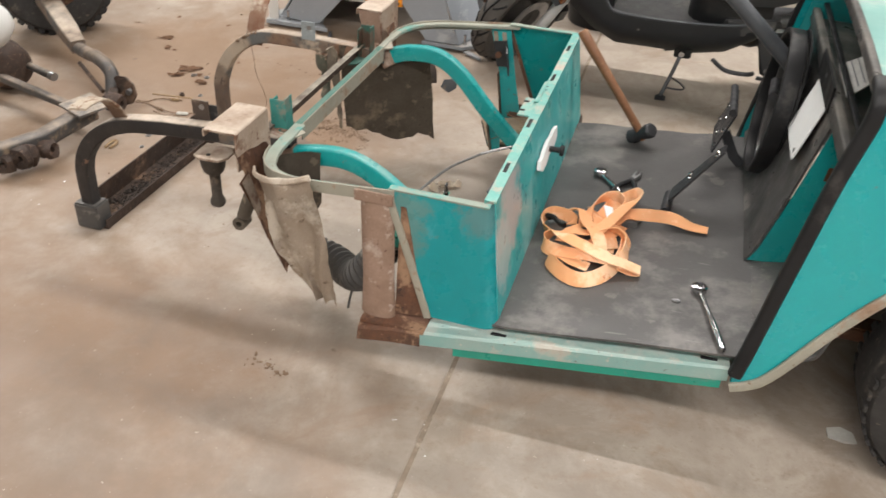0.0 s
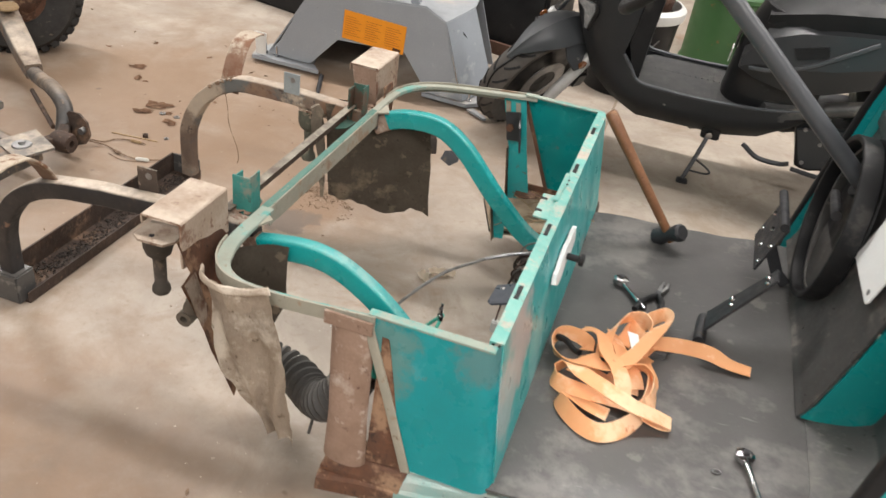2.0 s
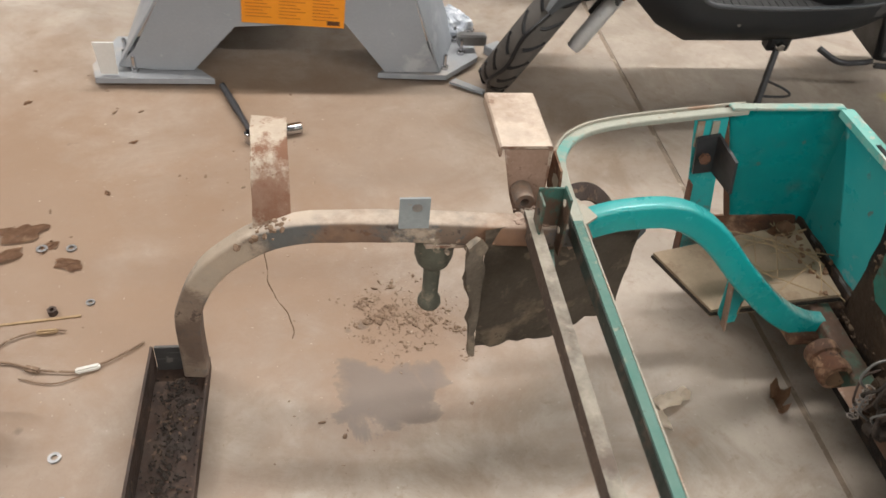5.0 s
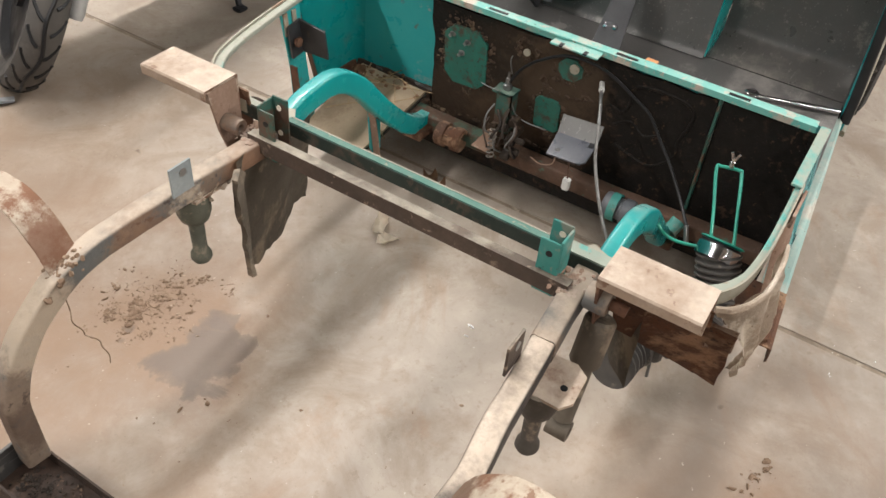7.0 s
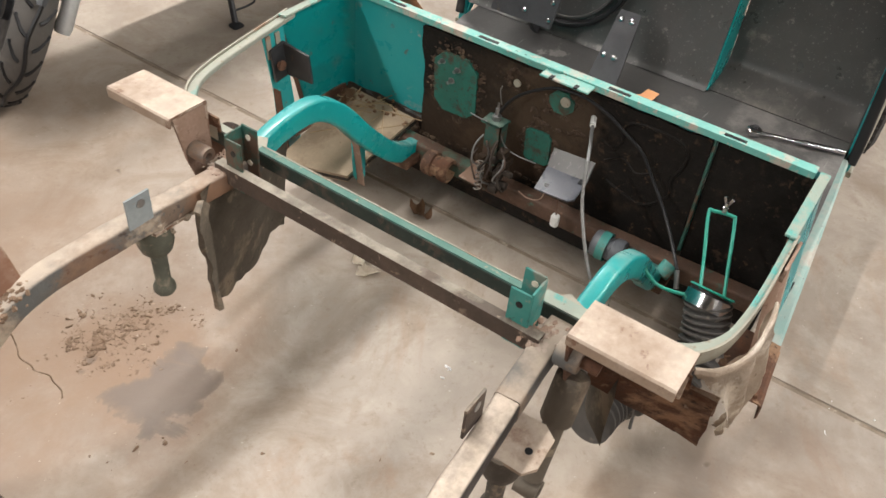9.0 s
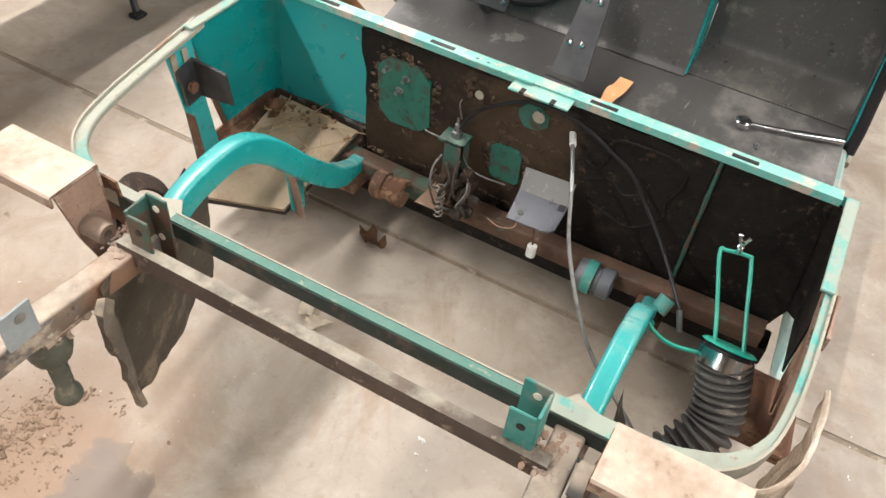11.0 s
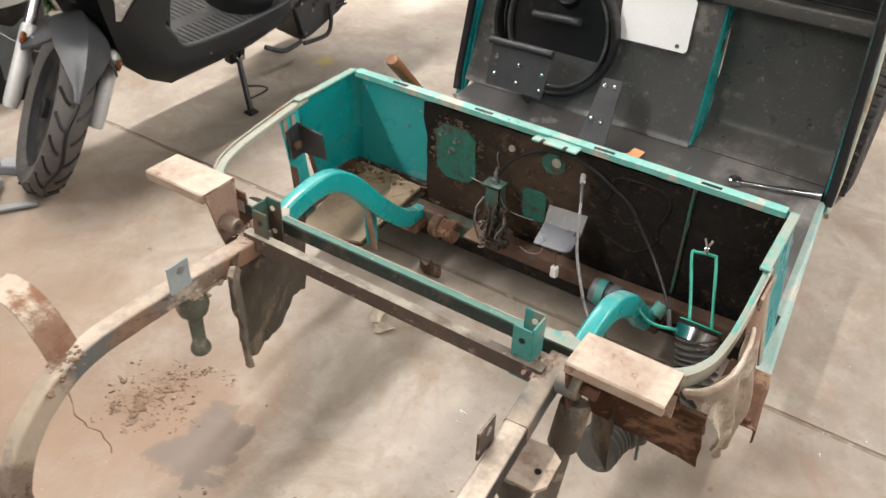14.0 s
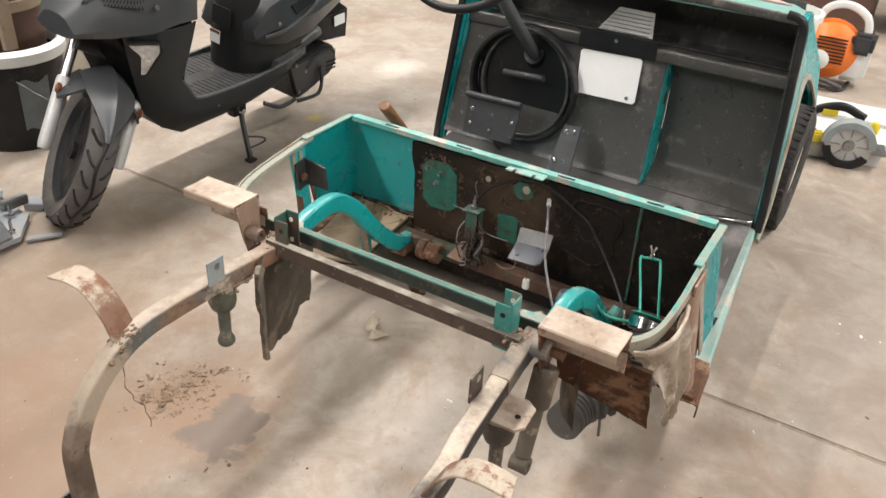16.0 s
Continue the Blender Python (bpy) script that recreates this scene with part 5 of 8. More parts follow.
def hose():
    """Ribbed air hose with its clamp and wire handle."""
    line = spline([(-0.262, -0.500, 0.288), (-0.284, -0.516, 0.238), (-0.318, -0.522, 0.188), (-0.368, -0.486, 0.142), (-0.448, -0.428, 0.128), (-0.528, -0.418, 0.138)], 16)
    pts, sc = [], []
    for i, p in enumerate(line):
        pts.append(p)
        sc.append(1.0 + (0.15 if i % 4 in (0, 1) else -0.15))
    h = part("bellows_hose", sweep(pts, ring(0.0385, 22), (0, 1, 0), scale=sc), HOSE, cart, "ribbed dark rubber air hose")
    tip = Matrix.Translation((-0.262, -0.497, 0.288)) @ Matrix.Rotation(radians(40), 4, "Y")
    part("clamp", lathe([(0.040, -0.013), (0.0435, -0.013), (0.0435, 0.013), (0.040, 0.013)], n=28, m=tip), CHROME, h, "bright steel hose clamp")
    part("mouth", lathe([(0.033, -0.01), (0.0395, -0.01), (0.0395, 0.018), (0.033, 0.018)], n=24, m=tip), BLACK, h)
    w = part("wire_handle", wire([(-0.245, -0.520, 0.300), (-0.20, -0.500, 0.34), (-0.145, -0.474, 0.395), (-0.140, -0.466, 0.402), (-0.142, -0.432, 0.398), (-0.147, -0.424, 0.392), (-0.20, -0.452, 0.34), (-0.255, -0.478, 0.294)], 0.0034, steps=6), WIRE_GREEN, cart, "teal bent wire handle")
    part("wire_stay", wire([(-0.245, -0.535, 0.300), (-0.262, -0.49, 0.294), (-0.275, -0.42, 0.285), (-0.262, -0.38, 0.285), (-0.25, -0.355, 0.31)], 0.0036), WIRE_GREEN, w)
    part("band_plate", lathe([(0, 0), (0.040, 0.0), (0.045, 0.002), (0.040, 0.005), (0, 0.004)], n=24, m=tip @ Matrix.Translation((0, 0, 0.020))), WIRE_GREEN, w)
    part("wing_nut", lathe([(0.006, 0), (0.006, 0.012), (0.004, 0.013), (0.004, 0.022)], (-0.141, -0.449, 0.404), "z", 8), CHROME, w)
    for k in (-1, 1):
        part("wing", slab([(-0.141, -0.449 + k * 0.003, 0.418), (-0.141, -0.449 + k * 0.010, 0.436), (-0.141, -0.449 + k * 0.005, 0.438), (-0.141, -0.449, 0.424)], 0.004, 0.001), CHROME, w)


hose()


def canvas():
    """Stiff dirty cloth wrapped round the rear right corner of the rim, its top edge folded over."""
    nu, nv = 34, 34
    bm = bmesh.new()
    grid = []
    line = spline([(-0.594, -0.528, 0), (-0.576, -0.558, 0), (-0.545, -0.583, 0), (-0.50, -0.598, 0), (-0.455, -0.602, 0), (-0.410, -0.602, 0)], 8)
    for i in range(nu + 1):
        u = i / nu
        k = u * (len(line) - 1)
        p = line[int(k)].lerp(line[min(int(k) + 1, len(line) - 1)], k - int(k))
        row = []
        for j in range(nv + 1):
            v = j / nv
            # the cloth gathers towards its foot, which lies further forward
            foot = Vector((-0.408 + 0.060 * u, -0.622 + 0.01 * math.sin(5 * u), 0.137 + 0.018 * u + 0.012 * math.sin(11 * u)))
            knee = Vector((-0.500 + 0.128 * u, -0.622, 0.28 + 0.03 * u))
            head = Vector((p.x + 0.014 * (1 - u), p.y - 0.018 * (1 - u), 0.438 + 0.040 * u ** 2))
            q = head.lerp(knee, v / 0.5) if v < 0.5 else knee.lerp(foot, (v - 0.5) / 0.5)
            q = q + Vector((0.004 * math.sin(9 * v + 5 * u), -0.010 * math.sin(3.14 * v) - 0.008 * math.sin(13 * u + 6 * v) * (0.3 + v), 0))
            row.append(bm.verts.new(q))
        grid.append(row)
    for i in range(nu):
        for j in range(nv):
            bm.faces.new((grid[i][j], grid[i + 1][j], grid[i + 1][j + 1], grid[i][j + 1]))
    bmesh.ops.solidify(bm, geom=bm.faces[:], thickness=0.005)
    rough(bm, 0.009, 0.10)
    rough(bm, 0.0045, 0.030, 4.0)
    rough(bm, 0.002, 0.012, 7.0)
    c = part("canvas_flap", bm, CANVAS, cart, "stiff dirt-caked canvas hanging from the rim")
    roll = [Vector((p.x - 0.003 + 0.014 * (1 - k / (len(line) - 1)), p.y - 0.006 - 0.018 * (1 - k / (len(line) - 1)), 0.440 + 0.040 * (k / (len(line) - 1)) ** 2)) for k, p in enumerate(line)]
    part("folded_hem", rough(sweep(roll, ring(0.004, 8, 0.008), (0, 0, 1)), 0.003, 0.03), CANVAS, c, "rolled top hem")


canvas()


# ---------------------------------------------------------------- golf cart: cowl
def cowl():
    """The front body, which narrows towards its top."""
    before = set(bpy.data.objects)
    cowl_parts()
    for ob in set(bpy.data.objects) - before:
        for v in ob.data.vertices:
            high = max(0.0, v.co.z - 0.25)
            v.co.y *= 1.0 - 0.12 * high - 0.16 * max(0.0, v.co.x - 0.69) * min(1.0, max(0.0, v.co.z - 0.42) / 0.25)
            v.co.z = min(v.co.z, 0.635) + max(0.0, v.co.z - 0.635) * 0.88


def cowl_parts():
    half = 0.603
    foot = [(0.585, zf(0.585) + 0.004), (0.60, 0.262), (0.635, 0.40), (0.685, 0.635)]
    # driver's toe board
    prof = spline([(x, 0, z) for x, z in foot], 5)
    bm = sweep([(p.x, 0.195, p.z) for p in prof], [(-0.385, 0.0), (0.385, 0.0), (0.385, 0.006), (-0.385, 0.006)], (-1, 0, 0.2))
    toe = part("toe_board", bm, BLACK_DUSTY, cart, "dusty black toe board")
    deep = [(0.60, zf(0.60) + 0.002), (0.70, 0.255), (0.735, 0.32), (0.775, 0.635)]
    prof = spline([(x, 0, z) for x, z in deep], 5)
    part("toe_board", sweep([(p.x, -0.388, p.z) for p in prof], [(-0.192, 0.0), (0.192, 0.0), (0.192, 0.006), (-0.192, 0.006)], (-1, 0, 0.2)), BLACK_DUSTY, cart, "recessed dusty black toe board")
    part("step_side", slab([(0.588, -0.192, 0.235), (0.72, -0.192, 0.245), (0.785, -0.192, 0.63), (0.688, -0.192, 0.63), (0.64, -0.192, 0.41), (0.605, -0.192, 0.27)], 0.005), TEAL, cart, "bare teal side of the footwell step")
    part("sticker", slab([(0.70, -0.1955, 0.52), (0.725, -0.1955, 0.52), (0.722, -0.1955, 0.485), (0.697, -0.1955, 0.485)], 0.001), INK, cart)
    # instrument shelf with its lip
    shelf = part("dash_shelf", prism([(0.68, 0.632), (0.95, 0.632), (0.95, 0.86), (0.945, 0.86), (0.945, 0.640), (0.684, 0.640)], "y", -0.578, 0.578), BLACK_DUSTY, cart, "open dash shelf, dusty black")
    part("shelf_lip", sweep([(0.678, -0.578, 0.652), (0.678, 0.578, 0.652)], rounded(0.022, 0.045, 0.006), (0, 0, 1)), BLACK_DUSTY, shelf)
    part("lip_edge", sweep([(0.70, -0.578, 0.690), (0.70, 0.578, 0.690)], rounded(0.014, 0.01, 0.003), (0, 0, 1)), BLACK, shelf)
    part("upright_panel", box((0.663, -0.15, 0.63), (0.668, 0.13, 0.70), 0.001), BLACK, shelf)
    part("rivet", lathe([(0.007, 0), (0.005, 0.003), (0, 0.004)], (0.6625, -0.005, 0.675), "x", 10), STEEL, shelf)
    p = part("paper_sheet", slab([(0.670, 0.118, 0.612), (0.671, 0.110, 0.620), (0.668, -0.100, 0.628), (0.666, -0.108, 0.620), (0.631, -0.116, 0.494), (0.629, -0.108, 0.485), (0.631, 0.092, 0.481), (0.633, 0.100, 0.489)], 0.003, 0.0), PAPER, cart, "blank white card on the toe board")
    part("screw", lathe([(0.007, 0), (0.005, 0.004), (0, 0.005)], (0.630, -0.085, 0.50), "x", 10), STEEL, p)
    part("printed_sheet", slab([(0.70, 0.10, 0.668), (0.70, -0.12, 0.668), (0.80, -0.085, 0.76), (0.80, 0.05, 0.76)], 0.003), surface("faded_print", (0.66, 0.65, 0.62), (0.52, 0.51, 0.49), size=40, rough_at=0.6), shelf, "curled printed sheet, too faded to read")
    for k in range(7):
        u = 0.1 + 0.12 * k
        part("print_line", slab([(0.6975 + 0.10 * u, 0.085 - 0.03 * u, 0.6725 + 0.092 * u), (0.6975 + 0.10 * u, -0.105 + 0.025 * u, 0.6725 + 0.092 * u), (0.6992 + 0.10 * u, -0.105 + 0.025 * u, 0.6742 + 0.092 * u), (0.6992 + 0.10 * u, 0.085 - 0.03 * u, 0.6742 + 0.092 * u)], 0.001), BLUE_GREY, shelf)
    # outer cheeks with the wheel arch
    arch = [(0.568, 0.168), (0.60, 0.182), (0.638, 0.218), (0.719, 0.355), (0.795, 0.462), (0.875, 0.532), (0.96, 0.565), (1.08, 0.565), (1.2, 0.52), (1.28, 0.43), (1.33, 0.30), (1.45, 0.32),
            (1.48, 0.50), (1.40, 0.66), (1.20, 0.755), (0.95, 0.83), (0.69, 0.872), (0.668, 0.868), (0.661, 0.80), (0.640, 0.687), (0.611, 0.476), (0.575, 0.262)]
    for s in (-1, 1):
        ch = part("cheek_panel", prism(arch, "y", min(s * 0.586, s * half), max(s * 0.586, s * half), 0.003), CHEEK_TEAL, cart, "large teal front side panel")
        part("arch_lip", sweep(spline([(x, s * 0.607, z - 0.004) for x, z in arch[:11]], 4), rounded(0.022, 0.012, 0.004), (0, s, 0.1)), CREAM, ch, "rubbed grey-green arch lip")
        edge = [(0.572, 0.196), (0.582, 0.262), (0.611, 0.476), (0.640, 0.687), (0.660, 0.80), (0.664, 0.835)]
        way = [(x, s * 0.600, z) for x, z in edge] + [(0.665, s * 0.594, 0.860), (0.665, s * 0.575, 0.875), (0.665, s * 0.545, 0.881)]
        part("edge_trim", sweep(spline(way, 5), rounded(0.030, 0.026, 0.008), (0, s, 0.0)), BLACK, ch, "black rubber edge trim")
        part("inner_lining", prism([(0.582, 0.195), (0.63, 0.47), (0.66, 0.687), (0.68, 0.86), (0.94, 0.80), (0.94, 0.60), (0.78, 0.55), (0.70, 0.30)], "y", min(s * 0.579, s * 0.584), max(s * 0.579, s * 0.584)), BLACK_DUSTY if s < 0 else TEAL_DULL, ch)
    # hood
    top = spline([(0.668, 0, 0.872), (0.80, 0, 0.868), (0.95, 0, 0.84), (1.20, 0, 0.765), (1.40, 0, 0.67), (1.48, 0, 0.52)], 5)
    hood = part("hood", sweep(top, [(-0.584, -0.012), (-0.54, 0.004), (-0.3, 0.012), (0, 0.015), (0.3, 0.012), (0.54, 0.004), (0.584, -0.012), (0.584, -0.018), (-0.584, -0.018)], (0, 0, 1)), HOOD_MINT, cart, "faded mint hood")
    part("hood_edge", sweep([(0.664, -0.584, 0.866), (0.664, -0.3, 0.878), (0.664, 0.3, 0.878), (0.664, 0.584, 0.866)], rounded(0.018, 0.03, 0.006), (0, 0, 1)), BLACK_DUSTY, hood)
    badge = part("badge", slab([(0.775, -0.27, 0.886), (0.805, -0.24, 0.886), (0.865, -0.44, 0.878), (0.805, -0.54, 0.876)], 0.004, 0.001), surface("faded_badge", (0.55, 0.45, 0.42), (0.60, 0.30, 0.28), size=60, rough_at=0.5), hood, "faded pink and white badge")
    part("front_sheet", box((1.455, -0.60, 0.28), (1.47, 0.60, 0.56), 0.003), TEAL, cart)
    return toe


cowl()


def wheel(s):
    w = thing_part("wheel", cart)
    t = [(0.125, -0.075), (0.150, -0.092), (0.190, -0.100), (0.215, -0.092), (0.228, -0.070), (0.231, -0.03), (0.231, 0.03), (0.228, 0.070), (0.215, 0.092), (0.190, 0.100), (0.150, 0.092), (0.125, 0.075)]
    part("tyre", lathe(t, (1.058, s * 0.53, 0.231), "y", 48), TYRE, w, "worn small turf tyre")
    rim = [(0.0, -0.03), (0.03, -0.035), (0.05, -0.03), (0.085, -0.045), (0.105, -0.06), (0.118, -0.082), (0.130, -0.082), (0.130, 0.05), (0, 0.05)]
    bm = lathe(rim, (0, 0, 0), "y", 32)
    if s > 0:
        flip_y(bm)
    bm.transform(Matrix.Translation((1.058, s * 0.53, 0.231)))
    part("rim", bm, RIM_WHITE, w, "white steel rim")
    lugs = bmesh.new()
    for k in range(44):
        a = 2 * math.pi * k / 44
        m = Matrix.Translation((1.058, s * 0.53, 0.231)) @ Matrix.Rotation(a, 4, "Y")
        for e in (-1, 1):
            box((-0.009, e * 0.072 - 0.018, 0.222), (0.009, e * 0.072 + 0.018, 0.2298), 0.002, lugs, m)
    tagged(part("tread", lugs, TYRE, w), kind="stuff")


def thing_part(name, parent):
    ob = new(name)
    ob.empty_display_size = 0.05
    ob.parent = parent
    return ob


wheel(-1)
wheel(1)
part("front_axle", rod((1.058, -0.45, 0.231), (1.058, 0.45, 0.231), 0.03), RUST, cart)
part("frame_tube", box((0.58, -0.30, 0.13), (1.10, -0.24, 0.17), 0.004), RUST, cart)
part("frame_tube", box((0.58, 0.24, 0.13), (1.10, 0.30, 0.17), 0.004), RUST, cart)


def steering():
    base, top = Vector((0.70, 0.265, 0.515)), Vector((0.125, 0.265, 1.005))
    c = part("steering_column", rod(base, top, 0.021, 18), SCOOTER_GREY, cart, "dark steering column")
    part("collar", sweep([base, base + (top - base) * 0.13], ring(0.036, 20), (0, 1, 0)), BLACK, c)
    d = (top - base).normalized()
    side = Vector((0, 1, 0))
    up = d.cross(side).normalized()
    loop = [top + side * (0.19 * math.cos(a)) + up * (0.19 * math.sin(a)) for a in [2 * math.pi * k / 48 for k in range(48)]]
    w = part("steering_wheel", sweep(loop, ring(0.0125, 12), d, closed=True), BLACK, cart, "thin black steering wheel")
    for a in (0, 180, 270):
        e = top + side * (0.185 * math.cos(radians(a))) + up * (0.185 * math.sin(radians(a)))
        part("spoke", sweep([top - d * 0.02, (top + e) / 2 - d * 0.01, e], rounded(0.026, 0.006, 0.002), d), STEEL, w)
    part("hub", lathe([(0, -0.03), (0.035, -0.03), (0.04, 0.0), (0.03, 0.012), (0, 0.014)], n=20, m=Matrix.Translation(top) @ d.to_track_quat("Z", "Y").to_matrix().to_4x4()), BLACK, w)
    # wide band hoop round the column's foot
    ctr = Vector((0.603, 0.285, 0.468))
    n = Vector((-0.998, 0, 0.06))
    a1, a2 = Vector((0, 1, 0)), n.cross(Vector((0, 1, 0))).normalized()
    loop = [ctr + a1 * (0.195 * math.cos(a)) + a2 * (0.198 * math.sin(a)) for a in [2 * math.pi * k / 56 for k in range(56)]]
    h = part("column_boot", sweep(loop, rounded(0.014, 0.046, 0.004), n, closed=True, flat=True), BLACK, cart, "black hoop-shaped boot round the column")
    loop = [ctr - n * 0.02 + a1 * (0.165 * math.cos(a)) + a2 * (0.185 * math.sin(a)) for a in [2 * math.pi * k / 56 for k in range(56)]]
    part("inner_rib", sweep(loop, rounded(0.010, 0.03, 0.003), n, closed=True, flat=True), BLACK_DUSTY, h)
    part("boot_skin", slab([ctr - n * 0.03 + a1 * (0.19 * math.cos(a)) + a2 * (0.21 * math.sin(a)) for a in [2 * math.pi * k / 28 for k in range(28)]], 0.004), BLACK, h)
    part("cross_rod", rod((0.60, 0.36, 0.50), (0.585, 0.20, 0.515), 0.012), DARK_STEEL, h)


steering()


def pedal(name, corners, bolts, rodded):
    p = part(name, slab(corners, 0.006, 0.001), DARK_STEEL, cart, "black pedal plate with bright bolt heads")
    c = [Vector(q) for q in corners]
    n = (c[1] - c[0]).cross(c[3] - c[0]).normalized()
    if n.x > 0:
        n = -n
    for u, v in bolts:
        q = c[0] + (c[1] - c[0]) * u + (c[3] - c[0]) * v + n * 0.003
        part("bolt", lathe([(0.008, 0), (0.007, 0.004), (0.003, 0.006), (0, 0.006)], n=12, m=Matrix.Translation(q) @ n.to_track_quat("Z", "Y").to_matrix().to_4x4()), CHROME, p)
    if rodded:
        part("pivot_rod", rod(c[0] + n * 0.012 + Vector((0, 0.005, 0)), c[1] + n * 0.012, 0.011), DARK_STEEL, p)
    return p


p1 = pedal("brake_pedal", [(0.515, 0.445, 0.425), (0.510, 0.235, 0.432), (0.470, 0.245, 0.300), (0.475, 0.440, 0.295)], [(0.12, 0.35), (0.12, 0.72), (0.5, 0.42), (0.5, 0.8), (0.88, 0.5), (0.88, 0.85)], True)
part("pedal_arm", sweep([(0.50, 0.34, 0.33), (0.54, 0.33, 0.26), (0.57, 0.33, 0.235)], rounded(0.03, 0.012, 0.003), (0, 1, 0)), DARK_STEEL, p1)
p2 = pedal("throttle_pedal", [(0.49, 0.065, 0.415), (0.485, 0.005, 0.420), (0.375, -0.010, 0.255), (0.380, 0.075, 0.250)], [(0.25, 0.12), (0.75, 0.12), (0.25, 0.62), (0.75, 0.62)], False)
part("pedal_hinge", rod((0.376, 0.085, 0.225), (0.37, -0.02, 0.225), 0.014), DARK_STEEL, p2)

# ---------------------------------------------------------------- loose things on and in the cart
def ribbon(points, tilts, width, bm, thick=0.0025, steps=6):
    """A band along a line; tilts in degrees from flat at each point."""
    line = spline(points, steps)
    turn = []
    for i in range(len(line)):
        u = i / steps
        k = min(int(u), len(tilts) - 2)
        turn.append(tilts[k] + (tilts[k + 1] - tilts[k]) * (u - k))
    own = bmesh.new()
    rows = []
    for i, q in enumerate(line):
        t = (line[min(i + 1, len(line) - 1)] - line[max(i - 1, 0)]).normalized()
        side = t.cross(Vector((0, 0, 1))).normalized()
        up = side.cross(t)
        a = radians(turn[i])
        s2, n2 = side * math.cos(a) + up * math.sin(a), up * math.cos(a) - side * math.sin(a)
        rows.append([own.verts.new(q + s2 * e * width / 2 + n2 * h * thick / 2) for e, h in ((-1, -1), (-1, 1), (0, 1.2), (1, 1), (1, -1), (0, -0.8))])
    for one, two in zip(rows, rows[1:]):
        for k in range(6):
            own.faces.new((one[k], one[(k + 1) % 6], two[(k + 1) % 6], two[k]))
    own.faces.new(rows[0][::-1])
    own.faces.new(rows[-1])
    return merged(own, bm)


def strap():
    t = thing("ratchet_strap", "heap of faded orange webbing strap on the rubber mat", "strap", (0.2, -0.18, zf(0.2)))

    def run(width, tilts, *pts):
        f = [(x - 0.2, y + 0.18, z + zf(x) - zf(0.2) + 0.006) for x, y, z in pts]
        part("webbing", ribbon(f, tilts, width, bmesh.new()), STRAP, t)

    # loose tail
    run(0.034, [0, 8, 40, 60, 40, 10, 0], (0.488, -0.080, 0.006), (0.443, -0.076, 0.010), (0.397, -0.071, 0.024), (0.353, -0.071, 0.028), (0.299, -0.079, 0.03), (0.264, -0.11, 0.04), (0.245, -0.154, 0.04))
    # long band over the heap, its loop and its way back
    run(0.037, [0, 5, 8, 10, 5, -40, -85, -80, -55, -20, -5, 0, 0, 0], (0.335, -0.322, 0.014), (0.296, -0.324, 0.028), (0.248, -0.331, 0.047), (0.187, -0.312, 0.060), (0.135, -0.287, 0.065), (0.104, -0.258, 0.056), (0.084, -0.262, 0.04), (0.084, -0.284, 0.030), (0.114, -0.298, 0.026), (0.149, -0.300, 0.024), (0.196, -0.300, 0.022), (0.25, -0.300, 0.015), (0.31, -0.318, 0.006), (0.333, -0.316, 0.006))
    # lower loop, half on edge
    run(0.038, [0, -10, -35, -75, -60, -50, -45, -50, -60, -60, -40, -10], (0.21, -0.350, 0.022), (0.169, -0.344, 0.028), (0.126, -0.325, 0.026), (0.105, -0.330, 0.022), (0.128, -0.362, 0.020), (0.165, -0.392, 0.018), (0.203, -0.402, 0.018), (0.242, -0.375, 0.018), (0.272, -0.322, 0.020), (0.283, -0.257, 0.022), (0.283, -0.206, 0.028), (0.26, -0.178, 0.036))
    # loop standing by the riser
    run(0.034, [20, 60, 75, 80, 80, 70, 40, 10, 0], (0.133, -0.151, 0.018), (0.134, -0.131, 0.022), (0.107, -0.118, 0.028), (0.074, -0.118, 0.030), (0.057, -0.143, 0.028), (0.063, -0.180, 0.024), (0.092, -0.205, 0.026), (0.127, -0.214, 0.034), (0.165, -0.195, 0.04))
    run(0.036, [0, 5, 20, 10, 0, 0, 0], (0.108, -0.066, 0.008), (0.134, -0.081, 0.024), (0.16, -0.131, 0.050), (0.177, -0.196, 0.060), (0.204, -0.235, 0.060), (0.222, -0.269, 0.048), (0.233, -0.300, 0.024))
    # two tall loops at the front of the heap
    run(0.034, [0, 30, 65, 80, 85, 80, 60, 50, 60], (0.171, -0.183, 0.034), (0.168, -0.136, 0.042), (0.179, -0.08, 0.046), (0.203, -0.031, 0.046), (0.237, -0.016, 0.044), (0.261, -0.044, 0.040), (0.259, -0.082, 0.036), (0.235, -0.072, 0.030), (0.208, -0.019, 0.022))
    run(0.035, [0, 5, 10, 25, 70, 85, 60, 30, 10], (0.196, -0.245, 0.050), (0.227, -0.203, 0.062), (0.249, -0.145, 0.064), (0.277, -0.057, 0.052), (0.296, 0.015, 0.034), (0.284, 0.043, 0.026), (0.257, 0.020, 0.020), (0.226, -0.028, 0.016), (0.205, -0.097, 0.016))
    run(0.034, [0, 10, 30, 60, 75, 60, 30], (0.145, -0.225, 0.046), (0.186, -0.232, 0.050), (0.223, -0.214, 0.055), (0.258, -0.204, 0.048), (0.285, -0.226, 0.036), (0.290, -0.276, 0.026), (0.272, -0.300, 0.014))
    # flat layers underneath
    run(0.036, [0, 0, 4, 0], (0.107, -0.203, 0.006), (0.158, -0.213, 0.008), (0.209, -0.235, 0.010), (0.261, -0.234, 0.008))
    run(0.036, [0, 4, 0, 0], (0.184, -0.298, 0.008), (0.202, -0.23, 0.014), (0.236, -0.18, 0.016), (0.265, -0.113, 0.008))
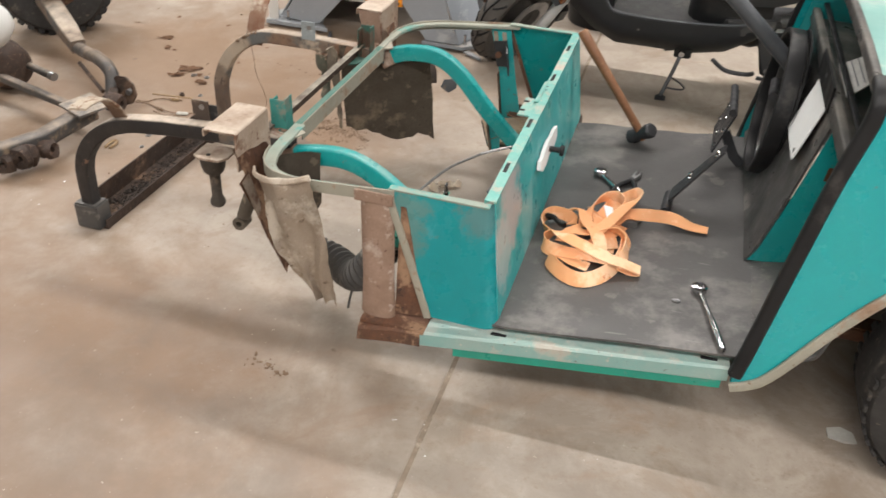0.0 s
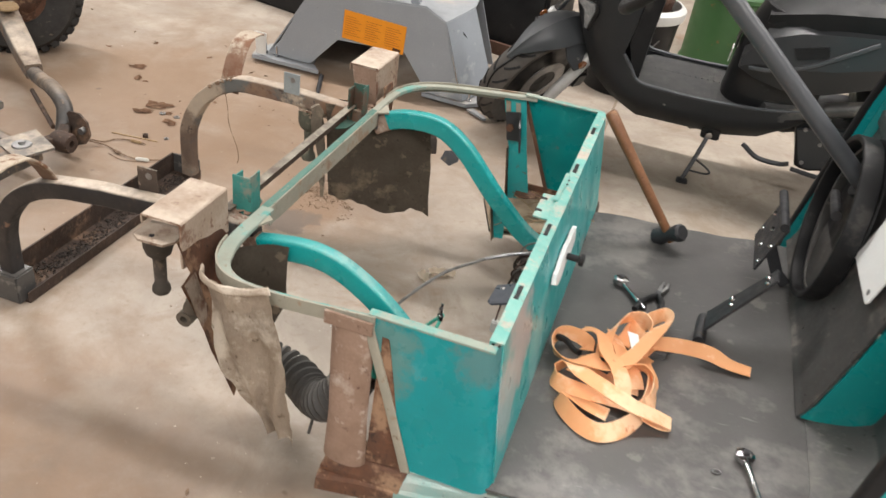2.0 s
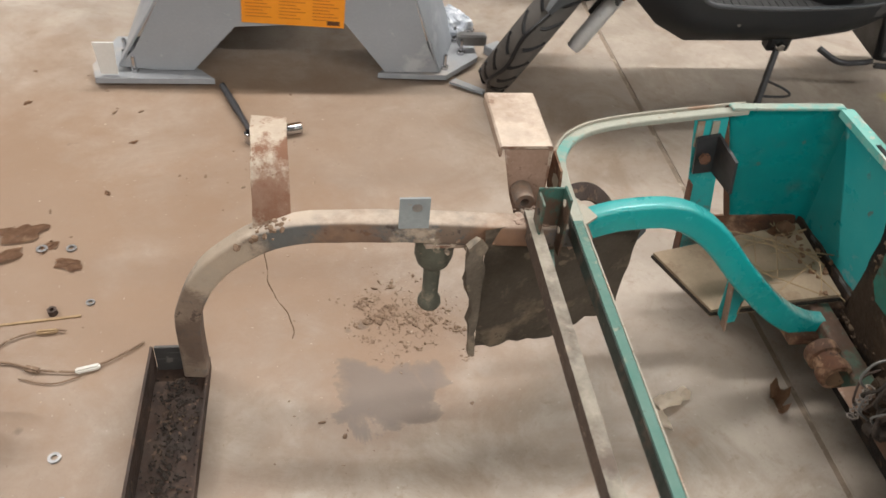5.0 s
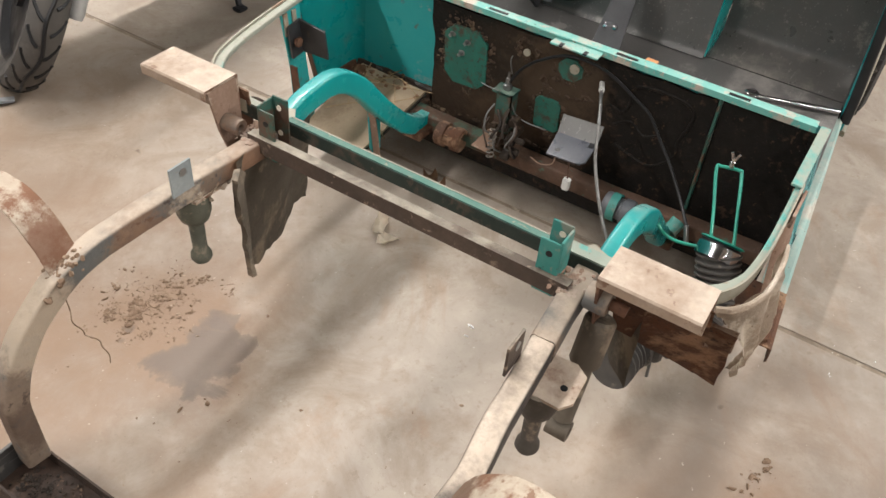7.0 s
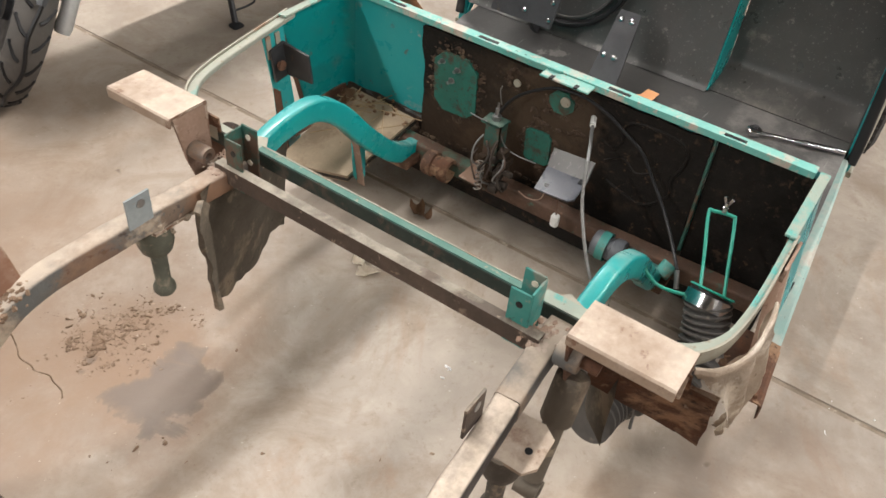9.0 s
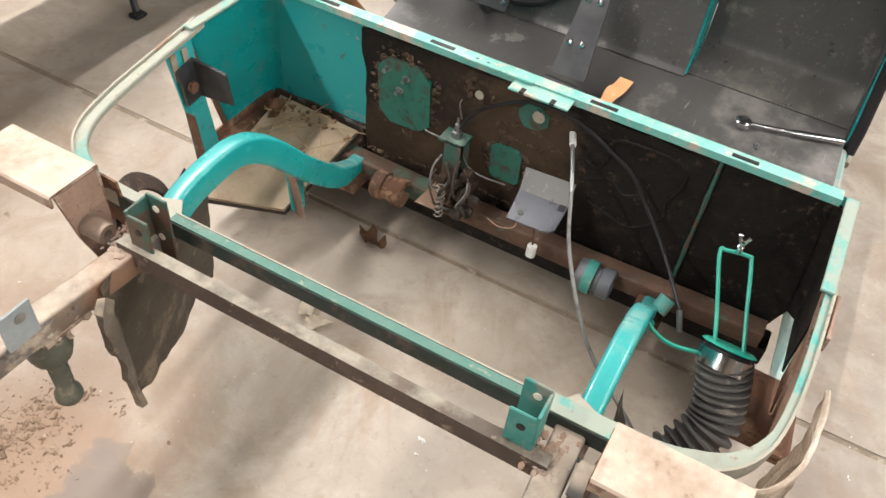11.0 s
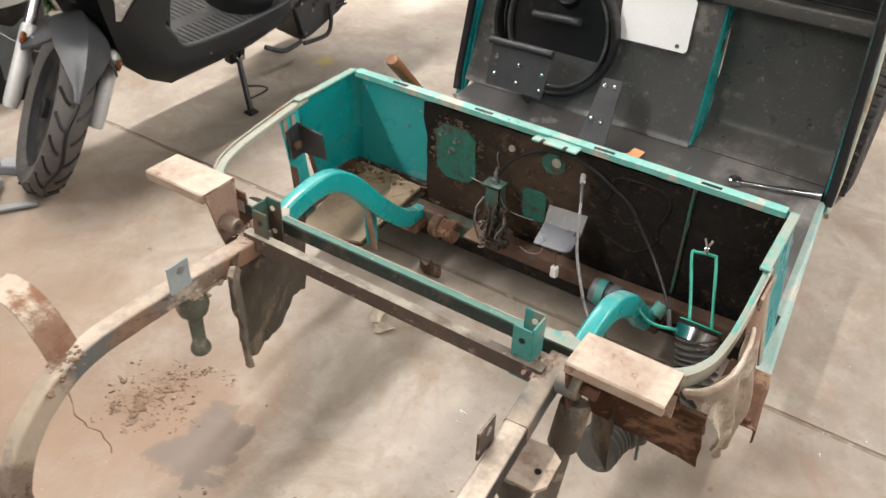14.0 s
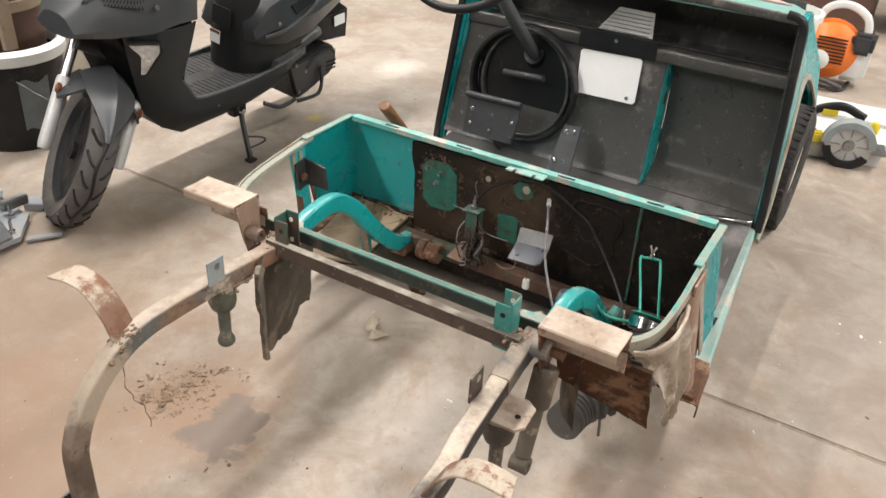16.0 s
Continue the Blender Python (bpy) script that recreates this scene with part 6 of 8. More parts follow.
    run(0.036, [30, 20, 5, 0, 0], (0.180, -0.069, 0.022), (0.199, -0.13, 0.034), (0.216, -0.178, 0.040), (0.241, -0.215, 0.032), (0.255, -0.243, 0.016))
    b = bmesh.new()
    box((0.070, 0.080, 0.010), (0.105, 0.104, 0.032), 0.003, b, pose(0, 0, 0, 0, 0, 0))
    rod((0.064, 0.075, 0.022), (0.112, 0.112, 0.024), 0.006, 8, b)
    part("ratchet_buckle", b, STEEL, t, "small steel buckle")
    part("strap_hook", wire([(-0.128, 0.050, 0.012), (-0.135, 0.035, 0.028), (-0.115, 0.022, 0.034), (-0.095, 0.005, 0.03), (-0.080, -0.008, 0.034)], 0.007), BLACK, t, "black coated hook")
    part("care_label", slab([(0.008, 0.060, 0.078), (0.032, 0.064, 0.074), (0.037, 0.041, 0.072), (0.026, 0.004, 0.072)], 0.002), PAPER, t, "small white sewn label")


strap()


def hammer():
    t = thing("sledge_hammer", "short sledge hammer with worn wooden handle leaning on the riser", "hammer", (0.257, 0.425, zf(0.257) + 0.006))
    end, head = Vector((-0.240, 0.045, 0.325)), Vector((0.0, 0.0, 0.035))
    d = (end - head).normalized()
    pts = [head - d * 0.02, head + d * 0.10, head + d * 0.22, head + d * 0.33, end - d * 0.01, end]
    part("handle", sweep(pts, ring(0.014, 14, 0.019), (0, 1, 0), scale=[0.85, 0.9, 1.0, 1.15, 1.2, 1.0]), WOOD, t)
    across = (Vector((0, -0.25, 1)) - d * d.dot(Vector((0, -0.25, 1)))).normalized()
    m = Matrix.Translation(head) @ across.to_track_quat("Z", "Y").to_matrix().to_4x4()
    part("head", lathe([(0, -0.05), (0.020, -0.05), (0.025, -0.044), (0.025, -0.03), (0.021, -0.02), (0.021, 0.02), (0.025, 0.03), (0.025, 0.044), (0.020, 0.05), (0, 0.05)], n=10, m=m), DARK_STEEL, t, "dark steel hammer head")


hammer()


def ratchet(a, b, name, label):
    a, b = Vector(a), Vector(b)
    t = thing(name, label, "wrench", a)
    d = (b - a)
    n = d.normalized()
    part("handle", sweep([n * 0.012, n * 0.03, d * 0.45, d * 0.5, d * 0.55, d * 0.95, d], ring(0.0075, 12), (0, 0, 1), scale=[0.9, 0.75, 0.7, 0.85, 1.05, 1.0, 0.75]), CHROME, t)
    part("ratchet_head", lathe([(0, -0.008), (0.016, -0.008), (0.019, -0.004), (0.019, 0.007), (0.015, 0.010), (0.008, 0.011), (0, 0.011)], n=22, m=Matrix.Translation((0, 0, 0.001))), CHROME, t)
    part("selector", box((-0.006, -0.006, 0.009), (0.006, 0.006, 0.018), 0.001), DARK_STEEL, t)
    return t


ratchet((0.478, -0.362, zf(0.478) + 0.017), (0.538, -0.578, zf(0.538) + 0.016), "ratchet_wrench", "chrome ratchet wrench lying on the rubber mat")
ratchet((0.166, 0.175, zf(0.166) + 0.017), (0.238, 0.072, zf(0.238) + 0.016), "ratchet_wrench", "small chrome ratchet with dark head on the mat")


def pliers():
    t = thing("pliers", "pliers with black grips, open on the mat", "pliers", (0.262, 0.15, zf(0.262) + 0.016))
    for s in (1, -1):
        part("jaw", sweep([(0.0, 0.0, 0), (0.012 + s * 0.007, 0.035, 0), (0.016 + s * 0.006, 0.06, 0)], rounded(0.010, 0.010, 0.003), (0, 0, 1), scale=[1.2, 1.0, 0.6]), STEEL, t)
        part("grip", sweep(spline([(0.0, 0.0, 0), (-s * 0.022 - 0.008, -0.04, 0), (-s * 0.028 - 0.02, -0.09, -0.002)], 5), ring(0.0075, 10), (0, 0, 1)), BLACK, t)
    part("rivet", lathe([(0.008, -0.007), (0.008, 0.007), (0, 0.008)], n=14), DARK_STEEL, t)


pliers()
single("cotter_pin", wire([(0, 0, 0.004), (0.012, 0.004, 0.004), (0.018, 0.0, 0.004), (0.012, -0.005, 0.004), (0, -0.003, 0.004)], 0.002), STEEL, "bent steel pin on the mat", "pin", at=(0.42, -0.41, zf(0.42) + 0.006))


def plank():
    """Weathered plywood that closes the left bay of the seat box, with leaves and straw on it."""
    b = slab([(-0.235, 0.385, 0.118), (-0.30, 0.555, 0.118), (0.016, 0.575, 0.176), (0.010, 0.365, 0.172)], 0.022, 0.001)
    board = thing("plywood_board", "weathered plywood board in the seat box", "board", (0, 0, 0))
    part("sheet", b, PLY, board)
    part("glue_layer", sweep([(-0.302, 0.556, 0.118), (-0.2355, 0.3835, 0.118), (0.010, 0.3625, 0.172)], [(-0.002, 0.003), (0.002, 0.003), (0.002, -0.004), (-0.002, -0.004)], (0, 0, 1), flat=True), OILY_DIRT, board, "dark layer in the edge")
    m = bmesh.new()
    for k in range(20):
        x, y, a, ln = random.gauss(-0.07, 0.05), random.uniform(0.39, 0.55), random.uniform(0, 6.28), random.uniform(0.03, 0.09)
        dx, dy = math.cos(a) * ln, math.sin(a) * ln
        z = 0.193 + 0.2 * x + random.uniform(0, 0.012)
        wire([(x - dx, y - dy, z), (x, y, z + random.uniform(0.0, 0.012)), (x + dx, y + dy, z)], 0.0013, m, 2, 4)
    single("straw_litter", m, STRAW, "dry straw and stems on the board", "straw", kind="stuff")
    m = bmesh.new()
    for k in range(28):
        x, y, r = random.gauss(-0.010, 0.014), random.uniform(0.37, 0.56), random.uniform(0.0015, 0.005)
        box((x - r, y - r, 0.181 + 0.2 * x), (x + r, y + r, 0.184 + 0.2 * x + r), 0, m)
    single("dirt_litter", rough(m, 0.003, 0.006), LEAF, "brown dirt crumbs in the seat box corner", "dirt", kind="stuff")


plank()


def leaf(at, size, material, label, turn, curl=0.35, name="dry_leaf"):
    """A crumpled lobed leaf."""
    bm = bmesh.new()
    n, m = 20, 5
    c = bm.verts.new((0, 0, 0))
    rows = []
    for j in range(1, m + 1):
        row = []
        for k in range(n):
            a = 2 * math.pi * k / n
            lobes = 0.80 + (0.10 * math.cos(3 * a + turn) + 0.55 * noise.noise(Vector((1.6 * math.cos(a), 1.6 * math.sin(a), turn * 0.37 + at[0])))) * (j / m)
            r = size * j / m * lobes
            p = Vector((r * math.cos(a), r * math.sin(a) * 0.55, 0))
            p.z = curl * size * (0.5 + noise.noise(p * (2.2 / size) + Vector((turn, at[0], 0)))) * (j / m) ** 1.3
            row.append(bm.verts.new(p))
        rows.append(row)
    for k in range(n):
        bm.faces.new((c, rows[0][k], rows[0][(k + 1) % n]))
        for a, b in zip(rows, rows[1:]):
            bm.faces.new((a[k], b[k], b[(k + 1) % n], a[(k + 1) % n]))
    bmesh.ops.solidify(bm, geom=bm.faces[:], thickness=0.0012)
    rough(bm, size * 0.07, size * 0.3, turn)
    low = min(v.co.z for v in bm.verts)
    for v in bm.verts:
        v.co.z -= low
    return single(name, bm, material, label, "leaf", at=at, turn=(0, 0, turn))


leaf((-0.33, 0.262, 0), 0.044, PALE_LEAF, "pale crumpled leaf on the concrete floor", 20, 0.6)
leaf((-0.365, 0.215, 0), 0.036, PALE_LEAF, "pale crumpled leaf on the concrete floor", 130, 0.7)
leaf((-0.110, 0.250, 0), 0.042, LEAF, "curled brown leaf on the concrete floor", 80, 0.9)
leaf((-0.045, 0.545, 0.176), 0.045, LEAF, "curled brown leaf on the plywood board", 10, 0.8)
for x, y, s, a in ((-1.944, 1.073, 0.045, 8), (-1.875, 0.975, 0.032, -40), (-1.83, 0.965, 0.018, 20), (-1.654, 0.803, 0.058, 12), (-1.673, 0.725, 0.045, 35), (-1.536, 0.696, 0.040, -25), (-1.59, 0.755, 0.030, 60), (-1.772, 1.336, 0.018, 60), (-2.18, 1.195, 0.018, 10), (-2.047, 1.343, 0.018, 100), (-1.472, 1.151, 0.014, 30), (-1.50, 0.941, 0.014, 140)):
    leaf((x, y, 0), s, LEAF, "flat brown leaf on the concrete floor", a, 0.12)


def crumbs(name, label, spots, material=DIRT, kind="stuff", seed=3):
    """Loose bits on the floor, in small drifts: spots of (x, y, spread, spread, count, size)."""
    rnd = random.Random(seed)
    bm = bmesh.new()
    for cx, cy, sx, sy, count, size in spots:
        drifts = [(rnd.gauss(cx, sx), rnd.gauss(cy, sy)) for _ in range(max(3, count // 14))]
        for k in range(count):
            dx, dy = drifts[rnd.randrange(len(drifts))]
            x, y = rnd.gauss(dx, sx * 0.22), rnd.gauss(dy, sy * 0.22)
            r = size * rnd.choice((0.3, 0.4, 0.5, 0.7, 1.0, 1.6))
            m = Matrix.Translation((x, y, r * 0.25)) @ Matrix.Rotation(rnd.uniform(0, 6.28), 4, "Z") @ Matrix.Diagonal((r * rnd.uniform(1, 1.8), r * rnd.uniform(0.4, 1), r * rnd.uniform(0.2, 0.6), 1))
            own = bmesh.new()
            bmesh.ops.create_icosphere(own, subdivisions=1, radius=1.0)
            own.transform(m)
            merged(own, bm)
    return single(name, rough(bm, 0.002, 0.005), material, label, "dirt", kind=kind, smooth=False)


crumbs("dirt_crumbs", "dry brown dirt crumbs fallen under the frame", [(-0.83, 0.52, 0.062, 0.055, 900, 0.0016), (-0.80, 0.49, 0.045, 0.035, 300, 0.0026), (-0.86, 0.545, 0.040, 0.035, 160, 0.0034), (-0.83, 0.52, 0.05, 0.04, 40, 0.0055)])
crumbs("floor_grit", "scattered grit and specks on the concrete", [(-0.8, 0.0, 0.6, 0.5, 40, 0.0025), (-1.5, 0.5, 0.35, 0.5, 70, 0.0035), (-0.48, -0.72, 0.06, 0.05, 40, 0.004), (-1.9, 1.2, 0.5, 0.5, 30, 0.005), (0.2, -1.0, 0.5, 0.2, 8, 0.003)], seed=7)
crumbs("white_chips", "white flakes on the concrete floor", [(-0.50, -0.097, 0.013, 0.006, 5, 0.005), (0.45, -0.95, 0.15, 0.1, 8, 0.004), (-0.05, -0.75, 0.25, 0.1, 6, 0.003), (-1.25, -0.2, 0.2, 0.2, 8, 0.0025)], PAPER, seed=9)
single("paint_flake", rough(slab([(-0.030, -0.018, 0.003), (0.006, -0.026, 0.003), (0.034, -0.016, 0.003), (0.028, 0.014, 0.003), (0.0, 0.024, 0.003), (-0.032, 0.012, 0.003)], 0.005), 0.004, 0.014), RIM_WHITE, "pale flake of plaster on the floor", "flake", at=(0.856, -0.495, 0.0))
single("hanging_root", wire([(-1.092, 0.360, 0.345), (-1.088, 0.366, 0.285), (-1.090, 0.368, 0.258), (-1.080, 0.362, 0.232), (-1.076, 0.366, 0.212), (-1.060, 0.358, 0.190), (-1.056, 0.362, 0.165), (-1.050, 0.358, 0.140), (-1.054, 0.356, 0.122)], 0.0011, None, 4, 5), DIRT, "thin dry root hanging from the frame tube", "root")
crumbs_on = bmesh.new()
for k in range(70):
    x, y, r = random.gauss(-1.09, 0.020), random.gauss(0.352, 0.010), random.uniform(0.002, 0.006)
    z = 0.138 + 0.26 * math.sqrt(max(0.1, 1 - ((x + 0.965) / 0.268) ** 2)) + 0.021
    own = bmesh.new()
    bmesh.ops.create_icosphere(own, subdivisions=1, radius=r)
    own.transform(Matrix.Translation((x, y, z)))
    merged(own, crumbs_on)
single("dirt_lumps", rough(crumbs_on, 0.003, 0.008), DIRT, "dirt lumps on the bent frame tube", "dirt", kind="stuff")


# ---------------------------------------------------------------- floor tools and parts round the cart
def socket_handle():
    t = thing("socket_handle", "chrome socket on a dark handle lying on the floor", "wrench", (-1.175, 1.15, 0.016))
    part("socket", sweep([(0.0, 0.0, 0), (0.03, 0.01, 0), (0.034, 0.011, 0), (0.085, 0.030, 0), (0.09, 0.032, 0), (0.125, 0.045, 0)], ring(0.014, 18), (0, 0, 1), scale=[1, 1, 0.8, 0.8, 1.1, 1.1]), CHROME, t)
    part("collar", lathe([(0.017, -0.015), (0.019, -0.012), (0.019, 0.015), (0.015, 0.018)], (0, 0, 0), "z", 18), CHROME, t)
    part("handle", sweep([(0.0, 0.01, 0), (-0.03, 0.09, 0), (-0.05, 0.14, 0), (-0.095, 0.255, 0)], ring(0.009, 12), (0, 0, 1), scale=[0.8, 0.8, 1.1, 1.0]), DARK_STEEL, t)


socket_handle()


def stand():
    """Grey folded-steel wheel stand with an orange warning label."""
    t = thing("wheel_stand", "grey painted folded-steel stand with orange label", "stand", (-1.05, 1.455, 0.0))
    f = [(-0.40, 0.035), (-0.30, 0.035), (-0.175, 0.17), (0.125, 0.185), (0.24, 0.035), (0.40, 0.035), (0.36, 0.12), (0.29, 0.34), (0.20, 0.385), (-0.22, 0.355), (-0.33, 0.31), (-0.45, 0.10), (-0.50, 0.045)]
    part("front_plate", prism(f, "y", 0.0, 0.006, 0.002), STAND_GREY, t)
    part("label", box((-0.165, -0.004, 0.178), (0.112, -0.0005, 0.298), 0.0, m=pose(0, 0, 0, 0, 3, 0)), LABEL_ORANGE, t, "orange warning label with illegible print")
    for k in range(9):
        for c in range(3):
            part("print_bar", box((-0.155 + 0.09 * c, -0.0055, 0.197 + 0.0095 * k), (-0.085 + 0.09 * c - 0.012 * ((k * 7 + c) % 3), -0.0042, 0.1995 + 0.0095 * k), 0.0, m=pose(0, 0, 0, 0, 3, 0)), surface_ink, t)
    part("logo_bar", box((0.065, -0.0056, 0.185), (0.100, -0.0042, 0.197), 0.0, m=pose(0, 0, 0, 0, 3, 0)), INK, t)
    # right wing folded back, with its slot
    w = slab([(0.29, 0.003, 0.34), (0.40, 0.003, 0.035), (0.47, 0.22, 0.035), (0.345, 0.22, 0.36)], 0.006)
    part("side_wing", w, STAND_GREY, t)
    part("slot", slab([(0.338, 0.095, 0.295), (0.352, 0.12, 0.265), (0.352, 0.13, 0.235), (0.340, 0.11, 0.26)], 0.012), BLACK, t)
    part("side_wing", slab([(-0.33, 0.003, 0.31), (-0.50, 0.003, 0.045), (-0.50, 0.48, 0.045), (-0.33, 0.48, 0.31)], 0.006), STAND_GREY, t)
    part("top_plate", slab([(-0.33, 0.003, 0.312), (-0.22, 0.003, 0.358), (0.20, 0.003, 0.388), (0.29, 0.003, 0.343), (0.345, 0.22, 0.363), (0.30, 0.48, 0.35), (-0.33, 0.48, 0.313)], 0.006), STAND_GREY, t)
    part("rear_plate", slab([(-0.33, 0.48, 0.31), (0.30, 0.48, 0.345), (0.40, 0.48, 0.045), (-0.50, 0.48, 0.045)], 0.006), STAND_GREY, t)
    # foot plates, bolts and clips
    part("foot_plate", slab([(-0.56, -0.04, 0.022), (-0.24, -0.04, 0.022), (-0.30, 0.03, 0.022), (-0.35, 0.20, 0.022), (-0.54, 0.20, 0.022), (-0.58, 0.03, 0.022)], 0.016, 0.004), STAND_GREY, t)
    part("foot_plate", slab([(0.22, 0.0, 0.022), (0.42, -0.01, 0.022), (0.53, 0.10, 0.022), (0.53, 0.28, 0.022), (0.40, 0.22, 0.022)], 0.016, 0.004), STAND_GREY, t)
    for x, y in ((-0.52, 0.01), (-0.50, 0.10), (0.42, 0.03), (0.48, 0.12), (0.47, 0.20), (-0.46, 0.0)):
        b = part("bolt", lathe([(0.012, 0), (0.012, 0.01), (0.006, 0.012), (0.006, 0.045), (0.003, 0.048)], (x, y, 0.03), "z", 6), CHROME, t)
    part("clip", slab([(-0.545, -0.025, 0.035), (-0.50, -0.025, 0.035), (-0.495, -0.032, 0.135), (-0.55, -0.032, 0.135)], 0.004), WHITE, t)
    part("clip", box((0.47, 0.13, 0.05), (0.56, 0.16, 0.085), 0.004), STEEL, t)
    part("clip", slab([(0.43, -0.02, 0.012), (0.52, -0.08, 0.012), (0.53, -0.065, 0.012), (0.45, 0.0, 0.012)], 0.008), STAND_GREY, t)
    for x, y in ((-0.52, 0.0), (-0.36, 0.0), (0.45, 0.05), (0.5, 0.24)):
        part("foot", lathe([(0.014, 0), (0.016, 0.004), (0.016, 0.014)], (x, y, 0.0), "z", 12), CHROME, t)
    # lever mechanism on top
    part("lever", sweep(spline([(-0.10, 0.10, 0.36), (-0.02, 0.08, 0.40), (0.08, 0.09, 0.40), (0.16, 0.12, 0.46)], 5), rounded(0.05, 0.03, 0.008), (0, 0, 1)), STAND_GREY, t)
    part("lever_post", box((0.11, 0.06, 0.37), (0.15, 0.09, 0.48), 0.004), STAND_GREY, t)


def hardware_bag():
    """Crumpled clear bag with the stand's spare bolts in it."""
    t = thing("plastic_bag", "crumpled clear plastic bag of bolts on the stand's foot", "bag", (-0.585, 1.70, 0.031))
    bm = bmesh.new()
    bmesh.ops.create_icosphere(bm, subdivisions=4, radius=1.0)
    for v in bm.verts:
        v.co = Vector((v.co.x * 0.065, v.co.y * 0.055, (v.co.z * 0.5 + 0.5) * 0.075))
    rough(bm, 0.022, 0.05, 2.0)
    rough(bm, 0.010, 0.018, 5.0)
    for v in bm.verts:
        v.co.z = max(0.0, v.co.z)
    part("film", bm, BAG_FILM, t, "crumpled clear plastic film", smooth=False)
    for x, y, a in ((-0.02, -0.045, 20), (0.03, -0.05, 100), (0.055, 0.0, 60)):
        m = Matrix.Translation((x, y - 0.02, 0.008)) @ Matrix.Rotation(radians(a), 4, "Z") @ Matrix.Rotation(radians(90), 4, "Y")
        part("bolt", lathe([(0, 0), (0.010, 0), (0.010, 0.008), (0.005, 0.008), (0.005, 0.040), (0, 0.041)], n=8, m=m), CHROME, t, "bright bolt")


BAG_FILM = surface("clear_bag", (0.55, 0.60, 0.66), (0.38, 0.42, 0.47), (0.80, 0.83, 0.86), size=40, patch=0.35, patch_size=30, rough_at=0.22, bump=0.3, coat=0.4)
hardware_bag()
surface_ink = surface("label_print", (0.60, 0.20, 0.012), (0.55, 0.18, 0.012), size=9, rough_at=0.6, bump=0.0)
stand()


def rear_axle():
    """Removed rear axle unit with its hanger tubes, lying on the floor."""
    t = thing("axle_assembly", "dirty dismantled axle frame lying on the floor", "axle", (-1.85, 0.30, 0.0))
    o = Vector((-1.85, 0.30, 0.0))
    P = lambda *q: [Vector(p) - o for p in q]
    a = part("lower_bar", rough(sweep(P((-1.655, 0.17, 0.08), (-1.66, 0.05, 0.08), (-1.668, -0.07, 0.08), (-1.73, -0.22, 0.08)), rounded(0.058, 0.058, 0.014), (0, 0, 1)), 0.004, 0.05), TUBE_DIRTY, t, "square bar, dark grey and rusty")
    for x, y, z, r, ax in ((-1.665, -0.165, 0.06, 0.040, "y"), (-1.635, -0.095, 0.06, 0.030, "x"), (-1.70, -0.20, 0.05, 0.034, "y")):
        part("lug", rough(lathe([(r * 0.35, -0.028), (r * 0.9, -0.03), (r, -0.01), (r * 0.8, 0.0), (r, 0.012), (r * 0.85, 0.03), (r * 0.35, 0.028)], P((x, y, z))[0], ax, 16), 0.010, 0.03), RUST_DARK, a)
    pl = part("bar_plate", slab(P((-1.60, 0.045, 0.118), (-1.555, 0.150, 0.122), (-1.69, 0.225, 0.118), (-1.735, 0.105, 0.114)), 0.008, 0.001), GREASY_GREY, a)
    part("washer", lathe([(0.0, 0.014), (0.010, 0.014), (0.010, 0.006), (0.028, 0.005), (0.030, 0)], P((-1.648, 0.118, 0.122))[0], "z", 18), STEEL, pl)
    part("shackle_plate", slab(P((-1.72, 0.365, 0.03), (-1.715, 0.368, 0.10), (-1.68, 0.37, 0.132), (-1.635, 0.36, 0.138), (-1.595, 0.345, 0.122), (-1.58, 0.335, 0.085), (-1.60, 0.33, 0.05), (-1.65, 0.33, 0.03)), 0.008, 0.002), RUST_DARK, t)
    part("shackle_bolt", lathe([(0, -0.016), (0.011, -0.016), (0.011, 0.016), (0, 0.016)], P((-1.607, 0.338, 0.095))[0], "y", 12), STEEL, t)
    part("shackle_bush", rough(lathe([(0.012, -0.032), (0.030, -0.032), (0.034, -0.02), (0.034, 0.02), (0.030, 0.032), (0.012, 0.032)], P((-1.63, 0.268, 0.075))[0], "x", 16), 0.003, 0.03), RUST_DARK, t)
    part("bush_arm", rough(sweep(P((-1.66, 0.20, 0.085), (-1.66, 0.30, 0.075), (-1.70, 0.37, 0.08)), rounded(0.035, 0.03, 0.006), (0, 0, 1)), 0.004, 0.04), RUST_DARK, t)
    part("hanger_tube", rough(sweep(spline(P((-1.70, 0.345, 0.05), (-1.715, 0.385, 0.115), (-1.76, 0.42, 0.14), (-1.85, 0.485, 0.135), (-1.95, 0.555, 0.11), (-2.04, 0.615, 0.095)), 5), ring(0.0265, 16), (0, 0, 1)), 0.0015, 0.05), TUBE_DIRTY, t, "curved dark tube")
    part("thin_brace", sweep(P((-1.75, 0.36, 0.06), (-1.98, 0.53, 0.075)), ring(0.008, 8), (0, 0, 1)), RUST_DARK, t)
    part("axle_beam", rough(sweep(P((-2.05, 0.625, 0.10), (-2.15, 0.70, 0.12), (-2.42, 0.90, 0.18)), rounded(0.085, 0.075, 0.01), (0, 0, 1), scale=[0.7, 0.9, 1.0]), 0.005, 0.06), RAIL, t, "dusty square axle beam")
    part("filler_cap", lathe([(0.04, 0), (0.042, 0.006), (0.036, 0.016), (0, 0.018)], P((-2.33, 0.83, 0.222))[0], "z", 18), STRAW, t, "yellowed filler cap")
    part("cross_strut", rough(sweep(P((-1.70, 0.17, 0.075), (-1.79, 0.186, 0.08), (-2.04, 0.254, 0.08), (-2.18, 0.29, 0.085)), rounded(0.034, 0.028, 0.006), (0, 0, 1)), 0.003, 0.05), TUBE_DIRTY, t)
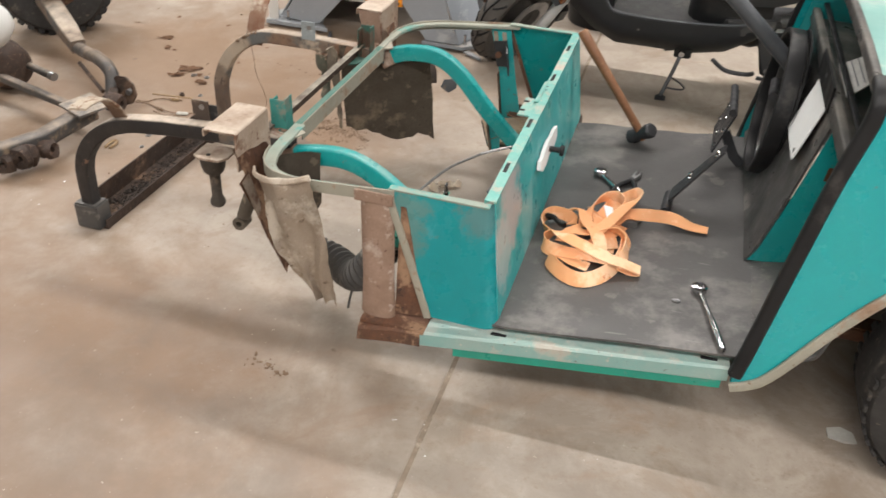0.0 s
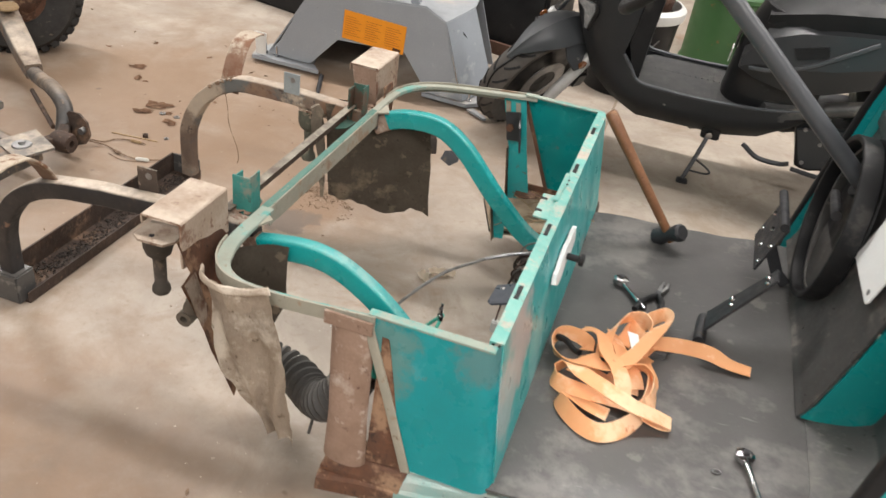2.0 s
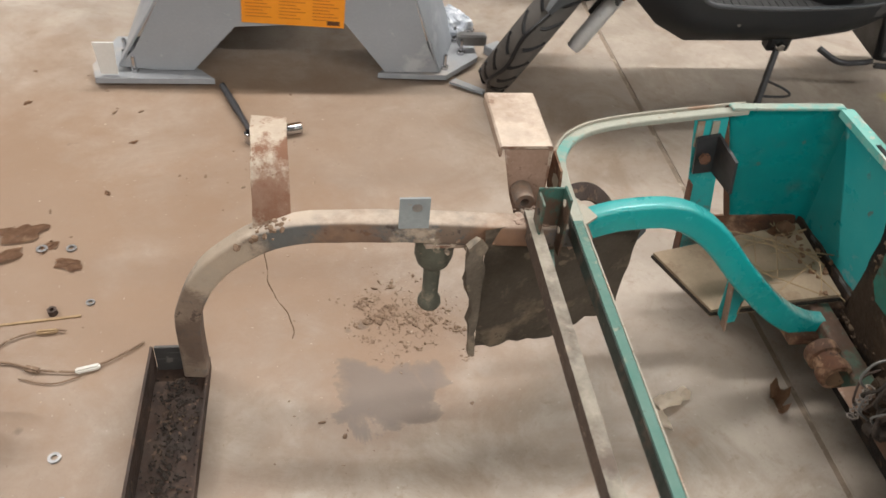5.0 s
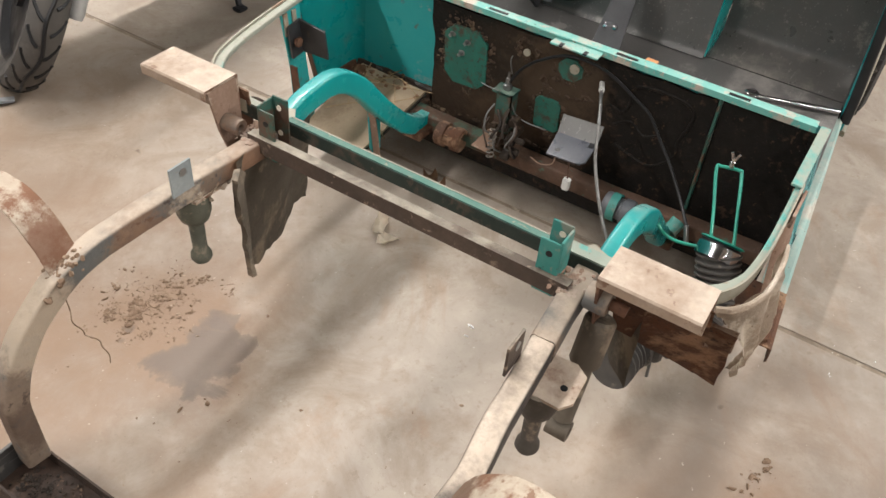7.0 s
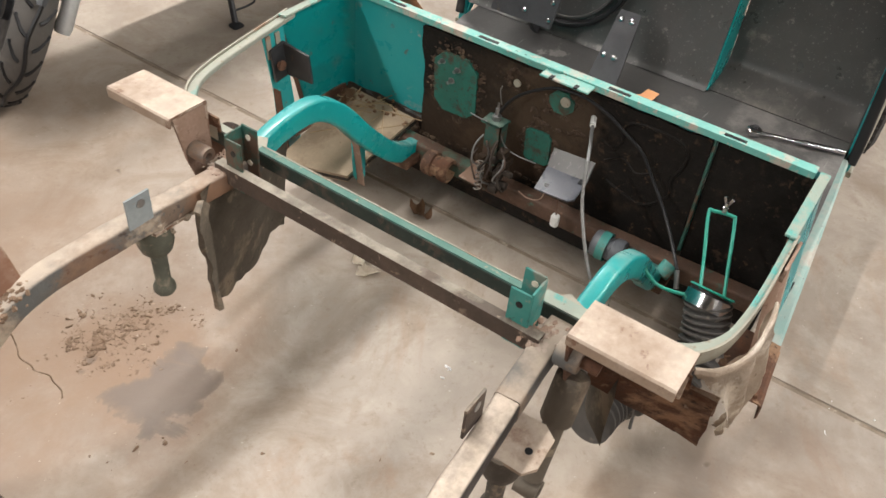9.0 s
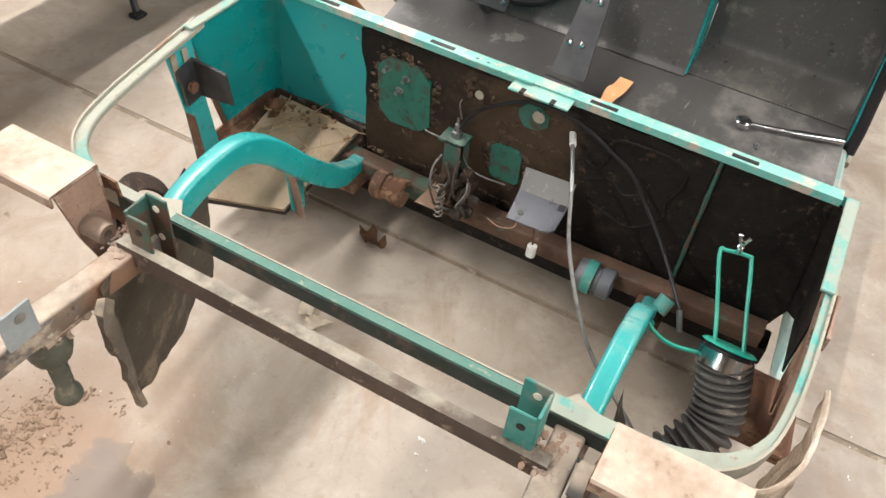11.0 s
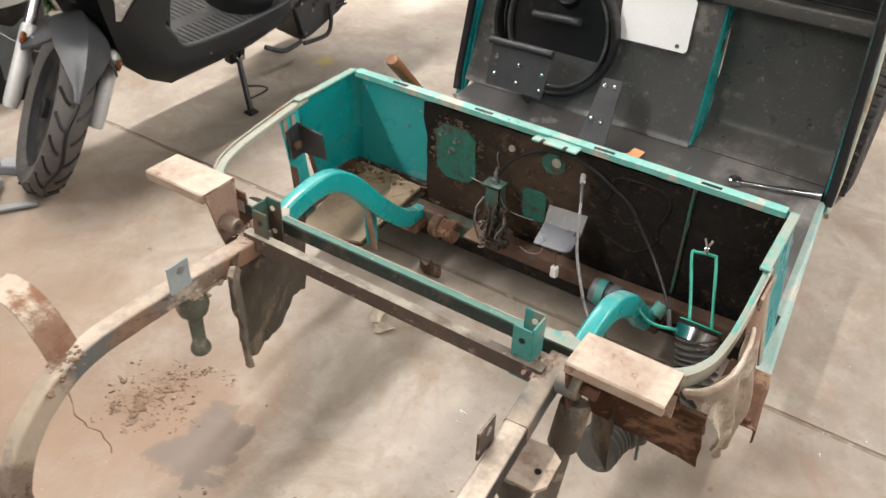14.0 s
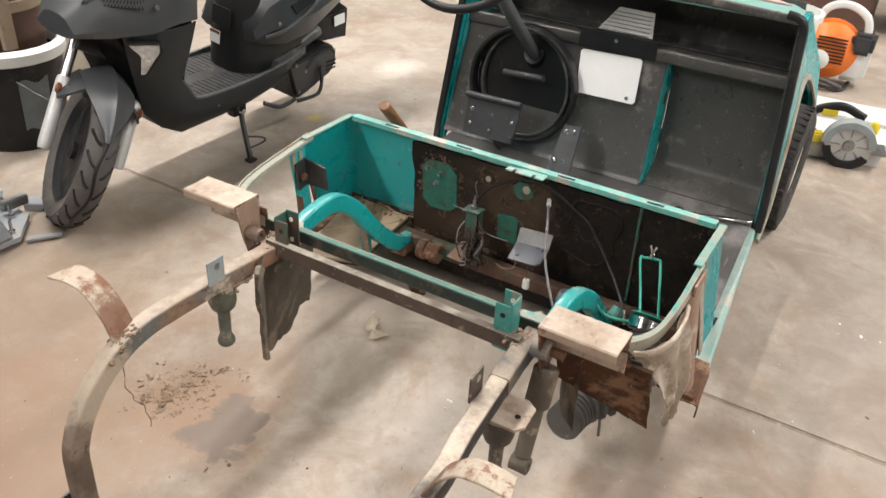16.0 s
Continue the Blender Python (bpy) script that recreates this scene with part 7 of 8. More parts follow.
    st = part("short_stub", sweep(P((-1.975, 0.36, 0.085), (-2.10, 0.39, 0.095)), ring(0.015, 12), (0, 0, 1)), TUBE_DIRTY, t)
    part("bright_tip", sweep(P((-1.960, 0.357, 0.084), (-1.982, 0.362, 0.0855)), ring(0.017, 12), (0, 0, 1)), STEEL, st)
    part("gear_case", rough(lathe([(0, -0.10), (0.05, -0.095), (0.075, -0.075), (0.09, -0.04), (0.098, 0.0), (0.092, 0.04), (0.075, 0.075), (0.045, 0.095), (0, 0.10)], P((-2.20, 0.36, 0.10))[0], "x", 28), 0.010, 0.07), RUST_DARK, t, "dark oily gear housing")
    part("white_tank", rough(lathe([(0, -0.10), (0.06, -0.10), (0.085, -0.05), (0.085, 0.05), (0.06, 0.10), (0, 0.10)], P((-2.11, 0.22, 0.30))[0], "y", 18), 0.006, 0.05), WHITE, t, "white plastic bottle")
    w = thing_part("wheel", t)
    m = Matrix.Translation(P((-2.43, 0.985, 0.245))[0]) @ Matrix.Rotation(radians(35), 4, "Z")
    prof = [(0.12, -0.08), (0.17, -0.10), (0.215, -0.095), (0.237, -0.06), (0.24, 0), (0.237, 0.06), (0.215, 0.095), (0.17, 0.10), (0.12, 0.08)]
    bm = lathe(prof, (0, 0, 0), "y", 40)
    for k in range(34):
        for e in (-1.5, -0.5, 0.5, 1.5):
            box((-0.014, e * 0.04 - 0.015, 0.225), (0.014, e * 0.04 + 0.015, 0.252), 0.003, bm, Matrix.Rotation(2 * math.pi * (k + (0.5 if abs(e) < 1 else 0)) / 34, 4, "Y"))
    bm.transform(m)
    part("knobby_tyre", bm, TYRE, w, "knobby dirty tyre")
    part("rim", lathe([(0, -0.05), (0.06, -0.05), (0.10, -0.03), (0.125, -0.07), (0.125, 0.07), (0, 0.05)], n=28, m=m @ Matrix.Rotation(radians(-90), 4, "X")), RUST, w)


rear_axle()
w_bm = wire([(-1.66, 0.40, 0.02), (-1.60, 0.425, 0.006), (-1.535, 0.404, 0.006), (-1.47, 0.395, 0.006), (-1.44, 0.401, 0.006), (-1.39, 0.43, 0.006), (-1.348, 0.465, 0.004)], 0.0022, None, 5, 6)
wire([(-1.66, 0.37, 0.05), (-1.63, 0.44, 0.006), (-1.60, 0.482, 0.006), (-1.535, 0.505, 0.006), (-1.50, 0.50, 0.006)], 0.0022, w_bm, 5, 6)
wire([(-1.56, 0.385, 0.004), (-1.50, 0.37, 0.004), (-1.45, 0.385, 0.004)], 0.0015, w_bm, 5, 6)
lead = thing("wire_lead", "old wires with pale connectors on the floor", "wire", (0, 0, 0))
part("strand", w_bm, DIRT, lead)
part("connector", box((-0.022, -0.006, 0), (0.022, 0.006, 0.011), 0.003, m=pose(-1.44, 0.401, 0.001, 0, 0, 15)), RIM_WHITE, lead)
part("connector", box((-0.020, -0.005, 0), (0.020, 0.005, 0.010), 0.003, m=pose(-1.535, 0.500, 0.001, 0, 0, 5)), STRAW, lead)
part("connector", box((-0.016, -0.006, 0), (0.016, 0.006, 0.010), 0.003, m=pose(-1.54, 0.405, 0.001, 0, 0, -20)), DIRT, lead)
single("wood_splinter", rough(box((-0.085, -0.0028, 0), (0.085, 0.0028, 0.003), 0.0, m=pose(0, 0, 0, 0, 0, 7)), 0.001, 0.02), STRAW, "pale thin wood splinter on the floor", "splinter", at=(-1.566, 0.533, 0.0))
single("rusty_nut", lathe([(0.005, 0), (0.010, 0), (0.010, 0.012), (0.005, 0.012)], n=6), RUST_DARK, "rusty nut on the floor", "nut", at=(-1.537, 0.554, 0.0))
single("clevis_pin", wire([(-0.010, -0.022, 0.005), (-0.010, 0.016, 0.008), (0.0, 0.026, 0.009), (0.010, 0.016, 0.008), (0.010, -0.022, 0.005)], 0.005), STRAW, "brass coloured clevis on the floor", "clevis", at=(-1.53, 0.09, 0.0))
for x, y, r in ((-1.459, 0.209, 0.011), (-1.43, 0.123, 0.008), (-1.602, 0.747, 0.012), (-1.541, 0.747, 0.011), (-1.47, 0.58, 0.009)):
    single("washer", lathe([(r * 0.5, 0), (r, 0), (r, 0.004), (r * 0.5, 0.004)], n=16), STEEL, "small steel washer on the floor", "washer", group="washers on the floor", at=(x, y, 0.0))


# ---------------------------------------------------------------- scooter
def loft(rows, bm=None, shut=True):
    own = bmesh.new()
    vs = [[own.verts.new(p) for p in row] for row in rows]
    n = len(rows[0])
    for a, b in zip(vs, vs[1:]):
        for k in range(n):
            own.faces.new((a[k], a[(k + 1) % n], b[(k + 1) % n], b[k]))
    if shut:
        own.faces.new(vs[0][::-1])
        own.faces.new(vs[-1])
    return merged(own, bm)


def scooter():
    t = thing("motor_scooter", "matt grey motor scooter parked on its side stand", "scooter", (0.16, 1.49, 0.0), (-7, 0, 180))
    # the front wheel is turned hard over and leans with its fork
    turned, lean = radians(30.7), radians(28)
    across = Vector((math.cos(turned) * math.cos(lean), -math.sin(turned) * math.cos(lean), -math.sin(lean)))
    upward = Vector((math.cos(turned) * math.sin(lean), -math.sin(turned) * math.sin(lean), math.cos(lean)))
    ahead = across.cross(upward)
    steer = Matrix.Translation((-0.468, 1.49, 0.012)) @ Matrix((ahead, across, upward)).transposed().to_4x4()
    steer = t.matrix_basis.inverted() @ steer

    def moto_wheel(m, r, w):
        h = thing_part("wheel", t)
        prof = [(r - 0.075, -w * 0.36), (r - 0.05, -w * 0.47), (r - 0.025, -w * 0.5), (r - 0.010, -w * 0.38), (r - 0.003, -w * 0.2), (r, 0), (r - 0.003, w * 0.2), (r - 0.010, w * 0.38), (r - 0.025, w * 0.5), (r - 0.05, w * 0.47), (r - 0.075, w * 0.36)]
        turn = m @ Matrix.Translation((0, 0, r))
        part("tyre", lathe(prof, n=64, m=turn @ Matrix.Rotation(radians(-90), 4, "X")), TYRE_SMOOTH, h, "grooved road tyre")
        cut = bmesh.new()
        for k in range(22):
            a = 2 * math.pi * k / 22
            for e in (-1, 1):
                pts = []
                for u in range(6):
                    v = u / 5
                    y = e * w * (0.12 + 0.33 * v)
                    rr = r + 0.0006 - (0.003 * (abs(y) / (0.2 * w)) ** 2 if abs(y) < 0.2 * w else 0.003 + 0.011 * ((abs(y) - 0.2 * w) / (0.18 * w)))
                    b = a + e * 0.07 - 0.20 * v + 0.04 * math.sin(3 * v)
                    pts.append(turn @ Vector((rr * math.sin(b), y, rr * math.cos(b))))
                sweep(pts, ring(0.0055, 5), turn.to_3x3() @ Vector((0, 1, 0)), cut)
        zig = [turn @ Vector(((r + 0.0005) * math.sin(2 * math.pi * k / 88), w * 0.07 * math.sin(k * math.pi / 5.5), (r + 0.0005) * math.cos(2 * math.pi * k / 88))) for k in range(88)]
        sweep(zig, ring(0.0055, 5), turn.to_3x3() @ Vector((0, 1, 0)), cut, closed=True)
        tagged(part("tread_pattern", cut, BLACK, h), kind="stuff")
        part("rim", lathe([(0, -0.03), (0.03, -0.035), (0.03, -0.02), (r - 0.10, -0.015), (r - 0.075, -w * 0.34), (r - 0.068, -w * 0.36), (r - 0.068, w * 0.36), (r - 0.075, w * 0.34), (r - 0.10, 0.015), (0.03, 0.02), (0.03, 0.035), (0, 0.03)], n=40, m=turn @ Matrix.Rotation(radians(-90), 4, "X")), SCOOTER_BLACK, h)
        part("brake_disc", lathe([(0.06, 0.046), (0.105, 0.046), (0.105, 0.050), (0.06, 0.050)], n=36, m=turn @ Matrix.Rotation(radians(-90), 4, "X")), STEEL, h)
        return h

    moto_wheel(steer, 0.255, 0.096)
    for s in (1, -1):
        lo, hi = steer @ Vector((0.02, s * 0.118, 0.24)), steer @ Vector((-0.12, s * 0.118, 0.645))
        f = part("fork_leg", sweep([lo, lo + (hi - lo) * 0.04, lo + (hi - lo) * 0.55, lo + (hi - lo) * 0.57], ring(0.0225, 18), (0, 1, 0), scale=[0.8, 1, 1, 0.8]), ALLOY, t, "cast alloy fork leg")
        part("fork_tube", rod(lo + (hi - lo) * 0.5, hi, 0.016, 14), CHROME, f)
        part("axle_nut", lathe([(0.02, -0.012), (0.02, 0.012)], n=6, m=steer @ Matrix.Translation((0, s * 0.11, 0.255)) @ Matrix.Rotation(radians(90), 4, "X")), DARK_STEEL, f)
    part("brake_caliper", box((-0.12, 0.085, 0.30), (-0.05, 0.135, 0.38), 0.012, m=steer), DARK_STEEL, t)
    # front mudguard: a ridged shell that ends in a beak, with wings to the fork legs
    rows = []
    n = 18
    for k in range(n + 1):
        a = radians(-66 + 126 * k / n)
        u0 = k / n
        r = 0.288 + 0.014 * math.sin(math.pi * u0)
        half = 0.040 + 0.042 * min(1.0, u0 / 0.3) if u0 < 0.62 else 0.082 * max(0.12, 1 - ((u0 - 0.62) / 0.38) ** 1.6)
        row = []
        for u in range(-5, 6):
            w = abs(u) / 5
            rr = r - 0.050 * (half / 0.082) * w ** 1.6 + (0.006 if u == 0 else 0)
            row.append(steer @ Vector((rr * math.sin(a), half * u / 5, 0.255 + rr * math.cos(a))))
        for u in range(5, -6, -1):
            w = abs(u) / 5
            rr = r - 0.006 - 0.050 * (half / 0.082) * w ** 1.6
            row.append(steer @ Vector((rr * math.sin(a), half * u / 5 * 0.96, 0.255 + rr * math.cos(a))))
        rows.append(row)
    guard = part("front_mudguard", loft(rows), SCOOTER_SHELL, t, "satin grey front mudguard with a beak")
    for s in (1, -1):
        wing = slab([steer @ Vector(p) for p in ((-0.10, s * 0.070, 0.500), (0.06, s * 0.066, 0.492), (0.055, s * 0.105, 0.455), (0.01, s * 0.132, 0.415), (-0.05, s * 0.128, 0.425), (-0.09, s * 0.10, 0.47))], 0.008, 0.002)
        part("guard_wing", wing, SCOOTER_SHELL, guard)
        part("wing_reflector", lathe([(0.014, -0.008), (0.018, 0), (0.016, 0.006), (0, 0.008)], n=16, m=steer @ Matrix.Translation((-0.02, s * 0.132, 0.44)) @ Matrix.Rotation(radians(-90 * s), 4, "X")), AMBER, guard)
        part("wing_bolt", lathe([(0.007, 0), (0.006, 0.004), (0, 0.005)], n=10, m=steer @ Matrix.Translation((0.0, s * 0.110, 0.455))), STEEL, guard)
    part("steering_crown", sweep([steer @ Vector((-0.10, 0, 0.56)), steer @ Vector((-0.135, 0, 0.68))], rounded(0.07, 0.24, 0.02), steer.to_3x3() @ Vector((0, 1, 0))), SCOOTER_BLACK, t)

    def ribs(table):
        """Cross-sections across y: x, then (y, z) corners of one half from the top down."""
        rows = []
        for x, half in table:
            left = [(x + d, y, z) for y, z, d in half]
            rows.append(left + [(a, -b, c) for a, b, c in left[::-1]])
        return rows

    # side fairings: one shell a side from the nose down to the keel and back under the footboard
    edge = [(0.163, 0.198, 0.672), (0.178, 0.180, 0.56), (0.197, 0.162, 0.455), (0.160, 0.160, 0.408), (0.124, 0.160, 0.362), (0.03, 0.160, 0.352), (-0.10, 0.160, 0.350), (-0.25, 0.158, 0.357), (-0.36, 0.152, 0.366), (-0.49, 0.138, 0.392)]
    flank = [(0.300, 0.204, 0.675), (0.290, 0.186, 0.55), (0.270, 0.165, 0.455), (0.235, 0.155, 0.375), (0.17, 0.148, 0.300), (0.07, 0.146, 0.272), (-0.08, 0.144, 0.268), (-0.25, 0.142, 0.275), (-0.37, 0.135, 0.29), (-0.47, 0.12, 0.340)]
    keel = [(0.415, 0.135, 0.660), (0.385, 0.125, 0.55), (0.350, 0.11, 0.45), (0.305, 0.09, 0.335), (0.215, 0.072, 0.245), (0.108, 0.058, 0.182), (-0.05, 0.05, 0.178), (-0.22, 0.05, 0.18), (-0.34, 0.06, 0.21), (-0.44, 0.07, 0.28)]
    for s in (1, -1):
        bm = bmesh.new()
        rows = []
        for e, f, k in zip(edge, flank, keel):
            e, f, k = Vector(e), Vector(f), Vector(k)
            ins = e + Vector((0.0, -0.014, -0.004))
            rows.append([bm.verts.new((p.x, s * p.y, p.z)) for p in (ins, e, e.lerp(f, 0.5) + Vector((0, 0.004, 0)), f, f.lerp(k, 0.5) + Vector((0, 0.006, 0)), k)])
        for one, two in zip(rows, rows[1:]):
            for k in range(5):
                bm.faces.new((one[k], one[k + 1], two[k + 1], two[k]))
        bmesh.ops.solidify(bm, geom=bm.faces[:], thickness=0.005)
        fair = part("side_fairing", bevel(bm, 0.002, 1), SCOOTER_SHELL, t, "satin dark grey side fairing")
        part("fairing_screw", lathe([(0.007, 0), (0.005, 0.004), (0, 0.005)], n=10, m=Matrix.Translation((0.013, s * 0.150, 0.299)) @ Matrix.Rotation(radians(-90 * s), 4, "X")), STEEL, fair)
        part("footboard_rim", sweep(spline([(x, s * (y - 0.004), z + 0.004) for x, y, z in edge[2:]], 4), rounded(0.012, 0.010, 0.003), (0, 0, 1)), SCOOTER_GREY, t)
    bm = bmesh.new()
    rows = [[bm.verts.new((x, k * y, z + 0.002)) for k in (-1, 0, 1)] for x, y, z in keel]
    for one, two in zip(rows, rows[1:]):
        for k in range(2):
            bm.faces.new((one[k], one[k + 1], two[k + 1], two[k]))
    bmesh.ops.solidify(bm, geom=bm.faces[:], thickness=0.004)
    part("belly_pan", bm, SCOOTER_BLACK, t, "matt black belly panel")
    part("fork_well", bevel(prism([(0.40, 0.655), (0.36, 0.50), (0.31, 0.36), (0.24, 0.30), (0.22, 0.655)], "y", -0.10, 0.10), 0.006), BLACK, t, "black well behind the fork")
    part("footboard", bevel(prism([(0.10, -0.15), (0.155, -0.10), (0.155, 0.10), (0.10, 0.15), (-0.15, 0.155), (-0.40, 0.145), (-0.40, -0.145), (-0.15, -0.155)], "z", 0.330, 0.345), 0.003), SCOOTER_FLOOR, t, "grey ribbed footboard")
    for k in range(15):
        for s in (1, -1):
            part("footboard_rib", box((0.080 - 0.022 * k, s * 0.084 - 0.056, 0.344), (0.085 - 0.022 * k, s * 0.084 + 0.056, 0.3475), 0.001), SCOOTER_FLOOR, t)
    for s in (1, -1):
        rest = loft([[(-0.235, s * 0.03, 0.345), (-0.250, s * 0.03, 0.405), (-0.326, s * 0.146, 0.381), (-0.318, s * 0.148, 0.345)],
                     [(-0.33, s * 0.03, 0.345), (-0.33, s * 0.03, 0.425), (-0.40, s * 0.148, 0.388), (-0.40, s * 0.148, 0.345)],
                     [(-0.45, s * 0.03, 0.36), (-0.45, s * 0.03, 0.445), (-0.50, s * 0.140, 0.405), (-0.50, s * 0.140, 0.37)]])
        if s < 0:
            bmesh.ops.reverse_faces(rest, faces=rest.faces[:])
        part("rear_footrest", bevel(rest, 0.004), SCOOTER_FLOOR, t, "raised grey rear part of the footboard")
    # leg shield: grey facets with black inner face
    shield = ribs([(0.545, [(0.02, 0.722, 0), (0.05, 0.712, 0), (0.085, 0.676, 0), (0.075, 0.660, 0), (0.03, 0.652, 0)]),
                   (0.465, [(0.03, 0.805, 0), (0.10, 0.775, 0), (0.150, 0.694, 0), (0.143, 0.664, 0), (0.05, 0.650, 0)]),
                   (0.345, [(0.05, 0.93, 0), (0.165, 0.86, 0), (0.207, 0.722, 0), (0.203, 0.672, 0), (0.08, 0.655, 0)]),
                   (0.245, [(0.05, 1.00, 0), (0.18, 0.93, 0), (0.216, 0.735, 0), (0.208, 0.684, 0), (0.10, 0.665, 0)]),
                   (0.150, [(0.05, 1.00, 0), (0.15, 0.92, 0), (0.190, 0.745, 0), (0.190, 0.672, 0), (0.10, 0.655, 0)])])
    part("leg_shield", bevel(loft(shield), 0.006), SCOOTER_SHELL, t, "faceted satin grey front fairing")
    part("inner_shield", bevel(loft(ribs([(0.185, [(0.06, 0.96, -0.05), (0.15, 0.88, -0.05), (0.178, 0.70, -0.03), (0.150, 0.50, 0.0), (0.135, 0.345, -0.04)]), (0.13, [(0.05, 0.93, -0.05), (0.10, 0.86, -0.05), (0.11, 0.70, -0.03), (0.10, 0.50, -0.01), (0.10, 0.345, 0.0)])])), 0.006), SCOOTER_BLACK, t, "black inner leg shield")
    for s in (1, -1):
        part("indicator_lens", slab([(0.402, s * 0.150, 0.632), (0.326, s * 0.199, 0.630), (0.322, s * 0.196, 0.606), (0.344, s * 0.152, 0.522), (0.354, s * 0.142, 0.520), (0.362, s * 0.156, 0.588)], 0.014, 0.003), LENS, t, "clear indicator lens")
        part("lens_bezel", sweep([(0.408, s * 0.150, 0.638), (0.322, s * 0.203, 0.637), (0.316, s * 0.200, 0.604), (0.342, s * 0.150, 0.514)], rounded(0.010, 0.008, 0.002), (0, 0, 1)), SCOOTER_BLACK, t)
        # the grille lies in the sloping face of the nose
        g0, g1, g2, g3 = Vector((0.492, s * 0.062, 0.752)), Vector((0.372, s * 0.196, 0.752)), Vector((0.352, s * 0.178, 0.832)), Vector((0.448, s * 0.062, 0.806))
        out = (g1 - g0).cross(g3 - g0).normalized() * s
        gr = part("mesh_grille", slab([p + out * 0.006 for p in (g0, g1, g2, g3)], 0.010), BLACK, t, "black diamond mesh grille")
        mesh = bmesh.new()
        g0, g1, g2, g3 = [p + out * 0.012 for p in (g0, g1, g2, g3)]
        for k in range(19):
            u = k / 18
            for d in (-0.16, 0.16):
                v = min(1.0, max(0.0, u + d))
                rod(g0 + (g1 - g0) * u, g3 + (g2 - g3) * v, 0.0019, 5, mesh)
        part("mesh_bars", mesh, SCOOTER_SHELL, gr)
        part("nose_screw", lathe([(0.009, 0), (0.007, 0.004), (0, 0.005)], n=12, m=Matrix.Translation((0.336, s * 0.208, 0.755)) @ Matrix.Rotation(radians(-90 * s), 4, "X")), STEEL, t)
    # centre bulk under the seat and the seat
    rows = []
    for z, f, w in ((0.344, -0.165, 0.92), (0.42, -0.170, 0.95), (0.52, -0.180, 1.0), (0.62, -0.195, 1.0), (0.70, -0.225, 0.9)):
        half = [(f, 0.03), (f - 0.008, 0.065), (f - 0.030, 0.100), (f - 0.075, 0.128), (f - 0.16, 0.138), (-0.48, 0.138)]
        rows.append([(x, y * w, z) for x, y in half] + [(x, -y * w, z) for x, y in half[::-1]])
    part("centre_column", bevel(loft(rows), 0.006), SCOOTER_BLACK, t, "black centre column under the seat")
    tail = ribs([(-0.195, [(0.05, 0.550, 0), (0.125, 0.530, 0), (0.140, 0.500, 0), (0.11, 0.482, 0)]),
                 (-0.25, [(0.08, 0.655, 0), (0.150, 0.615, 0), (0.172, 0.535, 0), (0.14, 0.468, 0)]),
                 (-0.35, [(0.08, 0.71, 0), (0.170, 0.665, 0), (0.198, 0.550, 0), (0.16, 0.455, 0)]),
                 (-0.48, [(0.08, 0.73, 0), (0.180, 0.69, 0), (0.206, 0.575, 0), (0.165, 0.470, 0)]),
                 (-0.65, [(0.08, 0.75, 0), (0.175, 0.71, 0), (0.198, 0.620, 0), (0.15, 0.530, 0)]),
                 (-0.95, [(0.06, 0.78, 0), (0.12, 0.74, 0), (0.14, 0.68, 0), (0.10, 0.61, 0)]),
                 (-1.10, [(0.03, 0.78, 0), (0.05, 0.76, 0), (0.05, 0.72, 0), (0.03, 0.70, 0)])])
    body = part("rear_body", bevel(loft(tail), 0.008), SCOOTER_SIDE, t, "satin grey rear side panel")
    for s in (1, -1):
        part("body_crease", sweep(spline([(-0.225, s * 0.160, 0.510), (-0.30, s * 0.186, 0.528), (-0.40, s * 0.205, 0.575), (-0.50, s * 0.206, 0.640), (-0.58, s * 0.196, 0.69)], 4), rounded(0.014, 0.008, 0.003), (0, s, 0)), SCOOTER_GREY, body, "pale raised crease")
        part("body_vent", slab([(-0.34, s * 0.185, 0.618), (-0.44, s * 0.196, 0.650), (-0.45, s * 0.204, 0.622), (-0.36, s * 0.194, 0.585)], 0.010), BLACK, body, "black vent")
        part("body_screw", lathe([(0.008, 0), (0.006, 0.004), (0, 0.005)], n=10, m=Matrix.Translation((-0.275, s * 0.184, 0.560)) @ Matrix.Rotation(radians(-90 * s), 4, "X")), STEEL, body)
    part("seat", bevel(loft(ribs([(-0.24, [(0.04, 0.70, 0), (0.10, 0.68, 0), (0.10, 0.62, 0)]), (-0.40, [(0.10, 0.77, 0), (0.16, 0.74, 0), (0.16, 0.67, 0)]), (-0.75, [(0.11, 0.82, 0), (0.16, 0.79, 0), (0.16, 0.71, 0)]), (-1.0, [(0.07, 0.84, 0), (0.10, 0.82, 0), (0.09, 0.77, 0)])])), 0.02, 3), BLACK, t, "black seat")
    before = set(bpy.data.objects)
    # swinging engine: deep belt case with a round end, cover plate, kick lever, air box with its intake
    def case_plan(y, shrink):
        pts = []
        for cx, cz, r, a0, a1 in ((-0.400, 0.290, 0.070, 60, 200), (-0.455, 0.262, 0.085, 215, 300), (-0.610, 0.305, 0.080, 290, 360 + 100)):
            for k in range(7):
                a = radians(a0 + (a1 - a0) * k / 6)
                # the front of the machine lies towards +x
                pts.append((cx - (r - shrink) * math.cos(a) * (-1 if cx > -0.5 else 1), y, cz + (r - shrink) * math.sin(a)))
        return pts

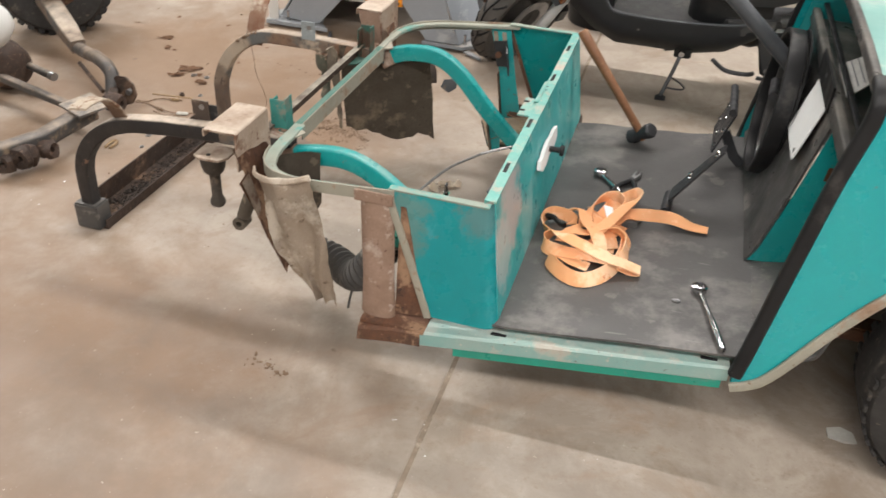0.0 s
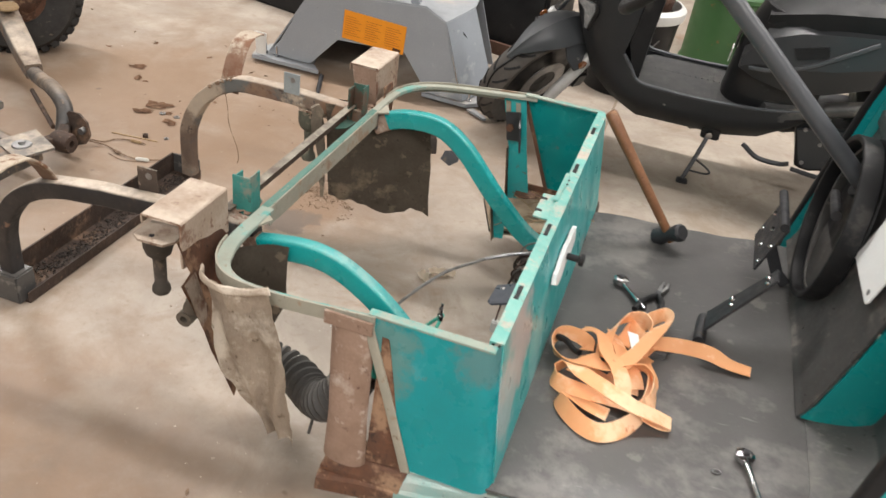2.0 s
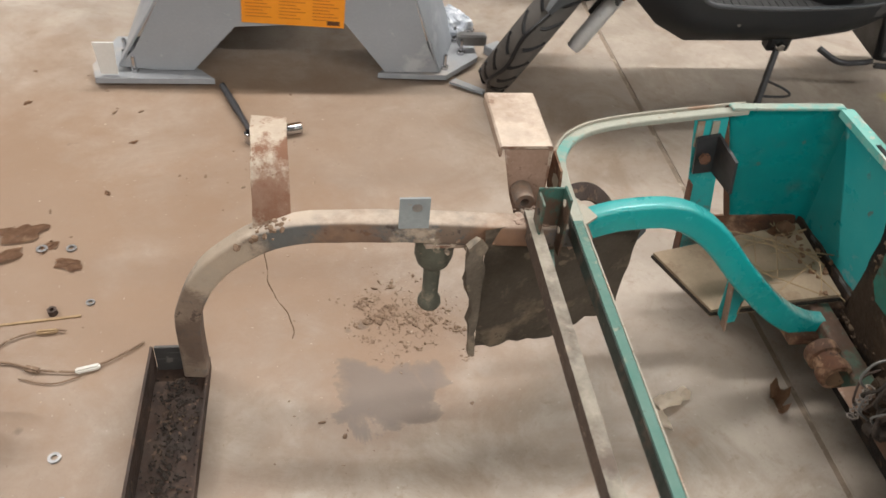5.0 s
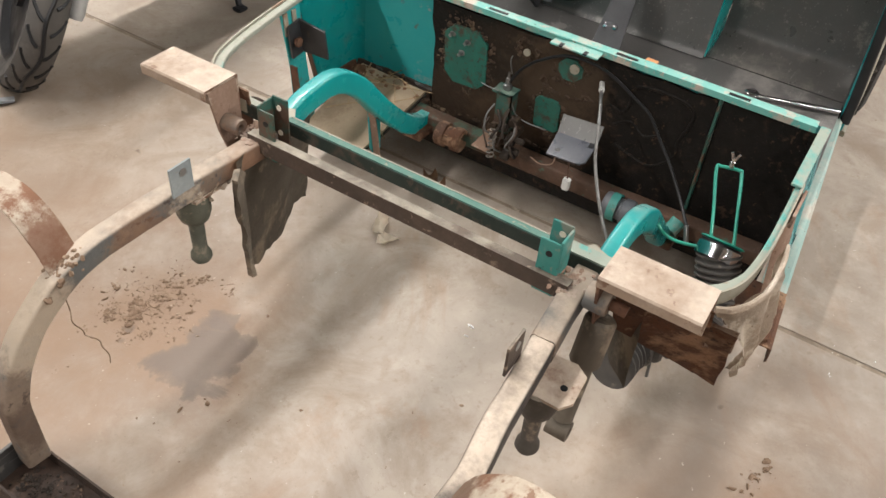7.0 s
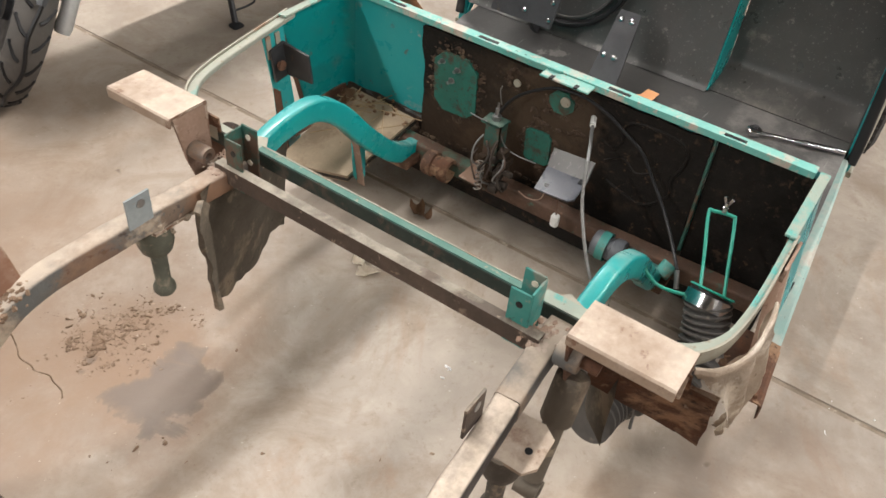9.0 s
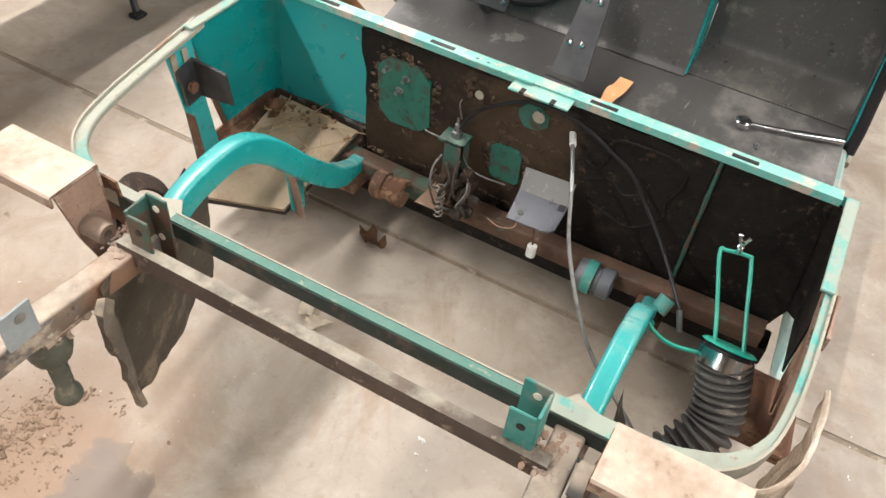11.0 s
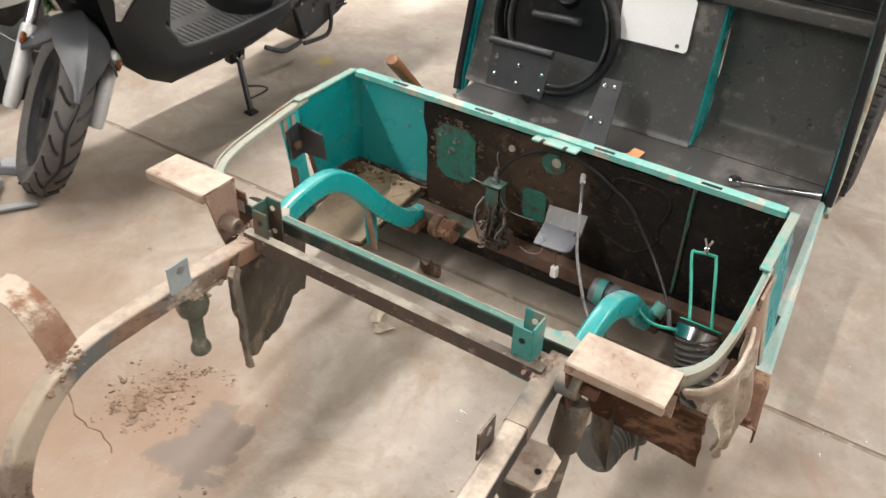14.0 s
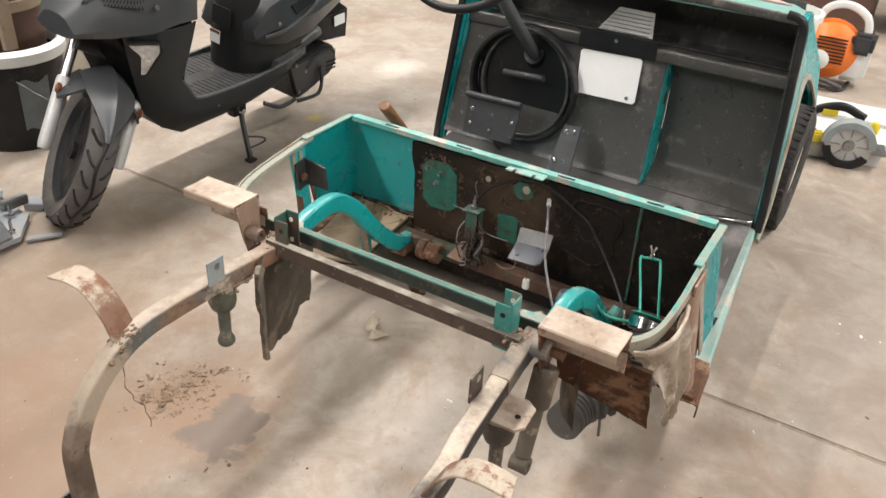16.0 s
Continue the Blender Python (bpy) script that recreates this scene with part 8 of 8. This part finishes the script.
    def hull(points):
        """Convex outline of points in the x-z plane."""
        pts = sorted(set((round(x, 4), round(z, 4)) for x, _, z in points))
        lower, upper = [], []
        for half, seq in ((lower, pts), (upper, pts[::-1])):
            for p in seq:
                while len(half) > 1 and (half[-1][0] - half[-2][0]) * (p[1] - half[-2][1]) - (half[-1][1] - half[-2][1]) * (p[0] - half[-2][0]) <= 0:
                    half.pop()
                half.append(p)
        return lower[:-1] + upper[:-1]

    e = part("engine_case", bevel(prism(hull(case_plan(0, 0.0)), "y", 0.05, 0.170), 0.012, 3), SCOOTER_BLACK, t, "black engine case with a round end")
    part("case_cover", bevel(prism(hull(case_plan(0, 0.018)), "y", 0.168, 0.188), 0.006, 2), SCOOTER_SIDE, e, "dull dark cover plate")
    part("cover_ridge", wire([(-0.47, 0.190, 0.315), (-0.53, 0.192, 0.355), (-0.62, 0.190, 0.365), (-0.665, 0.186, 0.335)], 0.006), SCOOTER_BLACK, e)
    for k in range(3):
        part("cooling_slot", box((-0.675, 0.186, 0.262 + 0.018 * k), (-0.61, 0.1915, 0.270 + 0.018 * k), 0.001), BLACK, e)
    for x, z in ((-0.465, 0.300), (-0.40, 0.345), (-0.655, 0.350), (-0.58, 0.235), (-0.43, 0.215)):
        part("case_bolt", lathe([(0.008, 0), (0.008, 0.006), (0.0, 0.007)], n=6, m=Matrix.Translation((x, 0.186, z)) @ Matrix.Rotation(radians(-90), 4, "X")), STEEL, e)
    part("kick_lever", sweep(spline([(-0.555, 0.198, 0.300), (-0.562, 0.205, 0.24), (-0.548, 0.208, 0.190), (-0.50, 0.210, 0.182), (-0.40, 0.208, 0.190)], 4), rounded(0.016, 0.012, 0.004), (0, 1, 0)), DARK_STEEL, e)
    part("inner_case", bevel(prism(hull(case_plan(0, 0.0)), "y", -0.10, 0.046), 0.012, 2), DARK_STEEL, e)
    ab = part("air_box", bevel(loft(ribs([(-0.53, [(0.03, 0.47, 0), (0.13, 0.465, 0), (0.145, 0.42, 0), (0.03, 0.41, 0)]), (-0.60, [(0.03, 0.52, 0), (0.16, 0.50, 0), (0.17, 0.40, 0), (0.03, 0.385, 0)]), (-0.76, [(0.03, 0.54, 0), (0.165, 0.51, 0), (0.17, 0.385, 0), (0.03, 0.38, 0)]), (-0.81, [(0.03, 0.52, 0), (0.13, 0.49, 0), (0.13, 0.40, 0), (0.03, 0.39, 0)])])), 0.015, 2), SCOOTER_BLACK, t, "black plastic air box")
    part("intake_pipe", rod((-0.44, 0.155, 0.415), (-0.56, 0.160, 0.455), 0.027, 16), BLACK_DUSTY, ab)
    part("type_sticker", slab([(-0.66, 0.1715, 0.495), (-0.73, 0.1735, 0.500), (-0.735, 0.1765, 0.455), (-0.665, 0.1745, 0.450)], 0.003), PAPER, ab, "white sticker")
    part("case_sticker", slab([(-0.43, 0.145, 0.3635), (-0.475, 0.148, 0.3695), (-0.480, 0.118, 0.3715), (-0.435, 0.115, 0.3655)], 0.003), PAPER, e, "white sticker")
    # the unit is set back under the body
    for ob in set(bpy.data.objects) - before:
        ob.data.transform(Matrix.Translation((-0.085, -0.08, -0.038)))
    st = part("warning_sticker", slab([(-0.1680, -0.066, 0.490), (-0.1655, -0.014, 0.490), (-0.1625, -0.014, 0.440), (-0.1650, -0.066, 0.440)], 0.003), PAPER, t, "white warning sticker with illegible print")
    part("sticker_band", slab([(-0.1655, -0.066, 0.490), (-0.1630, -0.014, 0.490), (-0.1625, -0.014, 0.478), (-0.1650, -0.066, 0.478)], 0.002), RUST, st)
    part("lock_panel", slab([(-0.178, -0.060, 0.585), (-0.176, 0.030, 0.585), (-0.170, 0.030, 0.515), (-0.172, -0.060, 0.515)], 0.006, 0.001), BLACK, t)
    part("exhaust", sweep(spline([(-0.10, -0.02, 0.16), (-0.30, -0.10, 0.17), (-0.55, -0.17, 0.22), (-0.95, -0.20, 0.33)], 5), ring(0.045, 16), (0, 0, 1), scale=[0.5 if k < 8 else 1 for k in range(16)]), DARK_STEEL, t)
    s1 = part("side_stand", sweep([(-0.176, 0.085, 0.195), (-0.155, 0.130, 0.120), (-0.126, 0.190, 0.038)], rounded(0.020, 0.016, 0.005), (1, 0, 0)), DARK_STEEL, t, "black side stand swung out")
    part("stand_foot", box((-0.148, 0.176, 0.024), (-0.105, 0.212, 0.036), 0.004), DARK_STEEL, s1)
    part("stand_tang", wire([(-0.150, 0.142, 0.105), (-0.190, 0.180, 0.105), (-0.214, 0.190, 0.090), (-0.198, 0.178, 0.072), (-0.138, 0.168, 0.066)], 0.0038), DARK_STEEL, s1)
    part("pivot_bolt", lathe([(0.0, 0.012), (0.012, 0.010), (0.014, 0.0), (0.014, -0.012)], (-0.176, 0.095, 0.192), "y", 12), CHROME, s1, "bright pivot bolt")
    part("stand_bracket", box((-0.215, 0.045, 0.165), (-0.145, 0.085, 0.215), 0.005), SCOOTER_BLACK, s1)
    part("centre_stand", wire([(-0.30, 0.10, 0.19), (-0.36, 0.13, 0.165), (-0.44, 0.12, 0.155), (-0.47, 0.13, 0.17)], 0.009), DARK_STEEL, t)
    part("handlebar", wire([(0.10, 0.33, 1.04), (0.16, 0.2, 1.06), (0.22, 0.0, 1.05), (0.16, -0.2, 1.06), (0.10, -0.33, 1.04)], 0.014), BLACK, t)


TYRE_SMOOTH = surface("road_tyre", (0.060, 0.054, 0.049), (0.086, 0.078, 0.070), (0.095, 0.085, 0.072), size=9, patch=0.25, rough_at=0.75, bump=0.1)
scooter()


# ---------------------------------------------------------------- things further off
def bucket():
    t = thing("black_bucket", "black plastic bucket with white rim holding a brown drum", "bucket", (-0.09, 2.19, 0.0))
    part("body", lathe([(0, 0.004), (0.165, 0.004), (0.17, 0.0), (0.175, 0.01), (0.205, 0.36), (0.20, 0.36), (0.17, 0.015), (0, 0.015)], n=40), BLACK, t)
    part("rim", lathe([(0.20, 0.355), (0.218, 0.355), (0.222, 0.37), (0.222, 0.395), (0.205, 0.41), (0.195, 0.41), (0.195, 0.36)], n=40), WHITE, t, "dirty white rim")
    bm = bmesh.new()
    grid = []
    for i in range(9):
        a = radians(-118 + 34 * i / 8)
        grid.append([bm.verts.new(((0.178 + 0.030 * z / 0.36) * math.cos(a + 0.1 * z), (0.178 + 0.030 * z / 0.36) * math.sin(a + 0.1 * z), z + 0.01 * math.sin(i))) for z in (0.09, 0.16, 0.23, 0.29)])
    for a, b in zip(grid, grid[1:]):
        for k in range(3):
            bm.faces.new((a[k], b[k], b[k + 1], a[k + 1]))
    bmesh.ops.solidify(bm, geom=bm.faces[:], thickness=0.002)
    part("label", bm, ZINC, t, "grey torn label")
    part("carry_wire", wire([(-0.10, -0.19, 0.30), (-0.02, -0.23, 0.22), (0.05, -0.22, 0.18), (0.14, -0.16, 0.29)], 0.003), STEEL, t)
    d = single("fibre_drum", lathe([(0, 0), (0.15, 0), (0.155, 0.01), (0.155, 0.40), (0.16, 0.41), (0.16, 0.44), (0.155, 0.45), (0.155, 0.60), (0, 0.61)], n=40), BROWN_DRUM, "brown fibre drum standing in the bucket", "drum", at=(-0.09, 2.19, 0.018))
    part("drum_strap", lathe([(0.156, 0.52), (0.161, 0.522), (0.161, 0.56), (0.156, 0.562)], n=40), PLY, d)
    part("drum_tape", box((-0.09, -0.160, 0.39), (-0.04, -0.135, 0.61), 0.002), PLY, d)


bucket()


def blower():
    t = thing("leaf_blower", "orange and white motor blower on the floor", "blower", (2.95, -0.46, 0.0))
    part("housing", rough(lathe([(0, -0.11), (0.09, -0.11), (0.15, -0.06), (0.155, 0.02), (0.12, 0.08), (0, 0.10)], (0, 0, 0.19), "x", 28), 0.006, 0.08), ORANGE, t, "orange engine cover")
    for k in range(8):
        part("vent", box((-0.118, -0.09 + 0.0, 0.14 + 0.018 * k), (-0.108, 0.06, 0.147 + 0.018 * k), 0.001), BLACK, t)
    part("starter", lathe([(0.05, -0.02), (0.055, 0), (0.04, 0.01), (0, 0.012)], n=20, m=Matrix.Translation((-0.13, 0.03, 0.15)) @ Matrix.Rotation(radians(-90), 4, "Y")), WHITE, t)
    part("handle", sweep(spline([(-0.02, 0.10, 0.30), (-0.02, 0.06, 0.40), (-0.02, -0.04, 0.43), (-0.02, -0.14, 0.38), (-0.02, -0.17, 0.28)], 6), rounded(0.04, 0.03, 0.012), (1, 0, 0)), WHITE, t)
    part("tank", box((-0.06, -0.21, 0.04), (0.10, -0.06, 0.24), 0.03), WHITE, t)
    part("dark_cover", box((-0.10, -0.215, 0.20), (0.06, -0.10, 0.31), 0.02), DARK_STEEL, t)
    part("fan_guard", wire([(-0.10, 0.17, 0.02), (-0.16, 0.10, 0.05), (-0.17, -0.02, 0.06), (-0.14, -0.12, 0.03)], 0.012), BLACK_DUSTY, t)
    part("guard", wire([(-0.12, 0.12, 0.01), (-0.15, 0.0, 0.02), (-0.12, -0.12, 0.01), (0.05, -0.14, 0.01)], 0.01), DARK_STEEL, t)


blower()


def saw():
    t = thing("circular_saw", "yellow circular saw with bright blade on the floor", "saw", (1.84, -0.69, 0.0), (0, 0, -80))
    part("base_plate", box((-0.22, -0.055, 0.074), (0.20, 0.085, 0.079), 0.002), STEEL, t)
    part("rest_block", box((-0.20, 0.0, 0.0), (0.19, 0.08, 0.0735), 0.003), WHITE, t)
    b = lathe([(0, -0.0012), (0.095, -0.0012), (0.095, 0.0012), (0, 0.0012)], (0.04, -0.060, 0.10), "y", 48)
    part("blade", b, ALLOY, t)
    g = [(0.04 + 0.108 * math.cos(radians(a)), 0.10 + 0.108 * math.sin(radians(a))) for a in range(0, 190, 10)]
    gi = [(0.04 + 0.078 * math.cos(radians(a)), 0.10 + 0.078 * math.sin(radians(a))) for a in range(180, -10, -10)]
    part("blade_guard", prism(g + gi, "y", -0.075, -0.012, 0.003), ZINC, t)
    part("arbor", lathe([(0.025, 0), (0.022, 0.012), (0, 0.013)], n=16, m=Matrix.Translation((0.04, -0.062, 0.10)) @ Matrix.Rotation(radians(90), 4, "X")), STEEL, t)
    part("motor", lathe([(0, 0), (0.05, 0), (0.055, 0.02), (0.055, 0.10), (0.04, 0.12), (0, 0.12)], (0.04, -0.01, 0.12), "y", 24), YELLOW, t)
    part("handle", sweep(spline([(0.08, 0.03, 0.20), (-0.02, 0.03, 0.235), (-0.12, 0.03, 0.20), (-0.16, 0.03, 0.13), (-0.10, 0.03, 0.10)], 6), rounded(0.035, 0.03, 0.01), (0, 1, 0)), BLACK, t, "black grip")
    part("front_knob", lathe([(0, 0), (0.02, 0), (0.022, 0.03), (0.012, 0.05), (0, 0.052)], (0.13, 0.03, 0.14), "z", 16), YELLOW, t)
    part("trigger_block", box((-0.10, 0.010, 0.185), (-0.03, 0.05, 0.225), 0.008), YELLOW, t)
    part("depth_lever", box((-0.11, -0.03, 0.06), (-0.06, 0.02, 0.12), 0.008), YELLOW, t)
    for k in range(8):
        a = k * math.pi / 4
        part("blade_slot", box((-0.003, -0.001, 0.035), (0.003, 0.001, 0.075), 0, m=Matrix.Translation((0.04, -0.0618, 0.10)) @ Matrix.Rotation(a, 4, "Y")), STEEL, t)
    part("lower_guard", prism([(0.04 + r * math.cos(radians(a)), 0.10 + r * math.sin(radians(a))) for r, rng in ((0.104, range(190, 340, 10)), (0.070, range(330, 180, -10))) for a in rng], "y", -0.075, -0.050, 0.002), BLACK, t)
    part("battery", box((-0.20, 0.0, 0.03), (-0.11, 0.07, 0.11), 0.01), BLACK, t)


saw()
for k, (x, y, r, h) in enumerate(((2.30, 0.08, 0.17, 0.47), (2.38, -0.25, 0.18, 0.48))):
    b = thing("white_bucket", "white plastic bucket standing by the boxes", "bucket", (x, y, 0.0), group="white buckets")
    part("body", lathe([(0, 0), (r * 0.85, 0), (r, h), (r - 0.006, h), (r * 0.84, 0.01), (0, 0.01)], n=32), WHITE, b)
    part("rim", lathe([(r, h - 0.03), (r + 0.012, h - 0.03), (r + 0.012, h), (r - 0.006, h + 0.004)], n=32), WHITE, b)
for x, y, w, d, h in ((4.3, -0.3, 0.5, 0.5, 0.7), (4.5, -0.95, 0.5, 0.45, 0.55), (4.4, 0.4, 0.45, 0.5, 0.6)):
    c = thing("brown_carton", "brown cardboard carton standing on the floor", "carton", (x, y, 0.0), group="brown cartons")
    part("body", box((-w / 2, -d / 2, 0), (w / 2, d / 2, h), 0.006), BROWN_DRUM, c)
    part("tape", box((-w / 2 - 0.001, -0.03, h * 0.6), (-w / 2 + 0.004, 0.03, h + 0.001), 0.0), PLY, c)
for x, y, w, a in ((2.22, -1.05, 0.11, 96), (2.50, -1.12, 0.12, 92)):
    single("white_board", box((-0.62, -w, 0), (0.62, w, 0.03), 0.003), WHITE, "white painted board lying on the floor", "board", group="white boards", at=(x, y, 0.0), turn=(0, 0, a))
single("bracket_offcut", box((-0.06, -0.03, 0), (0.06, 0.03, 0.03), 0.003), STAND_GREY, "grey steel offcut beside the tyre", "offcut", at=(-0.43, 1.60, 0.0), turn=(0, 0, -57))
d = single("green_drum", lathe([(0, 0), (0.20, 0), (0.20, 0.02), (0.19, 0.03), (0.19, 0.36), (0.20, 0.37), (0.20, 0.39), (0.19, 0.40), (0.19, 0.72), (0.20, 0.73), (0.19, 0.75), (0, 0.75)], n=36), surface("drum_green", (0.035, 0.10, 0.03), (0.045, 0.12, 0.04), (0.2, 0.09, 0.03), size=5, patch=0.2, rough_at=0.5), "green steel drum behind the scooter", "drum", at=(0.34, 2.85, 0.0))
single("plastic_sack", rough(lathe([(0, 0), (0.20, 0.0), (0.26, 0.08), (0.24, 0.30), (0.15, 0.46), (0.05, 0.52), (0, 0.52)], n=28), 0.05, 0.16), surface("pale_sack", (0.48, 0.45, 0.38), (0.40, 0.36, 0.30), size=7, rough_at=0.6), "pale plastic sack behind the scooter", "sack", at=(0.72, 2.72, 0.0))
single("black_crate", box((-0.55, -0.3, 0), (0.55, 0.3, 0.45), 0.012), BLACK, "black plastic crate on the floor behind the stand", "crate", at=(-1.55, 2.36, 0.0), turn=(0, 0, -14))
single("black_bin", box((-0.24, -0.22, 0), (0.24, 0.22, 0.5), 0.02), BLACK, "black plastic bin standing on the floor", "bin", at=(-0.70, 2.47, 0.0), turn=(0, 0, -8))
single("brown_board", box((-0.20, -0.012, 0), (0.20, 0.012, 0.06), 0.002), BROWN_DRUM, "brown board standing at the foot of the bin", "board", at=(-0.58, 2.19, 0.0), turn=(0, 0, -12))
